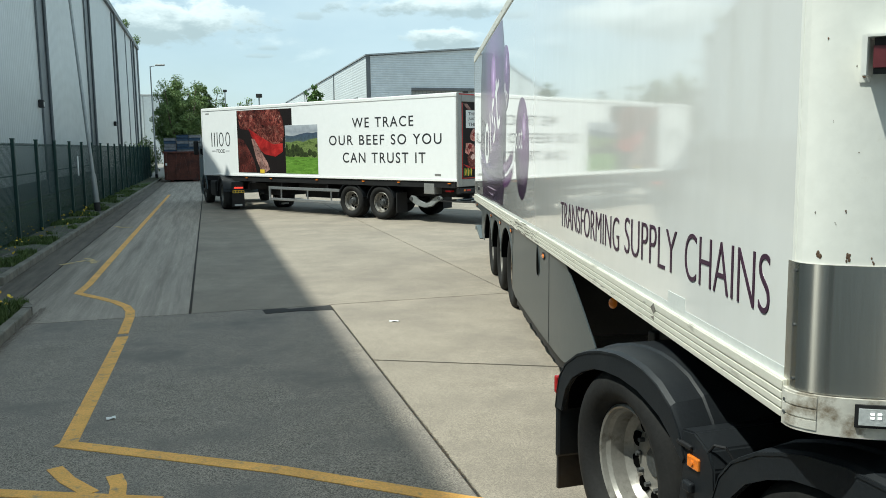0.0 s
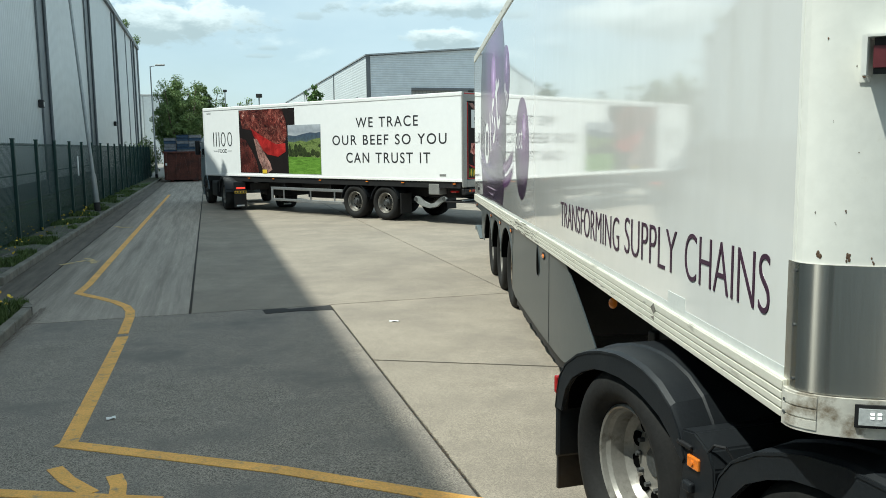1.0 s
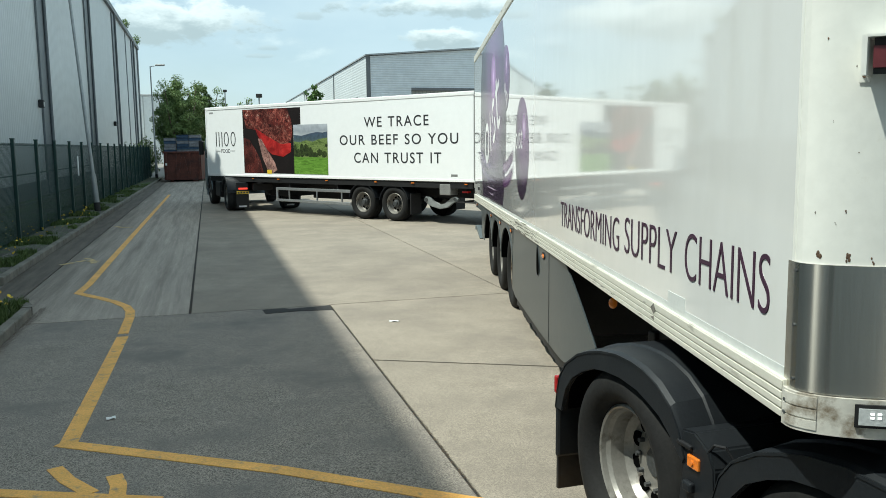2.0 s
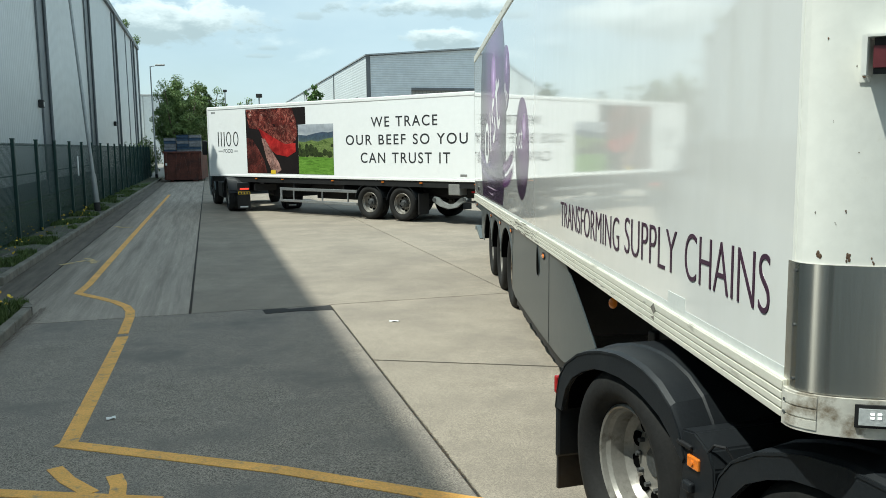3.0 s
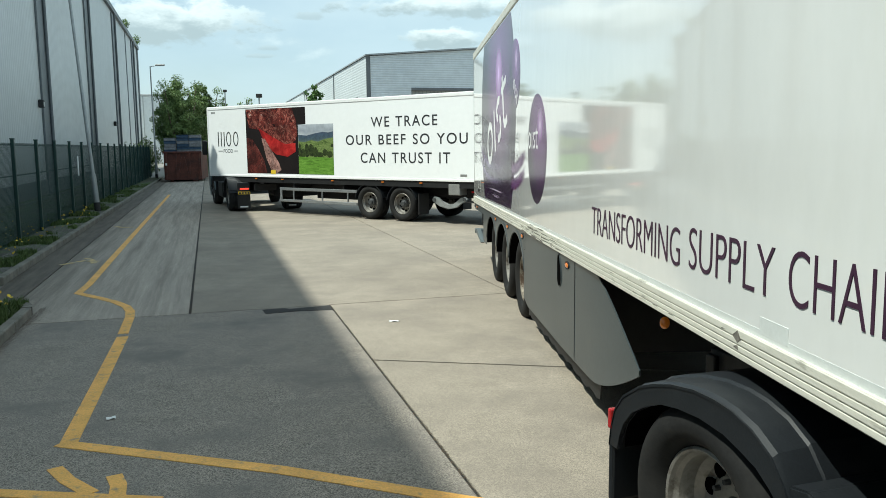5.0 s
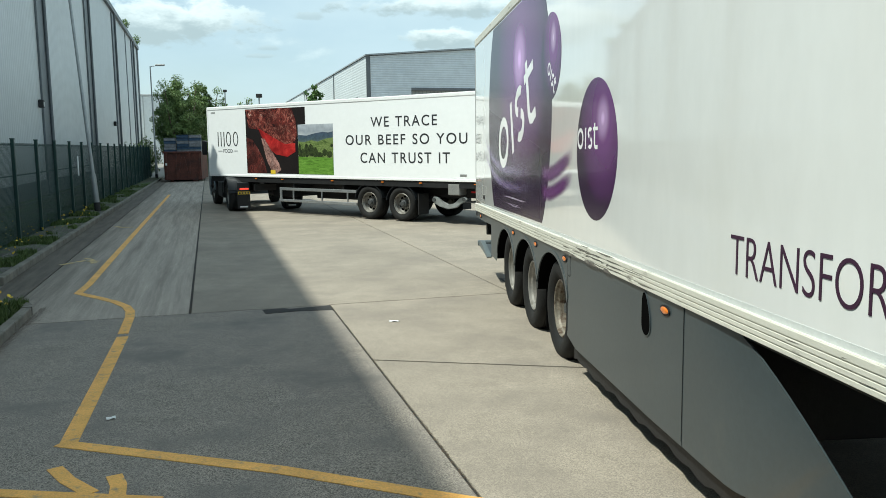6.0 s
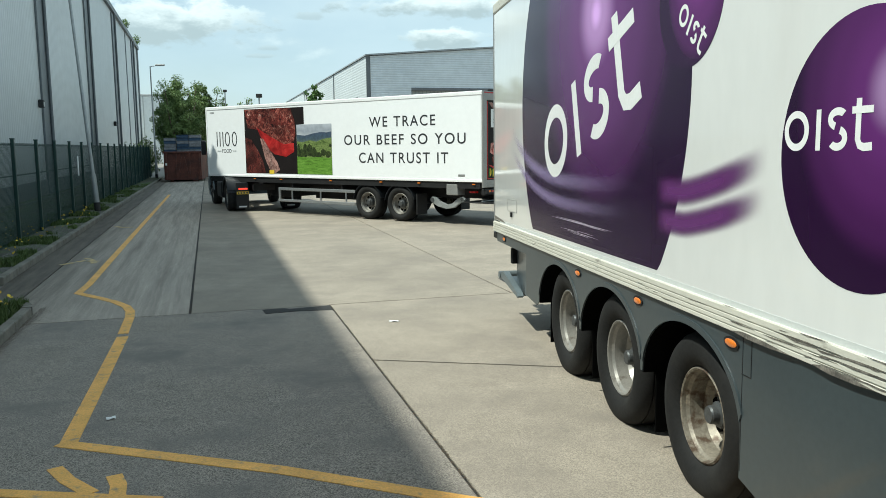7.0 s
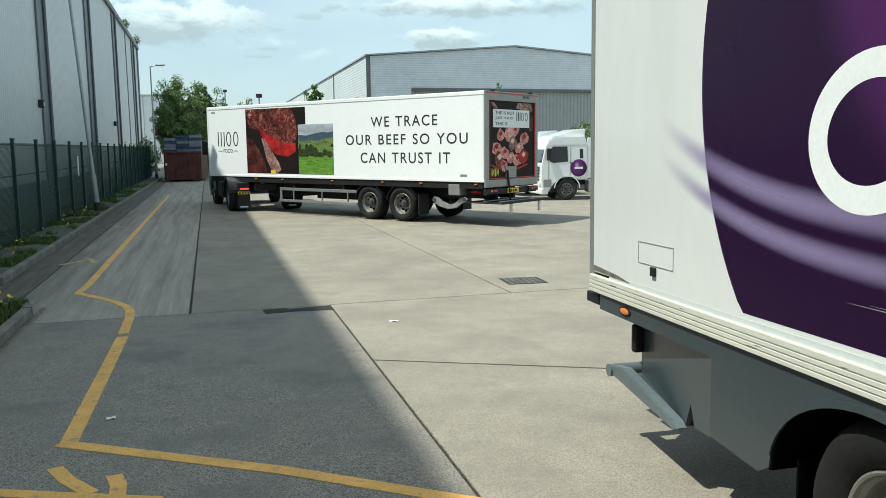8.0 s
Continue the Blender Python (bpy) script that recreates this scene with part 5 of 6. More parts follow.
def emblem(parent, cx, cz, w, h, tilt, material, y, name="emblem", mirror=1):
    """A mark drawn as plain shapes only: an oval ring, a bar, two crescents and a crossed bar."""
    def at(u, v):
        u, v = u * w, v * h
        return cx + mirror * (u * math.cos(tilt) - v * math.sin(tilt)), cz + u * math.sin(tilt) + v * math.cos(tilt)
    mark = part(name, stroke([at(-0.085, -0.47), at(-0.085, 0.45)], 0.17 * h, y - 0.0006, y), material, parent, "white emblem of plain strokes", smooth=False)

    def band(cu, cv, ru, rv, a0, a1, n):
        bm = bmesh.new()
        for k in range(n):
            ring = []
            for a, f in ((k, 1.0), (k + 1, 1.0), (k + 1, 0.0), (k, 0.0)):
                t = radians(a0 + (a1 - a0) * a / n)
                gu, gv = (ru, rv) if f else (ru - 0.17 * h / w, rv - 0.17)
                ring.append(at(cu + gu * math.cos(t), cv + gv * math.sin(t)))
            sheet(ring, y - 0.0006, y, bm)
        return part("emblem_band", bm, material, mark, smooth=False)
    band(-0.345, -0.01, 0.15, 0.47, 0, 360, 64)
    band(0.125, 0.215, 0.105, 0.25, 40, 250, 32)
    band(0.125, -0.205, 0.105, 0.27, 70, -140, 32)
    part("emblem_bar", stroke([at(0.335, 0.62), at(0.335, -0.24), at(0.355, -0.36), at(0.395, -0.40), at(0.475, -0.38)], 0.17 * h, y - 0.0006, y), material, mark, smooth=False)
    part("emblem_bar", stroke([at(0.27, 0.38), at(0.475, 0.38)], 0.15 * h, y - 0.0012, y), material, mark, smooth=False)
    return mark


emblem(reefer, 3.53, 2.335, 2.46, 0.70, 0.275, INK_WHITE, -0.0022)
emblem(reefer, 6.755, 2.055, 0.62, 0.19, -0.01, INK_WHITE, -0.0016)
emblem(reefer, 5.47, 2.68, 0.40, 0.14, -0.68, INK_WHITE, -0.0026)
lettering("letter", "TRANSFORMING", reefer, INK, 9.405, 11.27, 1.312, 1.510, -0.002, -0.014, "thin aubergine lettering")
lettering("letter", "SUPPLY", reefer, INK, 11.40, 12.295, 1.326, 1.527, -0.002, -0.014, "thin aubergine lettering")
lettering("letter", "CHAINS", reefer, INK, 12.41, 13.25, 1.330, 1.535, -0.002, -0.014, "thin aubergine lettering")

# hatch and latch by the rear
bm = bmesh.new()
for lo, hi in (((0.74, 1.466), (1.19, 1.471)), ((0.74, 1.33), (1.19, 1.335)), ((1.185, 1.335), (1.19, 1.466)), ((0.74, 1.335), (0.744, 1.466))):
    box((lo[0], -0.003, lo[1]), (hi[0], 0.001, hi[1]), bm=bm)
part("hatch", bm, FINE_LINE, reefer, "small hatch outlined on the panel")
part("latch", box((0.93, -0.02, 1.268), (0.985, 0.0, 1.325), 0.006), CHASSIS, reefer, "black latch")

# grey side guard with three wheel openings
HUBS = (2.855, 4.18, 5.515)
ARCHES = (2.80, 4.14, 5.48)
outline = [(0.15, 1.028), (0.15, 0.915), (1.62, 0.915), (1.62, 0.47), (2.06, 0.44), (2.14, 0.49)]
for h in ARCHES:
    outline += arch(h, 0.49, 0.655, 0.465, 180, 0, 16)
outline[-1] = (6.13, 0.50)
outline += [(6.13, 0.26), (6.42, 0.20), (8.3, 0.185), (8.83, 0.19), (8.83, 1.028)]
nose = bmesh.new()
rows = []
for k in range(15):
    x = 8.834 + (10.38 - 8.834) * k / 14
    low = 0.19 if x < 9.4 else 0.19 + 0.30 * ((x - 9.4) / 0.98) ** 1.6
    high = 1.028 if x < 9.46 else 1.028 - 0.50 * ((x - 9.46) / 0.92) ** 1.35
    rows.append([nose.verts.new((x, 0.002 + 0.07 * max(0.0, (x - 9.0) / 1.38) ** 2 + d, low + (max(high, low + 0.005) - low) * f)) for d in (0.0, 0.010) for f in (0.0, 0.5, 1.0)])
for p, q in zip(rows, rows[1:]):
    for i in (0, 1, 3, 4):
        nose.faces.new((p[i], q[i], q[i + 1], p[i + 1]))
    for i, j in ((0, 3), (2, 5)):
        nose.faces.new((p[i], p[j], q[j], q[i]))
part("guard_nose", nose, SKIRT, reefer, "grey nose of the side guard, curved inward", sharp=30)
part("side_guard", sheet(outline, 0.0, 0.008), SKIRT, reefer, "grey side guard with three wheel openings")
bm = sheet([(0.46, 0.97), (0.46, 0.50), (1.26, 0.40), (1.34, 0.56), (1.40, 0.44), (1.62, 0.46), (1.62, 0.97)], 0.0, 0.03)
for v in bm.verts:
    v.co.y += 0.004 + max(0.0, 1.62 - v.co.x) * 0.15
# added plate, there only to close a lit gap in the guard's cast shadow
part("guard_ledge", sheet([(0.48, 0.51), (1.26, 0.408), (1.26, 0.398), (0.48, 0.50)], 0.055, 0.20), SKIRT, reefer)
part("guard_tail", bm, SKIRT, reefer, "grey tail of the side guard, bent inward")
for h in ARCHES:
    part("arch_lip", sheet(arch(h, 0.49, 0.653, 0.463, 172, 8, 24) + arch(h, 0.49, 0.69, 0.500, 14, 166, 24), -0.007, 0.001, r=0.003), SKIRT, reefer)
    part("arch_liner", shell(h, 0.48, 0.645, 0.04, 180, 0, 0.0085, 0.60, 18, 0.462), VOID, reefer, "black wheel arch liner")
part("underrun_bar", sheet([(0.37, 0.55), (0.37, 0.49), (1.25, 0.375), (1.29, 0.395), (1.23, 0.435), (0.55, 0.58)], -0.012, 0.06, r=0.006), BAR_GREY, reefer, "bent grey underrun bar")
part("underrun_bar", rod((0.36, -0.025, 0.515), (0.36, W + 0.025, 0.515), 0.044, 0.044, 18), BAR_GREY, reefer, "round grey crossbar")
wavy = [(6.20, 0.30)] + [(6.20 + 0.11 * i, 0.055 + 0.014 * math.sin(1.9 * i) + 0.010 * math.sin(0.7 * i)) for i in range(31)] + [(9.55, 0.30)]
part("rubber_skirt", sheet(wavy, 0.05, 0.058), CHASSIS, reefer, "wavy black rubber strip under the side guard")
for x in (8.825, 6.135):
    part("panel_seam", box((x, -0.0015, 0.22 if x > 7 else 0.30), (x + 0.004, 0.002, 1.02)), CHASSIS, reefer)
bm = bmesh.new()
for lo, hi in (((6.22, 0.82), (6.225, 1.02)), ((6.13, 0.82), (6.22, 0.825))):
    box((lo[0], -0.002, lo[1]), (hi[0], 0.002, hi[1]), bm=bm)
part("flap_outline", bm, CHASSIS, reefer)
drop = [(8.155, 0.995), (8.14, 0.96), (8.135, 0.90)] + arch(8.21, 0.80, 0.075, 0.075, 180, 360, 10) + [(8.28, 0.85), (8.258, 0.91), (8.225, 0.97), (8.20, 1.0), (8.175, 1.008)]
part("grip_lip", sheet([(8.21 + (x - 8.21) * 1.16, 0.865 + (z - 0.865) * 1.07) for x, z in drop], -0.006, 0.001, r=0.002), SKIRT, reefer)
# no hollow here: a flat black plate paints the dark inside the grip
part("grip_recess", sheet(drop, -0.008, 0.001), VOID, reefer, "black drop-shaped plate for the dark of a grip recess")
for x, z in ((0.565, 0.974), (3.415, 0.965), (4.742, 0.962), (6.025, 0.962), (8.545, 0.955)):
    base = part("lamp_base", sheet(disc_outline(x, z, 0.078, 0.034, n=24), -0.008, 0.0), CHASSIS, reefer)
    ob = lens(reefer, x, z, 0.125, 0.044, -0.008, AMBER, label="amber side lamp")
    ob.parent = base
stalk = part("lamp_stalk", box((10.79, 0.09, 0.96), (10.83, 0.13, 1.05), 0.006), CHASSIS, reefer)
bm = bmesh.new()
bmesh.ops.create_uvsphere(bm, u_segments=20, v_segments=12, radius=0.036)
for v in bm.verts:
    v.co = Vector((10.81 + v.co.x * 0.8, 0.085 + v.co.y * 0.8, 0.925 + v.co.z))
part("side_lamp", bm, AMBER, stalk, "round amber side lamp")

# rear end and underside
part("rear_frame", box((-0.05, 0.0, 1.03), (0.02, W, 3.82), 0.01), FRAME_GREY, reefer, "grey rear door frame")
for y0, y1 in ((0.08, 1.27), (1.28, 2.47)):
    part("rear_door", box((-0.07, y0, 1.12), (-0.048, y1, 3.72), 0.01), WHITE, reefer)
for y in (0.5, 1.0, 1.55, 2.05):
    part("door_bar", rod((-0.09, y, 1.15), (-0.09, y, 3.7), 0.016), GALV, reefer)
part("rubber_buffer", box((-0.12, 0.01, 0.93), (0.10, 0.13, 1.01), 0.012), CHASSIS, reefer, "black rubber buffer")
part("rubber_buffer", box((-0.12, W - 0.13, 0.93), (0.10, W - 0.01, 1.01), 0.012), CHASSIS, reefer)
part("rear_lamp", box((0.44, 0.10, 0.66), (0.50, 0.45, 0.86), 0.02), CHASSIS, reefer, "dark rear lamp")
part("rear_lamp", box((0.44, W - 0.45, 0.66), (0.50, W - 0.10, 0.86), 0.02), CHASSIS, reefer, "dark rear lamp")
part("guard_return", box((0.50, 0.20, 0.62), (0.54, 0.60, 1.02)), SKIRT, reefer)
part("floor_frame", box((0.2, 0.03, 1.0), (13.4, W - 0.03, 1.168)), CHASSIS, reefer, "black floor frame")
for y in (0.78, 1.62):
    part("chassis_beam", box((0.5, y, 0.72), (11.2, y + 0.14, 1.0), 0.01), CHASSIS, reefer, "black chassis beam")
for h in HUBS:
    part("axle", rod((h, 0.40, 0.47), (h, W - 0.40, 0.47), 0.07, 0.07, 12), CHASSIS, reefer)
# unseen filler box, added to keep the space behind the guard dark
part("pallet_box", box((6.35, 0.06, 0.36), (9.3, W - 0.06, 0.99), 0.02), CHASSIS, reefer, "black box added to darken the space behind the guard")
for y in (0.55, 1.85):
    part("landing_leg", box((10.9, y, 0.38), (11.03, y + 0.14, 1.0), 0.01), CHASSIS, reefer)
part("far_guard", box((6.2, W - 0.035, 0.2), (9.9, W, 1.028), 0.01), SKIRT, reefer)
for x in (2.22, 3.50, 4.82):
    part("mud_flap", box((x, 0.10, 0.12 - 0.0148 * x), (x + 0.015, 0.45, 0.55), 0.003), VOID, reefer, "black rubber mud flap")
REEFER_WHEELS = []
for k, h in enumerate(HUBS):
    z = 0.475 - 0.01477 * h
    REEFER_WHEELS.append(wheel(reefer, (h, 0.06, z), False, 0.508, 0.385, 0.288, 0.19, (RIM, RIM, RIM_RUSTY)[k], 0.075, 0.08, 8, TYRE_BLACK))
    REEFER_WHEELS.append(wheel(reefer, (h, W - 0.06, z), True, 0.508, 0.385, 0.292, 0.17, RIM, 0.03, 0.085, 8, TYRE_BLACK))


# ---------------------------------------------------------------- tractors
def cab(t, paint, height, full=True, ball=False):
    """Cab over the front axle: x forward from the rear axle, y to the left."""
    x0, x1, h = 2.75, 4.95, height
    side = [(x0, 0.95), (x0, h - 0.45), (x0 + 0.15, h), (x1 - 0.55, h - 0.02), (x1 - 0.26, h - 0.20), (x1 - 0.16, h - 0.52), (x1, 1.75), (x1 + 0.04, 1.0), (x1 + 0.03, 0.45), (x1 - 0.35, 0.42), (x1 - 0.42, 0.72)]
    side += [(4.30, 0.98), (3.98, 1.14), (3.55, 1.14), (3.2, 0.95)]
    bm = sheet(side, -1.24, 1.24)
    bmesh.ops.bevel(bm, geom=[e for e in bm.edges if abs(e.verts[0].co.y - e.verts[1].co.y) < 1e-6], offset=0.06, segments=2, affect="EDGES")
    body = part("cab", bm, paint, t, "cab with rounded edges")
    glass = [(3.72, 1.80), (4.40, 1.74), (4.58, 1.80), (4.66, 1.92), (4.56, h - 0.60), (4.44, h - 0.50), (3.76, h - 0.50)]
    for y in (-1.246, 1.246):
        part("side_window", sheet(glass, y - 0.006, y + 0.006), GLASS, body, "dark side window")
        part("quarter_window", sheet([(2.98, 1.95), (3.14, 1.95), (3.16, h - 0.62), (3.0, h - 0.62)], y - 0.006, y + 0.006), GLASS, body, "dark quarter window")
        part("door_seam", box((3.60, y - 0.004, 1.0), (3.615, y + 0.004, h - 0.45)), FRAME_GREY, body)
        part("door_seam", box((4.66, y - 0.004, 1.0), (4.675, y + 0.004, 1.9)), FRAME_GREY, body)
        part("roof_seam", box((2.85, y - 0.004, h - 0.44), (4.55, y + 0.004, h - 0.425)), FRAME_GREY, body)
        part("wheel_arch", sheet(arch(3.75, 0.52, 0.60, 0.60, 175, 5, 18) + arch(3.75, 0.52, 0.645, 0.645, 5, 175, 18), y - 0.02, y + 0.02, r=0.006), paint, body)
        part("side_grille", box((4.52, y - 0.006, 0.62), (4.90, y + 0.006, 0.98), 0.01), FRAME_GREY, body, "grey corner step panel")
        part("door_handle", box((3.45, y - 0.02, 1.72), (3.63, y + 0.02, 1.76), 0.008), CHASSIS, body)
        part("step", box((3.98, y - 0.03, 0.62), (4.45, y + 0.01, 0.70), 0.01), CHASSIS, body)
    tilt = math.atan2(0.15, (h - 0.62) - 1.75)
    wind = box((-0.012, -1.08, 0.0), (0.012, 1.08, (h - 0.62 - 1.75) * 1.0), 0.01, turn=Matrix.Translation((x1 + 0.004, 0, 1.76)) @ Matrix.Rotation(-tilt, 4, "Y"))
    part("windscreen", wind, GLASS, body, "dark windscreen")
    for k in range(5):
        part("grille_bar", box((x1 + 0.03, -0.85, 0.92 + 0.14 * k), (x1 + 0.065, 0.85, 1.01 + 0.14 * k), 0.01), CHASSIS, body)
    for y in (-0.98, 0.98):
        part("headlight", box((x1 + 0.0, y - 0.16, 0.62), (x1 + 0.06, y + 0.16, 0.80), 0.03), LED, body, "clear headlight")
    part("bumper", box((x1 - 0.3, -1.22, 0.28), (x1 + 0.06, 1.22, 0.56), 0.05), paint, body)
    for y in (-1.38, 1.38):
        m = part("mirror", box((4.62, y - 0.09, 1.86), (4.78, y + 0.09, 2.42), 0.04), CHASSIS, body, "black door mirror")
        part("mirror_arm", rod((4.55, y * 0.9, 2.36), (4.68, y, 2.38), 0.02), CHASSIS, m)
    if full:
        part("roof_deflector", sheet([(x0 + 0.1, h - 0.1), (x0 + 0.05, h + 0.32), (x0 + 0.45, h + 0.30), (x1 - 0.7, h - 0.02)], -1.05, 1.05, r=0.04), paint, body)
        part("side_deflector", box((x0 - 0.55, 1.16, 1.0), (x0 + 0.02, 1.22, h - 0.1), 0.02), paint, body)
        part("side_deflector", box((x0 - 0.55, -1.22, 1.0), (x0 + 0.02, -1.16, h - 0.1), 0.02), paint, body)
    if ball:
        b = part("door_emblem", sheet(disc_outline(0, 0, 0.40, 0.40, n=40), -0.003, 0.003), PURPLE, body, "purple ball emblem")
        b.matrix_basis = pose(3.20, 1.252, 1.50)
        part("emblem_bar", box((-0.2, 0.003, -0.05), (0.2, 0.006, 0.05), 0.001), INK_WHITE, b, "white bar in the emblem")
    return body


def tractor(name, label, paint, height, second_axle=False, ball=False, lit=False, r=0.51, deep=0.05, tails=True, first=0.0, guards=True):
    t = thing(name, label, "lorry tractor")
    for y in (-0.42, 0.42):
        part("chassis_rail", box((-0.95, y - 0.05, 0.68), (4.6, y + 0.05, 0.95), 0.01), CHASSIS, t)
    part("cross_member", box((-0.95, -0.5, 0.70), (-0.87, 0.5, 0.92), 0.01), CHASSIS, t)
    part("fifth_wheel", turned([(0.08, -0.03), (0.45, -0.03), (0.48, 0.0), (0.45, 0.03), (0.08, 0.03)], 24), CHASSIS, t).matrix_basis = pose(0.65, 0, 0.99, 90, 0, 0)
    axles = [first] + ([first + 1.40] if second_axle else [])
    made = []
    for x in axles:
        for s in (-1, 1):
            made.append(wheel(t, (x, s * (1.235 if guards else 1.262), r), s > 0, r, 0.60, 0.290 if guards else 0.303, 0.165, RIM, deep, 0.11, 10, None if guards else TYRE_BLACK, 0.03 if guards else 0.055))
            if not guards and s < 0:
                continue
            y0, y1 = sorted((s * 0.60, s * 1.27))
            f = part("mudguard", shell(x, r - 0.01, r + 0.075, 0.035, 168, 22, y0, y1, 18), FENDER, t, "black plastic mudguard")
            z0, z1 = sorted((s * 1.262, s * 1.285))
            part("guard_lip", sheet(arch(x, r - 0.01, r + 0.065, r + 0.065, 172, 8, 22) + arch(x, r - 0.01, r + 0.15, r + 0.15, 8, 172, 22), z0, z1, r=0.006), FENDER, f)
            part("guard_edge", sheet(arch(x, r - 0.01, r + 0.11, r + 0.11, 160, 30, 22) + arch(x, r - 0.01, r + 0.135, r + 0.135, 30, 160, 22), *sorted((s * 0.75, s * 1.262))), FENDER, f)
            if x == first and (tails or s > 0):
                y0, y1 = sorted((s * 0.60, s * 1.02))
                part("mud_flap", box((-0.70, y0, 0.10), (-0.675, y1, 0.62), 0.004), CHASSIS, t, "black rubber mud flap")
                tail = part("tail_panel", box((-0.72, y0, 0.60), (-0.62, y1, 0.98), 0.03), FENDER, t)
                part("tail_lamp", box((-0.745, y0 + 0.04, 0.73), (-0.715, y1 - 0.08, 0.79), 0.012), RED_ON if lit else RED, tail, "red tail lamp")
                if s > 0:
                    part("number_plate", box((-0.735, y0 + 0.0, 0.58), (-0.722, y1 - 0.02, 0.67), 0.003), PLATE, tail, "yellow plate with plain dark bars")
                    for k in range(4):
                        part("plate_bar", box((-0.741, y0 + 0.03 + 0.095 * k, 0.60), (-0.736, y0 + 0.09 + 0.095 * k, 0.65)), INK_DARK, tail)
                part("flap_bar", box((-0.706, y0 + 0.08, 0.14), (-0.70, y1 - 0.08, 0.19)), SIGN_WHITE, t, "white bars on the flap")
    for s in (-1, 1):
        made.append(wheel(t, (3.75, s * 1.235, 0.51), s > 0, 0.51, 0.32, 0.296, 0.05, RIM, -0.04, 0.11, 10))
        part("fuel_tank", box((1.5 if not second_axle else 2.0, *sorted((s * 0.62, s * 1.2))[:1], 0.35), (2.7, sorted((s * 0.62, s * 1.2))[1], 0.95), 0.08), ALU if not lit else CHASSIS, t)
    cab(t, paint, height, True, ball)
    return t, made


puller, PULLER_WHEELS = tractor("lorry_tractor", "tractor with black plastic mudguards under the trailer nose", CAB_WHITE, 3.1, True, r=0.50, deep=0.20, tails=False, first=0.05, guards=False)
INNER = [(-0.545, 0.60), (-0.535, 0.68), (-0.500, 0.755), (-0.422, 0.838), (-0.310, 0.902), (-0.180, 0.948), (-0.05, 0.970), (0.10, 0.978), (0.255, 0.964), (0.36, 0.940), (0.45, 0.902), (0.53, 0.856), (0.60, 0.795), (0.635, 0.745)]
CREASE = [(-0.625, 0.60), (-0.610, 0.70), (-0.575, 0.80), (-0.500, 0.890), (-0.357, 0.978), (-0.240, 1.020), (-0.10, 1.058), (0.06, 1.082), (0.20, 1.082), (0.30, 1.070), (0.42, 1.036), (0.53, 0.972), (0.605, 0.880), (0.650, 0.780)]


def near_guard(x):
    """Moulded plastic mudguard of the near side: a flat lip, a broad top that steps inward, and a liner."""
    shift = lambda pts, d, up=0.0: [(px + d, pz + up) for px, pz in pts]
    g = part("mudguard", sheet(shift(INNER, x) + shift(CREASE, x)[::-1], -1.292, -1.262, r=0.006), FENDER, puller, "black plastic mudguard")
    inner = [(px * 0.97 + 0.003, pz - 0.012) for px, pz in CREASE]
    top = bmesh.new()
    rings = [[top.verts.new((px + x, y, pz + up)) for px, pz in pts] for y, pts, up in ((-1.288, CREASE, 0.0), (-1.262, CREASE, 0.014), (-1.13, CREASE, 0.022), (-1.12, CREASE, 0.034), (-0.72, CREASE, 0.030), (-0.72, inner, 0.0), (-1.26, inner, -0.012))]
    for p, q in zip(rings, rings[1:]):
        for k in range(len(p) - 1):
            top.faces.new((p[k], p[k + 1], q[k + 1], q[k]))
    part("guard_top", top, FENDER, g)
    part("guard_rim", sheet(shift(CREASE, x, 0.006) + shift(CREASE, x, -0.006)[::-1], -1.296, -1.288, r=0.002), FENDER, g)
    part("guard_liner", sheet(shift(INNER, x, 0.03) + shift(INNER, x, 0.012)[::-1], -1.25, -0.70), VOID, g)
    return g


for x in (0.0, 1.46):
    near_guard(x)
part("mud_flap", box((-0.655, -1.27, 0.10), (-0.63, -0.70, 0.62), 0.004), CHASSIS, puller, "black rubber mud flap")
part("rear_guard", box((-0.645, -1.288, 0.30), (-0.605, -0.75, 0.66), 0.018), FENDER, puller)
part("guard_lamp", box((-0.640, -1.298, 0.685), (-0.605, -1.25, 0.79), 0.01), RED, puller, "red lamp on the mudguard")
marker = part("side_marker", box((0.672, -1.296, 0.762), (0.752, -1.270, 0.815), 0.006), AMBER, puller, "square amber marker lamp")
part("marker_button", rod((0.712, -1.302, 0.788), (0.712, -1.290, 0.788), 0.010, 0.012, 14), AMBER, marker)
part("front_guard", sheet([(0.635, 0.80), (0.61, 0.90), (0.70, 0.915), (0.80, 0.87), (0.84, 0.80), (0.85, 0.62), (0.85, 0.30), (0.56, 0.30), (0.60, 0.52), (0.64, 0.74)], -1.284, -0.74, r=0.008), FENDER, puller)
part("guard_pad", box((0.66, -1.31, 0.655), (0.72, -1.28, 0.70), 0.01), FENDER, puller, "grey plastic pad")
part("guard_clip", box((0.60, -1.300, 0.835), (0.70, -1.28, 0.855), 0.006), CHASSIS, puller)
bm = bmesh.new()
hose = [(0.765, -1.27, 0.75), (0.785, -1.275, 0.80), (0.79, -1.275, 0.86), (0.82, -1.27, 0.90), (0.87, -1.25, 0.905), (0.89, -1.23, 0.86), (0.85, -1.22, 0.80), (0.80, -1.27, 0.77)]
for p, q in zip(hose, hose[1:]):
    rod(p, q, 0.006, 0.006, 8, bm)
part("hose", bm, CHASSIS, puller, "looped black hose")

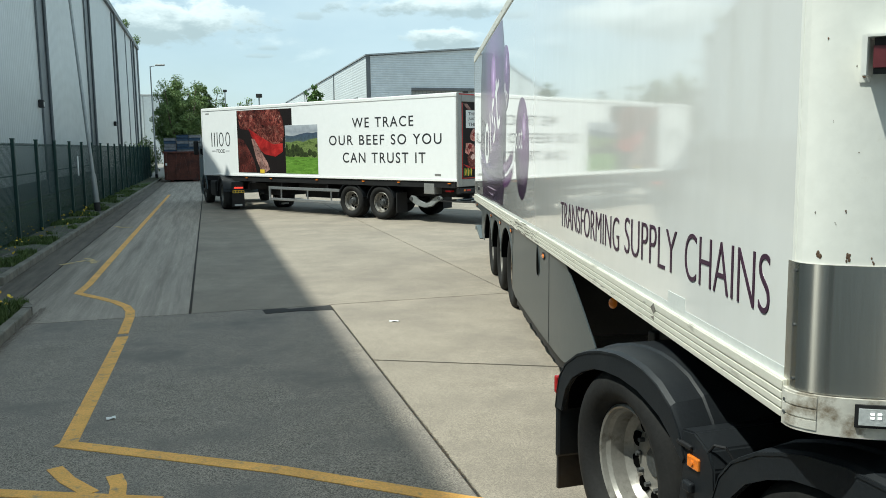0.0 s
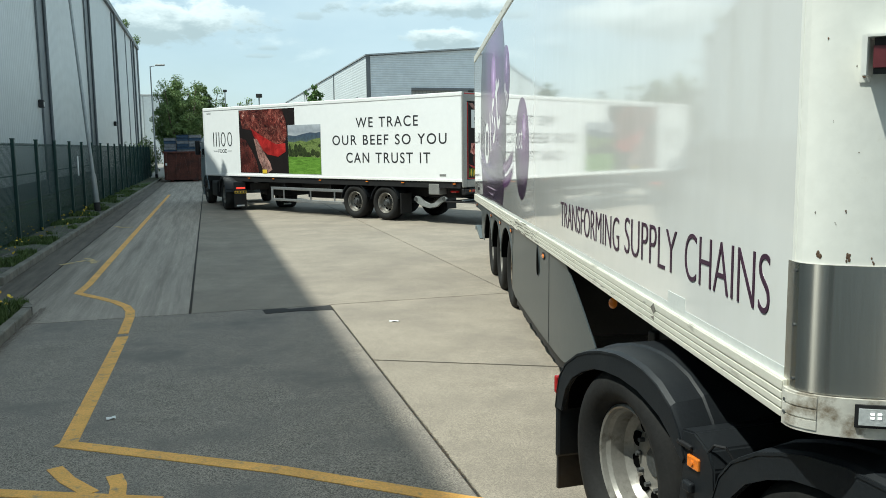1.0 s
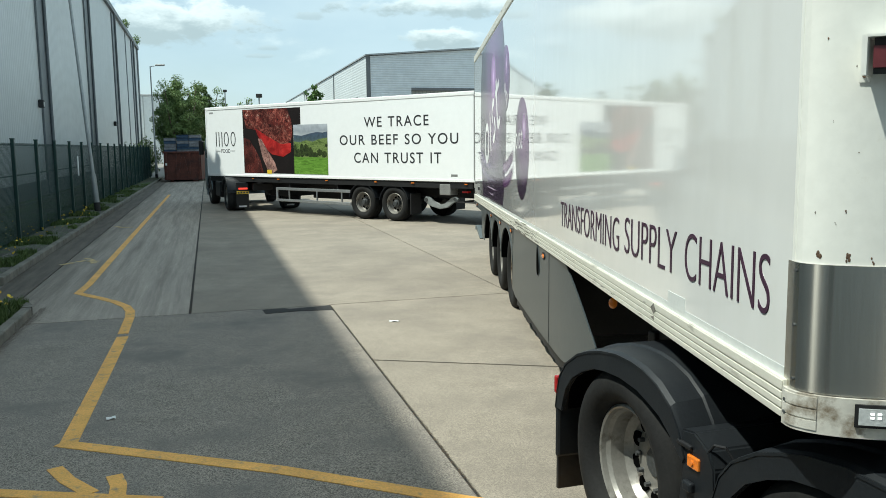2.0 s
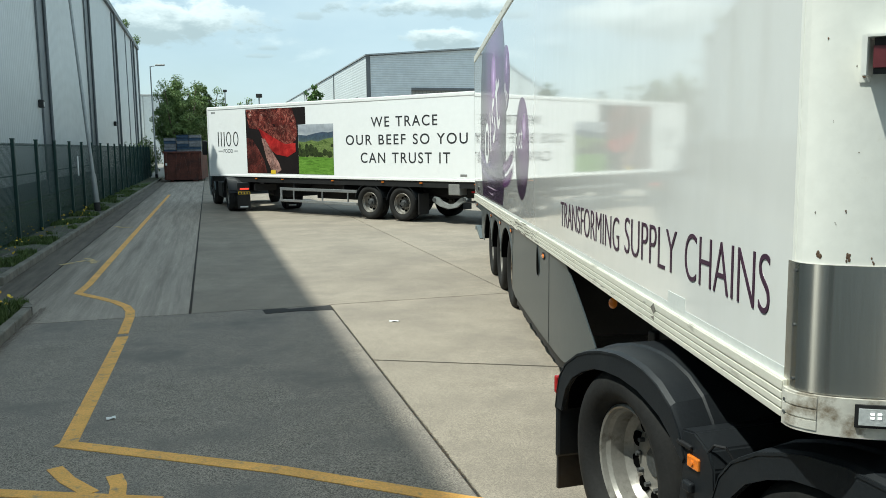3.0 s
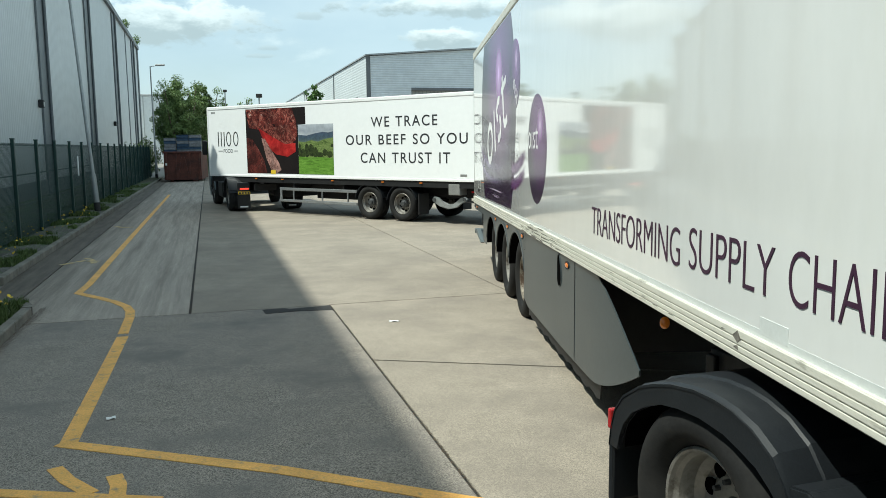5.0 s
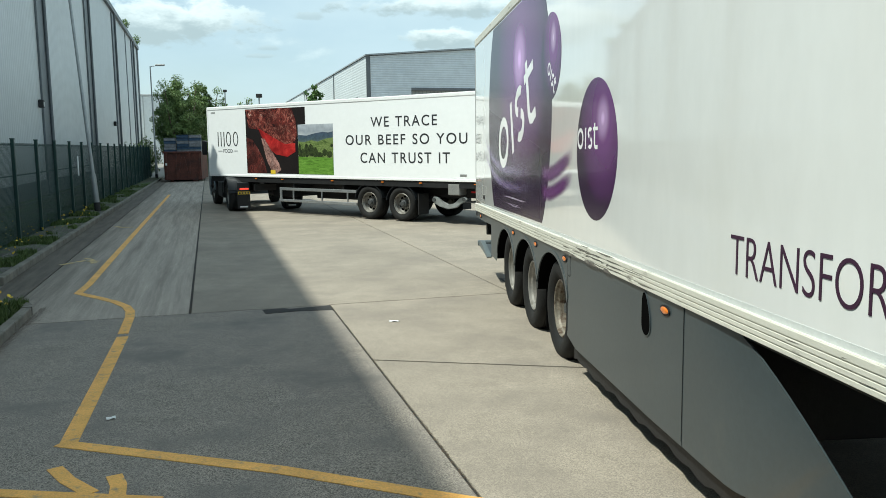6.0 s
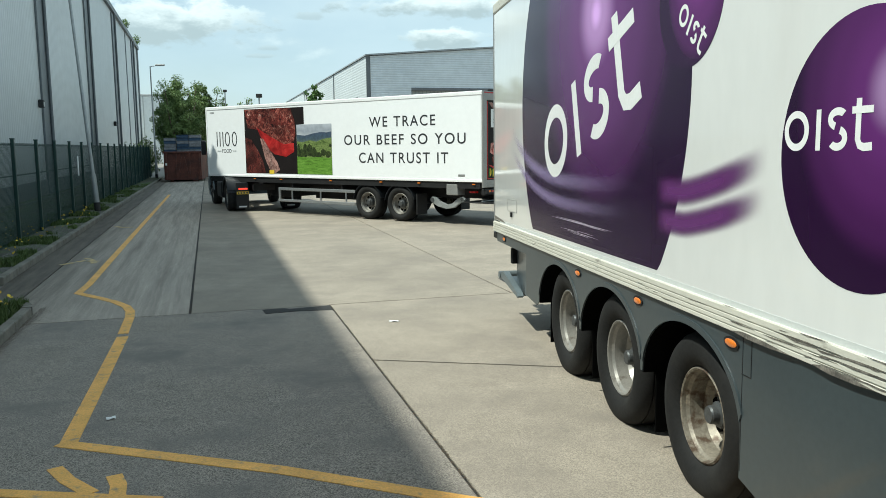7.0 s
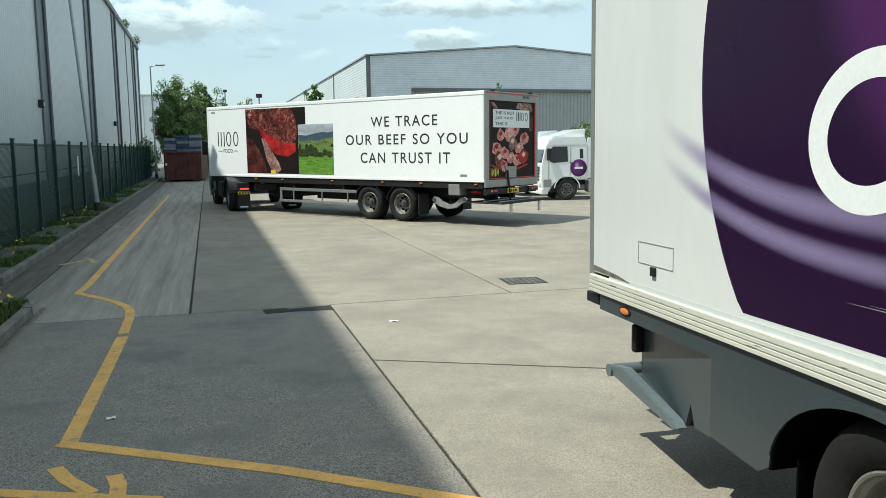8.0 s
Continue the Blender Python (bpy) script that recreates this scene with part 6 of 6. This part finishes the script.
# ---------------------------------------------------------------- white box trailer with food pictures
# x runs forward from the rear, y outward to the near side (y = 0), z up.
van = thing("box_trailer", "white box trailer with food pictures and large lettering", "trailer")
VL, VT, VB = 11.70, 3.49, 1.17
part("body", box((0.03, -W, VB), (VL, 0.0, VT), 0.04), VAN_WHITE, van, "clean white box body")
part("roof_trim", box((0.02, -0.03, VT - 0.10), (VL + 0.01, 0.012, VT + 0.02), 0.025), INK_WHITE, van)
part("lower_trim", box((0.02, -0.03, VB - 0.01), (VL + 0.01, 0.012, VB + 0.06), 0.01), INK_WHITE, van)
part("front_post", box((VL - 0.06, -0.03, VB), (VL + 0.015, 0.012, VT), 0.02), INK_WHITE, van)
part("food_picture", sheet([(9.62, 1.285), (9.62, 3.365), (6.74, 3.345), (6.74, 2.82), (7.09, 2.81), (7.09, 1.285)], 0.0, 0.003), PRINT_BLACK, van, "picture of dark seared meat", smooth=False)
part("picture_piece", sheet([(9.60, 3.36), (7.35, 3.34), (7.16, 2.9), (7.14, 2.5), (7.3, 2.15), (8.0, 2.28), (8.6, 2.55), (9.1, 2.72), (9.45, 2.75)], 0.003, 0.005), CRUST, van, "brown herb crust", smooth=False)
part("picture_piece", sheet([(8.98, 2.75), (8.3, 2.45), (7.7, 2.22), (7.22, 2.25), (7.22, 1.98), (7.6, 1.82), (8.15, 1.90), (8.5, 2.1), (8.85, 2.5)], 0.003, 0.006), RARE, van, "red rare meat", smooth=False)
part("picture_piece", sheet([(8.85, 2.42), (8.68, 2.40), (8.35, 2.0), (8.02, 1.62), (7.92, 1.40), (8.15, 1.30), (8.35, 1.32), (8.62, 1.75)], 0.003, 0.007), FAT, van, "pale seared fat", smooth=False)
part("picture_piece", sheet([(9.60, 2.45), (9.3, 2.38), (9.0, 2.05), (8.75, 1.70), (8.62, 1.30), (9.59, 1.29)], 0.003, 0.005), CRUST_DARK, van, "dark crust", smooth=False)
part("meadow_picture", sheet([(7.085, 1.285), (7.085, 2.81), (5.53, 2.81), (5.54, 1.28)], 0.0, 0.0035), MEADOW_SKY, van, "picture of green hills under a cloudy sky", smooth=False)
part("picture_piece", sheet([(7.08, 1.9), (7.08, 2.50), (6.7, 2.47), (6.35, 2.53), (6.0, 2.57), (5.75, 2.55), (5.54, 2.58), (5.54, 1.9)], 0.003, 0.0045), MEADOW_HILL, van, "blue hills", smooth=False)
part("picture_piece", sheet([(7.08, 1.7), (7.08, 2.30), (6.8, 2.27), (6.5, 2.33), (6.2, 2.28), (5.9, 2.36), (5.54, 2.40), (5.54, 1.7)], 0.003, 0.0055), MEADOW_FIELDS, van, "patchwork fields", smooth=False)
trnd = random.Random(12)
for cx, cz, rx, rz in ((7.02, 2.0, 0.09, 0.22), (6.88, 1.92, 0.12, 0.16), (6.70, 2.0, 0.13, 0.22), (6.50, 2.02, 0.14, 0.20), (6.32, 1.95, 0.12, 0.15), (6.12, 1.88, 0.14, 0.09), (5.90, 1.95, 0.12, 0.12), (5.70, 1.90, 0.13, 0.10), (5.6, 2.16, 0.06, 0.06)):
    pts = [(min(7.083, max(5.537, cx + rx * trnd.uniform(0.8, 1.12) * math.cos(0.4833 * i))), cz + rz * trnd.uniform(0.8, 1.12) * math.sin(0.4833 * i)) for i in range(13)]
    part("picture_piece", sheet(pts, 0.003, 0.0062 + 0.0002 * trnd.random()), MEADOW_TREES, van, "dark hedgerow trees", smooth=False)
part("picture_piece", sheet([(7.083, 1.286), (7.083, 1.83), (6.6, 1.80), (6.1, 1.81), (5.54, 1.78), (5.54, 1.282)], 0.003, 0.0072), MEADOW, van, "bright grass field", smooth=False)
part("yellow_tag", box((8.20, 0.0, 1.275), (8.43, 0.009, 1.40)), PLATE, van, "yellow tag")
lettering("letter", "WE TRACE", van, INK_DARK, 3.99, 1.56, 2.665, 2.955, 0.002, 0.006, "dark sans lettering", 1.22)
lettering("letter", "OUR BEEF SO YOU", van, INK_DARK, 5.01, 0.55, 2.165, 2.455, 0.002, 0.006, "dark sans lettering", 1.22)
lettering("letter", "CAN TRUST IT", van, INK_DARK, 4.42, 1.13, 1.645, 1.945, 0.002, 0.006, "dark sans lettering", 1.22)
lettering("letter", "FOOD", van, INK_DARK, 10.86, 10.36, 1.955, 2.08, 0.002, 0.0, "small dark lettering")
part("rule", box((10.92, 0.0, 2.005), (11.14, 0.003, 2.025)), INK_DARK, van)
part("rule", box((10.10, 0.0, 2.005), (10.30, 0.003, 2.025)), INK_DARK, van)


def wordmark(parent, x0, x1, z0, z1, t):
    """A shop mark drawn as plain thin shapes: three uprights and two rings."""
    bm = bmesh.new()
    f = lambda u, v: (x0 + (x1 - x0) * u, z0 + (z1 - z0) * v)
    for u in (0.04, 0.18, 0.32):
        stroke([f(u, 0), f(u, 1)], t, 0.0, 0.003, bm)
    for cx, rx in ((0.53, 0.12), (0.86, 0.12)):
        ring = [f(cx + rx * math.cos(a), 0.5 + 0.5 * math.sin(a)) for a in (2 * math.pi * k / 20 for k in range(20))]
        inner = [f(cx + rx * 0.70 * math.cos(a), 0.5 + 0.41 * math.sin(a)) for a in (2 * math.pi * k / 20 for k in range(20))]
        for k in range(20):
            sheet([ring[k], ring[(k + 1) % 20], inner[(k + 1) % 20], inner[k]], 0.0, 0.003, bm)
    return part("shop_mark", bm, INK_DARK, parent, "shop mark of thin plain strokes", smooth=False)


wordmark(van, 11.17, 10.02, 2.17, 2.66, 0.045)
for k in range(4):
    part("fleet_mark", box((11.25 + 0.06 * k, 0.0, 3.28), (11.29 + 0.06 * k, 0.0025, 3.34)), FRAME_GREY, van)
part("fleet_mark", box((0.58, 0.0, 1.30), (0.80, 0.003, 1.36)), FRAME_GREY, van)
# underside
part("floor_frame", box((0.1, -W + 0.02, 0.99), (VL - 0.1, -0.02, VB - 0.008)), CHASSIS, van, "black floor frame")
for y in (-0.9, -1.75):
    part("chassis_beam", box((0.2, y, 0.68), (9.6, y + 0.13, 0.99), 0.01), CHASSIS, van)
part("equipment_box", box((4.9, -W + 0.1, 0.45), (7.6, -1.2, 0.98), 0.02), CHASSIS, van)
part("equipment_box", box((8.2, -1.9, 0.5), (9.2, -0.7, 0.98), 0.02), CHASSIS, van)
bm = box((4.65, -0.06, 0.76), (8.05, -0.01, 0.845), 0.008)
box((4.62, -0.06, 0.40), (8.05, -0.01, 0.475), 0.008, 2, bm)
box((7.97, -0.06, 0.475), (8.05, -0.01, 0.76), 0.006, 1, bm)
for x in (7.4, 6.1, 5.0):
    box((x, -0.05, 0.475), (x + 0.04, -0.02, 0.76), bm=bm)
part("side_rail_guard", bm, ALU, van, "bare aluminium side guard rails")
for x in (7.4, 5.2):
    part("guard_bracket", box((x, -0.9, 0.8), (x + 0.06, -0.06, 0.98)), CHASSIS, van)
for x in (9.2, 7.9, 5.63, 3.58, 2.16, 0.3):
    part("side_lamp", box((x - 0.045, -0.02, 1.09), (x + 0.045, 0.014, 1.118), 0.006), AMBER, van, "amber side lamp")
VAN_WHEELS = []
for h in (4.17, 2.92):
    VAN_WHEELS.append(wheel(van, (h, -0.05, 0.50), True, 0.50, 0.385, 0.296, 0.16, RIM, 0.03, 0.11, 10, TYRE_BLACK))
    VAN_WHEELS.append(wheel(van, (h, -W + 0.05, 0.50), False, 0.50, 0.385, 0.296, 0.16, RIM, 0.03, 0.11, 10, TYRE_BLACK))
    part("mudguard", shell(h, 0.50, 0.545, 0.02, 165, 10, -0.50, -0.03, 18), FENDER, van, "black mudguard")
    part("mudguard", shell(h, 0.50, 0.545, 0.02, 165, 10, -W + 0.03, -W + 0.50, 18), FENDER, van, "black mudguard")
    part("axle", rod((h, -W + 0.4, 0.5), (h, -0.4, 0.5), 0.07), CHASSIS, van)
part("mud_flap", box((2.26, -0.48, 0.22), (2.30, -0.04, 0.80), 0.006), CHASSIS, van, "black mud flap")
part("mud_flap", box((2.26, -W + 0.04, 0.22), (2.30, -W + 0.48, 0.80), 0.006), CHASSIS, van, "black mud flap")
part("control_box", box((0.84, -0.35, 0.80), (1.22, -0.015, 1.10), 0.02), FRAME_GREY, van, "grey control box")
part("air_tank", rod((1.5, -1.2, 0.75), (2.2, -1.2, 0.75), 0.14), CHASSIS, van)
arm = sheet([(1.86, 0.66), (1.80, 0.74), (1.66, 0.72), (1.52, 0.60), (1.30, 0.52), (1.10, 0.56), (0.92, 0.72), (0.76, 0.76), (0.66, 0.70), (0.72, 0.62), (0.86, 0.60), (1.02, 0.46), (1.30, 0.41), (1.60, 0.47), (1.78, 0.56)], -0.20, -0.12, r=0.012)
lift = part("tail_lift_arm", arm, GALV, van, "galvanised tail lift arm")
part("pivot_pin", rod((1.78, -0.22, 0.65), (1.78, -0.10, 0.65), 0.06), HUB, lift)
part("pivot_pin", rod((0.76, -0.22, 0.69), (0.76, -0.10, 0.69), 0.05), HUB, lift)
part("tail_lift_arm", sheet([(1.86, 0.66), (1.66, 0.72), (1.30, 0.52), (0.92, 0.72), (0.66, 0.70), (1.02, 0.46), (1.60, 0.47)], -W + 0.12, -W + 0.20), ALU, van, "galvanised tail lift arm")
part("lift_platform", box((-0.45, -W + 0.1, 0.60), (0.72, -0.10, 0.635), 0.01), CHASSIS, van, "dark folded tail lift platform")
for x in (-0.40, 0.10):
    part("lift_rail", box((x, -W + 0.1, 0.65), (x + 0.03, -0.10, 0.675), 0.006), GALV, van, "galvanised platform rail")
    for y in (-0.2, -0.9, -1.6, -2.3):
        part("rail_post", box((x + 0.005, y - 0.012, 0.63), (x + 0.025, y + 0.012, 0.655)), GALV, van)
part("lift_edge", box((-0.50, -W + 0.08, 0.60), (-0.43, -0.08, 0.67), 0.015), CHASSIS, van)
for y in (-0.55, -1.95):
    part("lift_foot", box((-0.46, y - 0.05, 0.33), (-0.42, y + 0.05, 0.60), 0.008), ALU, van)
part("rear_bumper", box((-0.02, -W + 0.05, 0.82), (0.10, -0.05, 0.98), 0.02), CHASSIS, van)
for y in (-0.28, -W + 0.28):
    unit = part("lamp_unit", box((-0.06, y - 0.24, 0.85), (-0.015, y + 0.24, 0.98), 0.01), CHASSIS, van, "black rear lamp cluster")
    part("lamp_lens", box((-0.066, y - 0.20, 0.90), (-0.058, y - 0.02, 0.955), 0.004), RED, unit, "red lens")
    part("lamp_lens", box((-0.066, y + 0.02, 0.90), (-0.058, y + 0.10, 0.955), 0.004), AMBER, unit, "amber lens")
part("lamp_unit", box((0.30, -0.22, 0.87), (0.50, -0.08, 0.92), 0.01), RED, van)
part("number_plate", box((-0.04, -1.55, 0.84), (-0.021, -1.0, 0.97), 0.003), PLATE, van, "yellow plate with plain dark bars")
for k in range(4):
    part("plate_bar", box((-0.046, -1.10 - 0.11 * k, 0.87), (-0.041, -1.03 - 0.11 * k, 0.94)), INK_DARK, van)
# rear end
part("rear_frame", box((-0.02, -0.16, 1.02), (0.04, 0.006, VT + 0.01), 0.012), FRAME_GREY, van, "grey rear frame post")
part("rear_frame", box((-0.02, -W - 0.006, 1.02), (0.04, -W + 0.12, VT + 0.01), 0.012), FRAME_GREY, van, "grey rear frame post")
part("rear_frame", box((-0.02, -W + 0.12, VT - 0.22), (0.04, -0.16, VT + 0.01), 0.012), FRAME_GREY, van, "grey rear frame header")
part("rear_frame", box((-0.02, -W + 0.12, 1.02), (0.04, -0.16, 1.22), 0.012), FRAME_GREY, van, "grey rear sill")
# the strips share the red lens material, so a faint added glow brightens them
part("red_trim", box((-0.026, -W + 0.03, VT - 0.045), (-0.016, -0.04, VT - 0.012)), RED, van, "red reflective strip")
for y in (-0.19, -W + 0.16):
    part("red_trim", box((-0.02, y - 0.012, 1.24), (0.0, y + 0.012, 3.24)), RED, van, "red reflective strip")
part("red_trim", box((-0.02, -W + 0.18, 1.235), (0.0, -0.21, 1.26)), RED, van, "red reflective strip")
part("rear_door", box((0.0, -W + 0.12, 1.22), (0.035, -0.16, VT - 0.22)), PRINT_BLACK, van, "rear shutter with a printed food picture")
def rear_piece(points, material, depth, label):
    """A flat print on the rear, given by offsets from the near side and heights."""
    ob = part("picture_piece", sheet(points, -depth, 0.0), material, van, label, smooth=False)
    ob.matrix_basis = pose(0.0, 0.0, 0.0, 0, 0, -90)
    return ob
prnd = random.Random(8)
# diced pork heaped in a dark pan: blocky pieces, each with a paler top
for k, (cx, cz, r) in enumerate(((0.72, 2.36, 0.17), (1.12, 2.42, 0.22), (1.42, 2.50, 0.16), (1.28, 2.16, 0.20), (1.86, 2.28, 0.20), (1.60, 2.02, 0.17), (0.52, 2.02, 0.20), (0.66, 1.74, 0.22), (0.92, 1.90, 0.16), (1.20, 1.78, 0.15), (1.52, 1.72, 0.18), (1.84, 1.80, 0.20), (0.88, 1.58, 0.15))):
    t0 = prnd.uniform(0, 1.5)
    pts = [(cx + 1.2 * r * prnd.uniform(0.7, 1.2) * math.cos(t0 + 0.698 * i), cz + 1.05 * r * prnd.uniform(0.7, 1.2) * math.sin(t0 + 0.698 * i)) for i in range(9)]
    rear_piece(pts, (FAT, CRUST, RARE)[k % 3] if k % 4 == 3 else PORK, 0.003 + 0.0004 * (k % 5), "piece of diced meat in the picture")
    rear_piece([(cx + r * (0.1 + u), cz + r * (0.15 + v)) for u, v in ((-0.6, 0.1), (-0.2, 0.55), (0.35, 0.4), (0.3, 0.0), (-0.2, -0.2))], PORK_PALE if k % 2 else RARE, 0.0056 + 0.0001 * (k % 5), "side of a piece of meat")
rear_piece([(0.24, 1.62), (0.44, 1.58), (1.0, 1.50), (1.6, 1.52), (2.05, 1.62), (2.05, 1.57), (1.6, 1.46), (1.0, 1.44), (0.44, 1.52)], RARE, 0.0035, "red rim of the pan")
rear_piece([(1.45, 3.10), (1.55, 3.24), (2.2, 3.24), (2.3, 3.05), (2.1, 2.98), (1.7, 3.06)], FAT, 0.003, "pale food picture")
rear_piece([(0.24, 3.22), (0.42, 3.22), (0.60, 3.06), (0.45, 3.06)], FAT, 0.003, "pale food picture")
rear_piece([(2.12, 2.5), (2.32, 2.5), (2.32, 2.9), (2.12, 2.9)], CRUST, 0.003, "dark red food picture")
for k in range(6):
    x0 = 0.26 + 0.06 * k
    rear_piece([(x0, 1.30 + 0.04 * (k % 3)), (x0 + 0.035, 1.30), (x0 + 0.06, 1.48 - 0.03 * (k % 2)), (x0 + 0.02, 1.52)], PLATE if k % 2 else MEADOW, 0.004, "yellow and green corner of the picture")
rear_piece([(0.36, 2.58), (2.12, 2.58), (2.12, 3.05), (0.36, 3.05)], SIGN_WHITE, 0.006, "pale notice panel")
for words, z0, z1, w1 in (("THIS IS NOT", 2.915, 3.0, 0.90), ("JUST FOOD", 2.775, 2.86, 0.84), ("THIS IS", 2.635, 2.72, 0.56)):
    for letter in lettering("letter", words, van, INK_DARK, 0.46, 0.46 + w1, z0, z1, -0.008, 0.006, "small dark lettering"):
        letter.matrix_basis = pose(0.0, 0.0, 0.0, 0, 0, -90)
mk = wordmark(van, 1.46, 2.04, 2.76, 2.99, 0.035)
mk.matrix_basis = pose(-0.011, 0.0, 0.0, 0, 0, -90)
rear_piece([(0.95, 1.26), (1.45, 1.26), (1.45, 1.55), (0.95, 1.55)], FRAME_GREY, 0.02, "grey latch plate")
for k in range(5):
    rear_piece([(1.75 + 0.075 * k, 3.36), (1.80 + 0.075 * k, 3.36), (1.80 + 0.075 * k, 3.44), (1.75 + 0.075 * k, 3.44)], INK_DARK, 0.022, "dark fleet mark bars")
for k in (0.34, 2.16):
    part("top_lamp", box((-0.03, -k - 0.09, VT + 0.008), (0.03, -k + 0.09, VT + 0.06), 0.01), CHASSIS, van, "small dark marker lamp")
part("air_hose", rod((-0.03, -1.15, 0.62), (-0.04, -0.98, 1.45), 0.03, 0.03, 8), CHASSIS, van)

hauler, HAULER_WHEELS = tractor("lorry_tractor", "blue-grey tractor with lit tail lamps under the white trailer", CAB_BLUE, 2.6, False, lit=True)

parked, _ = tractor("lorry_tractor", "white parked tractor with a purple ball on its side", CAB_WHITE, 3.0, False, ball=True)
parked.matrix_basis = pose(7.65, 32.1, 0, 0, 0, 189.8) @ Matrix.Scale(0.82, 4)
parked_b = copy_thing(parked, pose(7.0, 35.0, 0, 0, 0, 189.8))
tagged(parked_b, "white parked tractor standing beside another one")


# ---------------------------------------------------------------- what moves
REEFER_PITCH = -0.846
REEFER_ROWS = [
    (0.0, 0.654, 15.827, 1.886), (3.8, 0.654, 15.827, 1.886), (3.9, 0.654, 15.827, 1.886), (4.0, 0.651, 15.826, 1.917),
    (4.1, 0.647, 15.817, 1.967), (4.2, 0.642, 15.797, 2.033), (4.3, 0.638, 15.768, 2.113), (4.4, 0.633, 15.729, 2.202),
    (4.5, 0.628, 15.674, 2.301), (4.6, 0.626, 15.610, 2.409), (4.7, 0.624, 15.534, 2.529), (4.8, 0.623, 15.447, 2.661),
    (4.9, 0.621, 15.347, 2.815), (5.0, 0.616, 15.231, 2.997), (5.1, 0.610, 15.099, 3.202), (5.2, 0.603, 14.952, 3.426),
    (5.3, 0.596, 14.792, 3.664), (5.4, 0.589, 14.617, 3.913), (5.5, 0.582, 14.428, 4.168), (5.6, 0.577, 14.226, 4.424),
    (5.7, 0.573, 14.012, 4.678), (5.8, 0.571, 13.789, 4.925), (5.9, 0.570, 13.557, 5.168), (6.0, 0.567, 13.309, 5.415),
    (6.1, 0.562, 13.040, 5.671), (6.2, 0.559, 12.752, 5.937), (6.3, 0.561, 12.447, 6.215), (6.4, 0.569, 12.125, 6.504),
    (6.5, 0.581, 11.793, 6.794), (6.6, 0.594, 11.459, 7.072), (6.7, 0.607, 11.120, 7.340), (6.8, 0.622, 10.773, 7.616),
    (6.9, 0.640, 10.420, 7.915), (7.0, 0.664, 10.059, 8.268), (7.1, 0.692, 9.687, 8.696), (7.2, 0.725, 9.308, 9.178),
    (7.3, 0.763, 8.922, 9.682), (7.4, 0.805, 8.522, 10.193), (7.5, 0.849, 8.104, 10.684), (7.6, 0.895, 7.667, 11.140),
    (7.7, 0.945, 7.212, 11.580), (7.8, 0.999, 6.743, 12.020), (7.9, 1.053, 6.272, 12.460), (8.0, 1.106, 5.803, 12.900),
]


def reefer_pose(x, y, a):
    """The trailer's pose from the near rear corner and its heading: 0 degrees points at the camera's side of the yard."""
    return pose(x, y, 0, 0, REEFER_PITCH, a - 90)


def puller_pose(x, y, a):
    """The tractor under the king pin, turned by the bend against the trailer."""
    bend = 15.0 - 0.3 * (a - 1.56)
    pin = pose(x, y, 0, 0, 0, a - 90) @ Vector((12.30, 1.19, 0))
    turn = pose(0, 0, 0, 0, 0, a + bend - 90)
    foot = pin - turn @ Vector((0.66, 0, 0))
    return Matrix.Translation(foot) @ turn


# seconds, the near rear corner and the heading
VAN_ROWS = [(0.0, 0.412, 21.16, 140.05), (0.5, 0.462, 21.04, 139.98), (1.0, 0.546, 20.92, 140.06), (1.5, 0.690, 20.76, 140.34), (1.7, 0.752, 20.71, 140.53), (2.1, 0.892, 20.63, 141.03),
            (2.5, 1.030, 20.58, 141.55), (2.8, 1.098, 20.568, 141.82), (3.0, 1.108, 20.566, 141.86), (5.6, 1.108, 20.566, 141.86), (6.0, 1.099, 20.573, 141.86), (6.5, 1.080, 20.588, 141.86),
            (7.0, 1.053, 20.609, 141.86), (7.5, 1.053, 20.609, 141.86), (8.0, 1.106, 20.568, 141.86)]


def van_pose(x, y, a):
    return pose(x, y, 0, 0, 0, a)


def hauler_pose(x, y, a):
    pin = van_pose(x, y, a) @ Vector((10.55, -1.27, 0))
    turn = pose(0, 0, 0, 0, 0, 113.0 + 1.1 * (141.86 - a))
    return Matrix.Translation(pin - turn @ Vector((0.65, 0, 0))) @ turn


def rolling(wheels, rows, radius):
    """Turns wheels by the distance rolled, rows of seconds and metres."""
    for w in wheels:
        rest = w.matrix_basis.copy()
        sign = -1 if rest[0][0] < 0 else 1
        walk(w, [(t, rest @ pose(0, 0, 0, 0, sign * math.degrees(d / radius), 0)) for t, d in rows])


def motions():
    walk(reefer, [(t, reefer_pose(x, y, a)) for t, x, y, a in REEFER_ROWS])
    walk(puller, [(t, puller_pose(x, y, a)) for t, x, y, a in REEFER_ROWS])
    rolled, d = [(0, 0.0)], 0.0
    for (t0, x0, y0, a0), (t1, x1, y1, a1) in zip(REEFER_ROWS, REEFER_ROWS[1:]):
        d += math.hypot(x1 - x0, y1 - y0)
        rolled.append((t1, d))
    rolling(REEFER_WHEELS, rolled, 0.505)
    rolling(PULLER_WHEELS, rolled, 0.50)
    walk(van, [(t, van_pose(x, y, a)) for t, x, y, a in VAN_ROWS])
    walk(hauler, [(t, hauler_pose(x, y, a)) for t, x, y, a in VAN_ROWS])
    backed = [(t, -math.hypot(x - 0.412, y - 21.16)) for t, x, y, a in VAN_ROWS]
    rolling(VAN_WHEELS, backed, 0.50)
    rolling(HAULER_WHEELS, backed, 0.51)


motions()
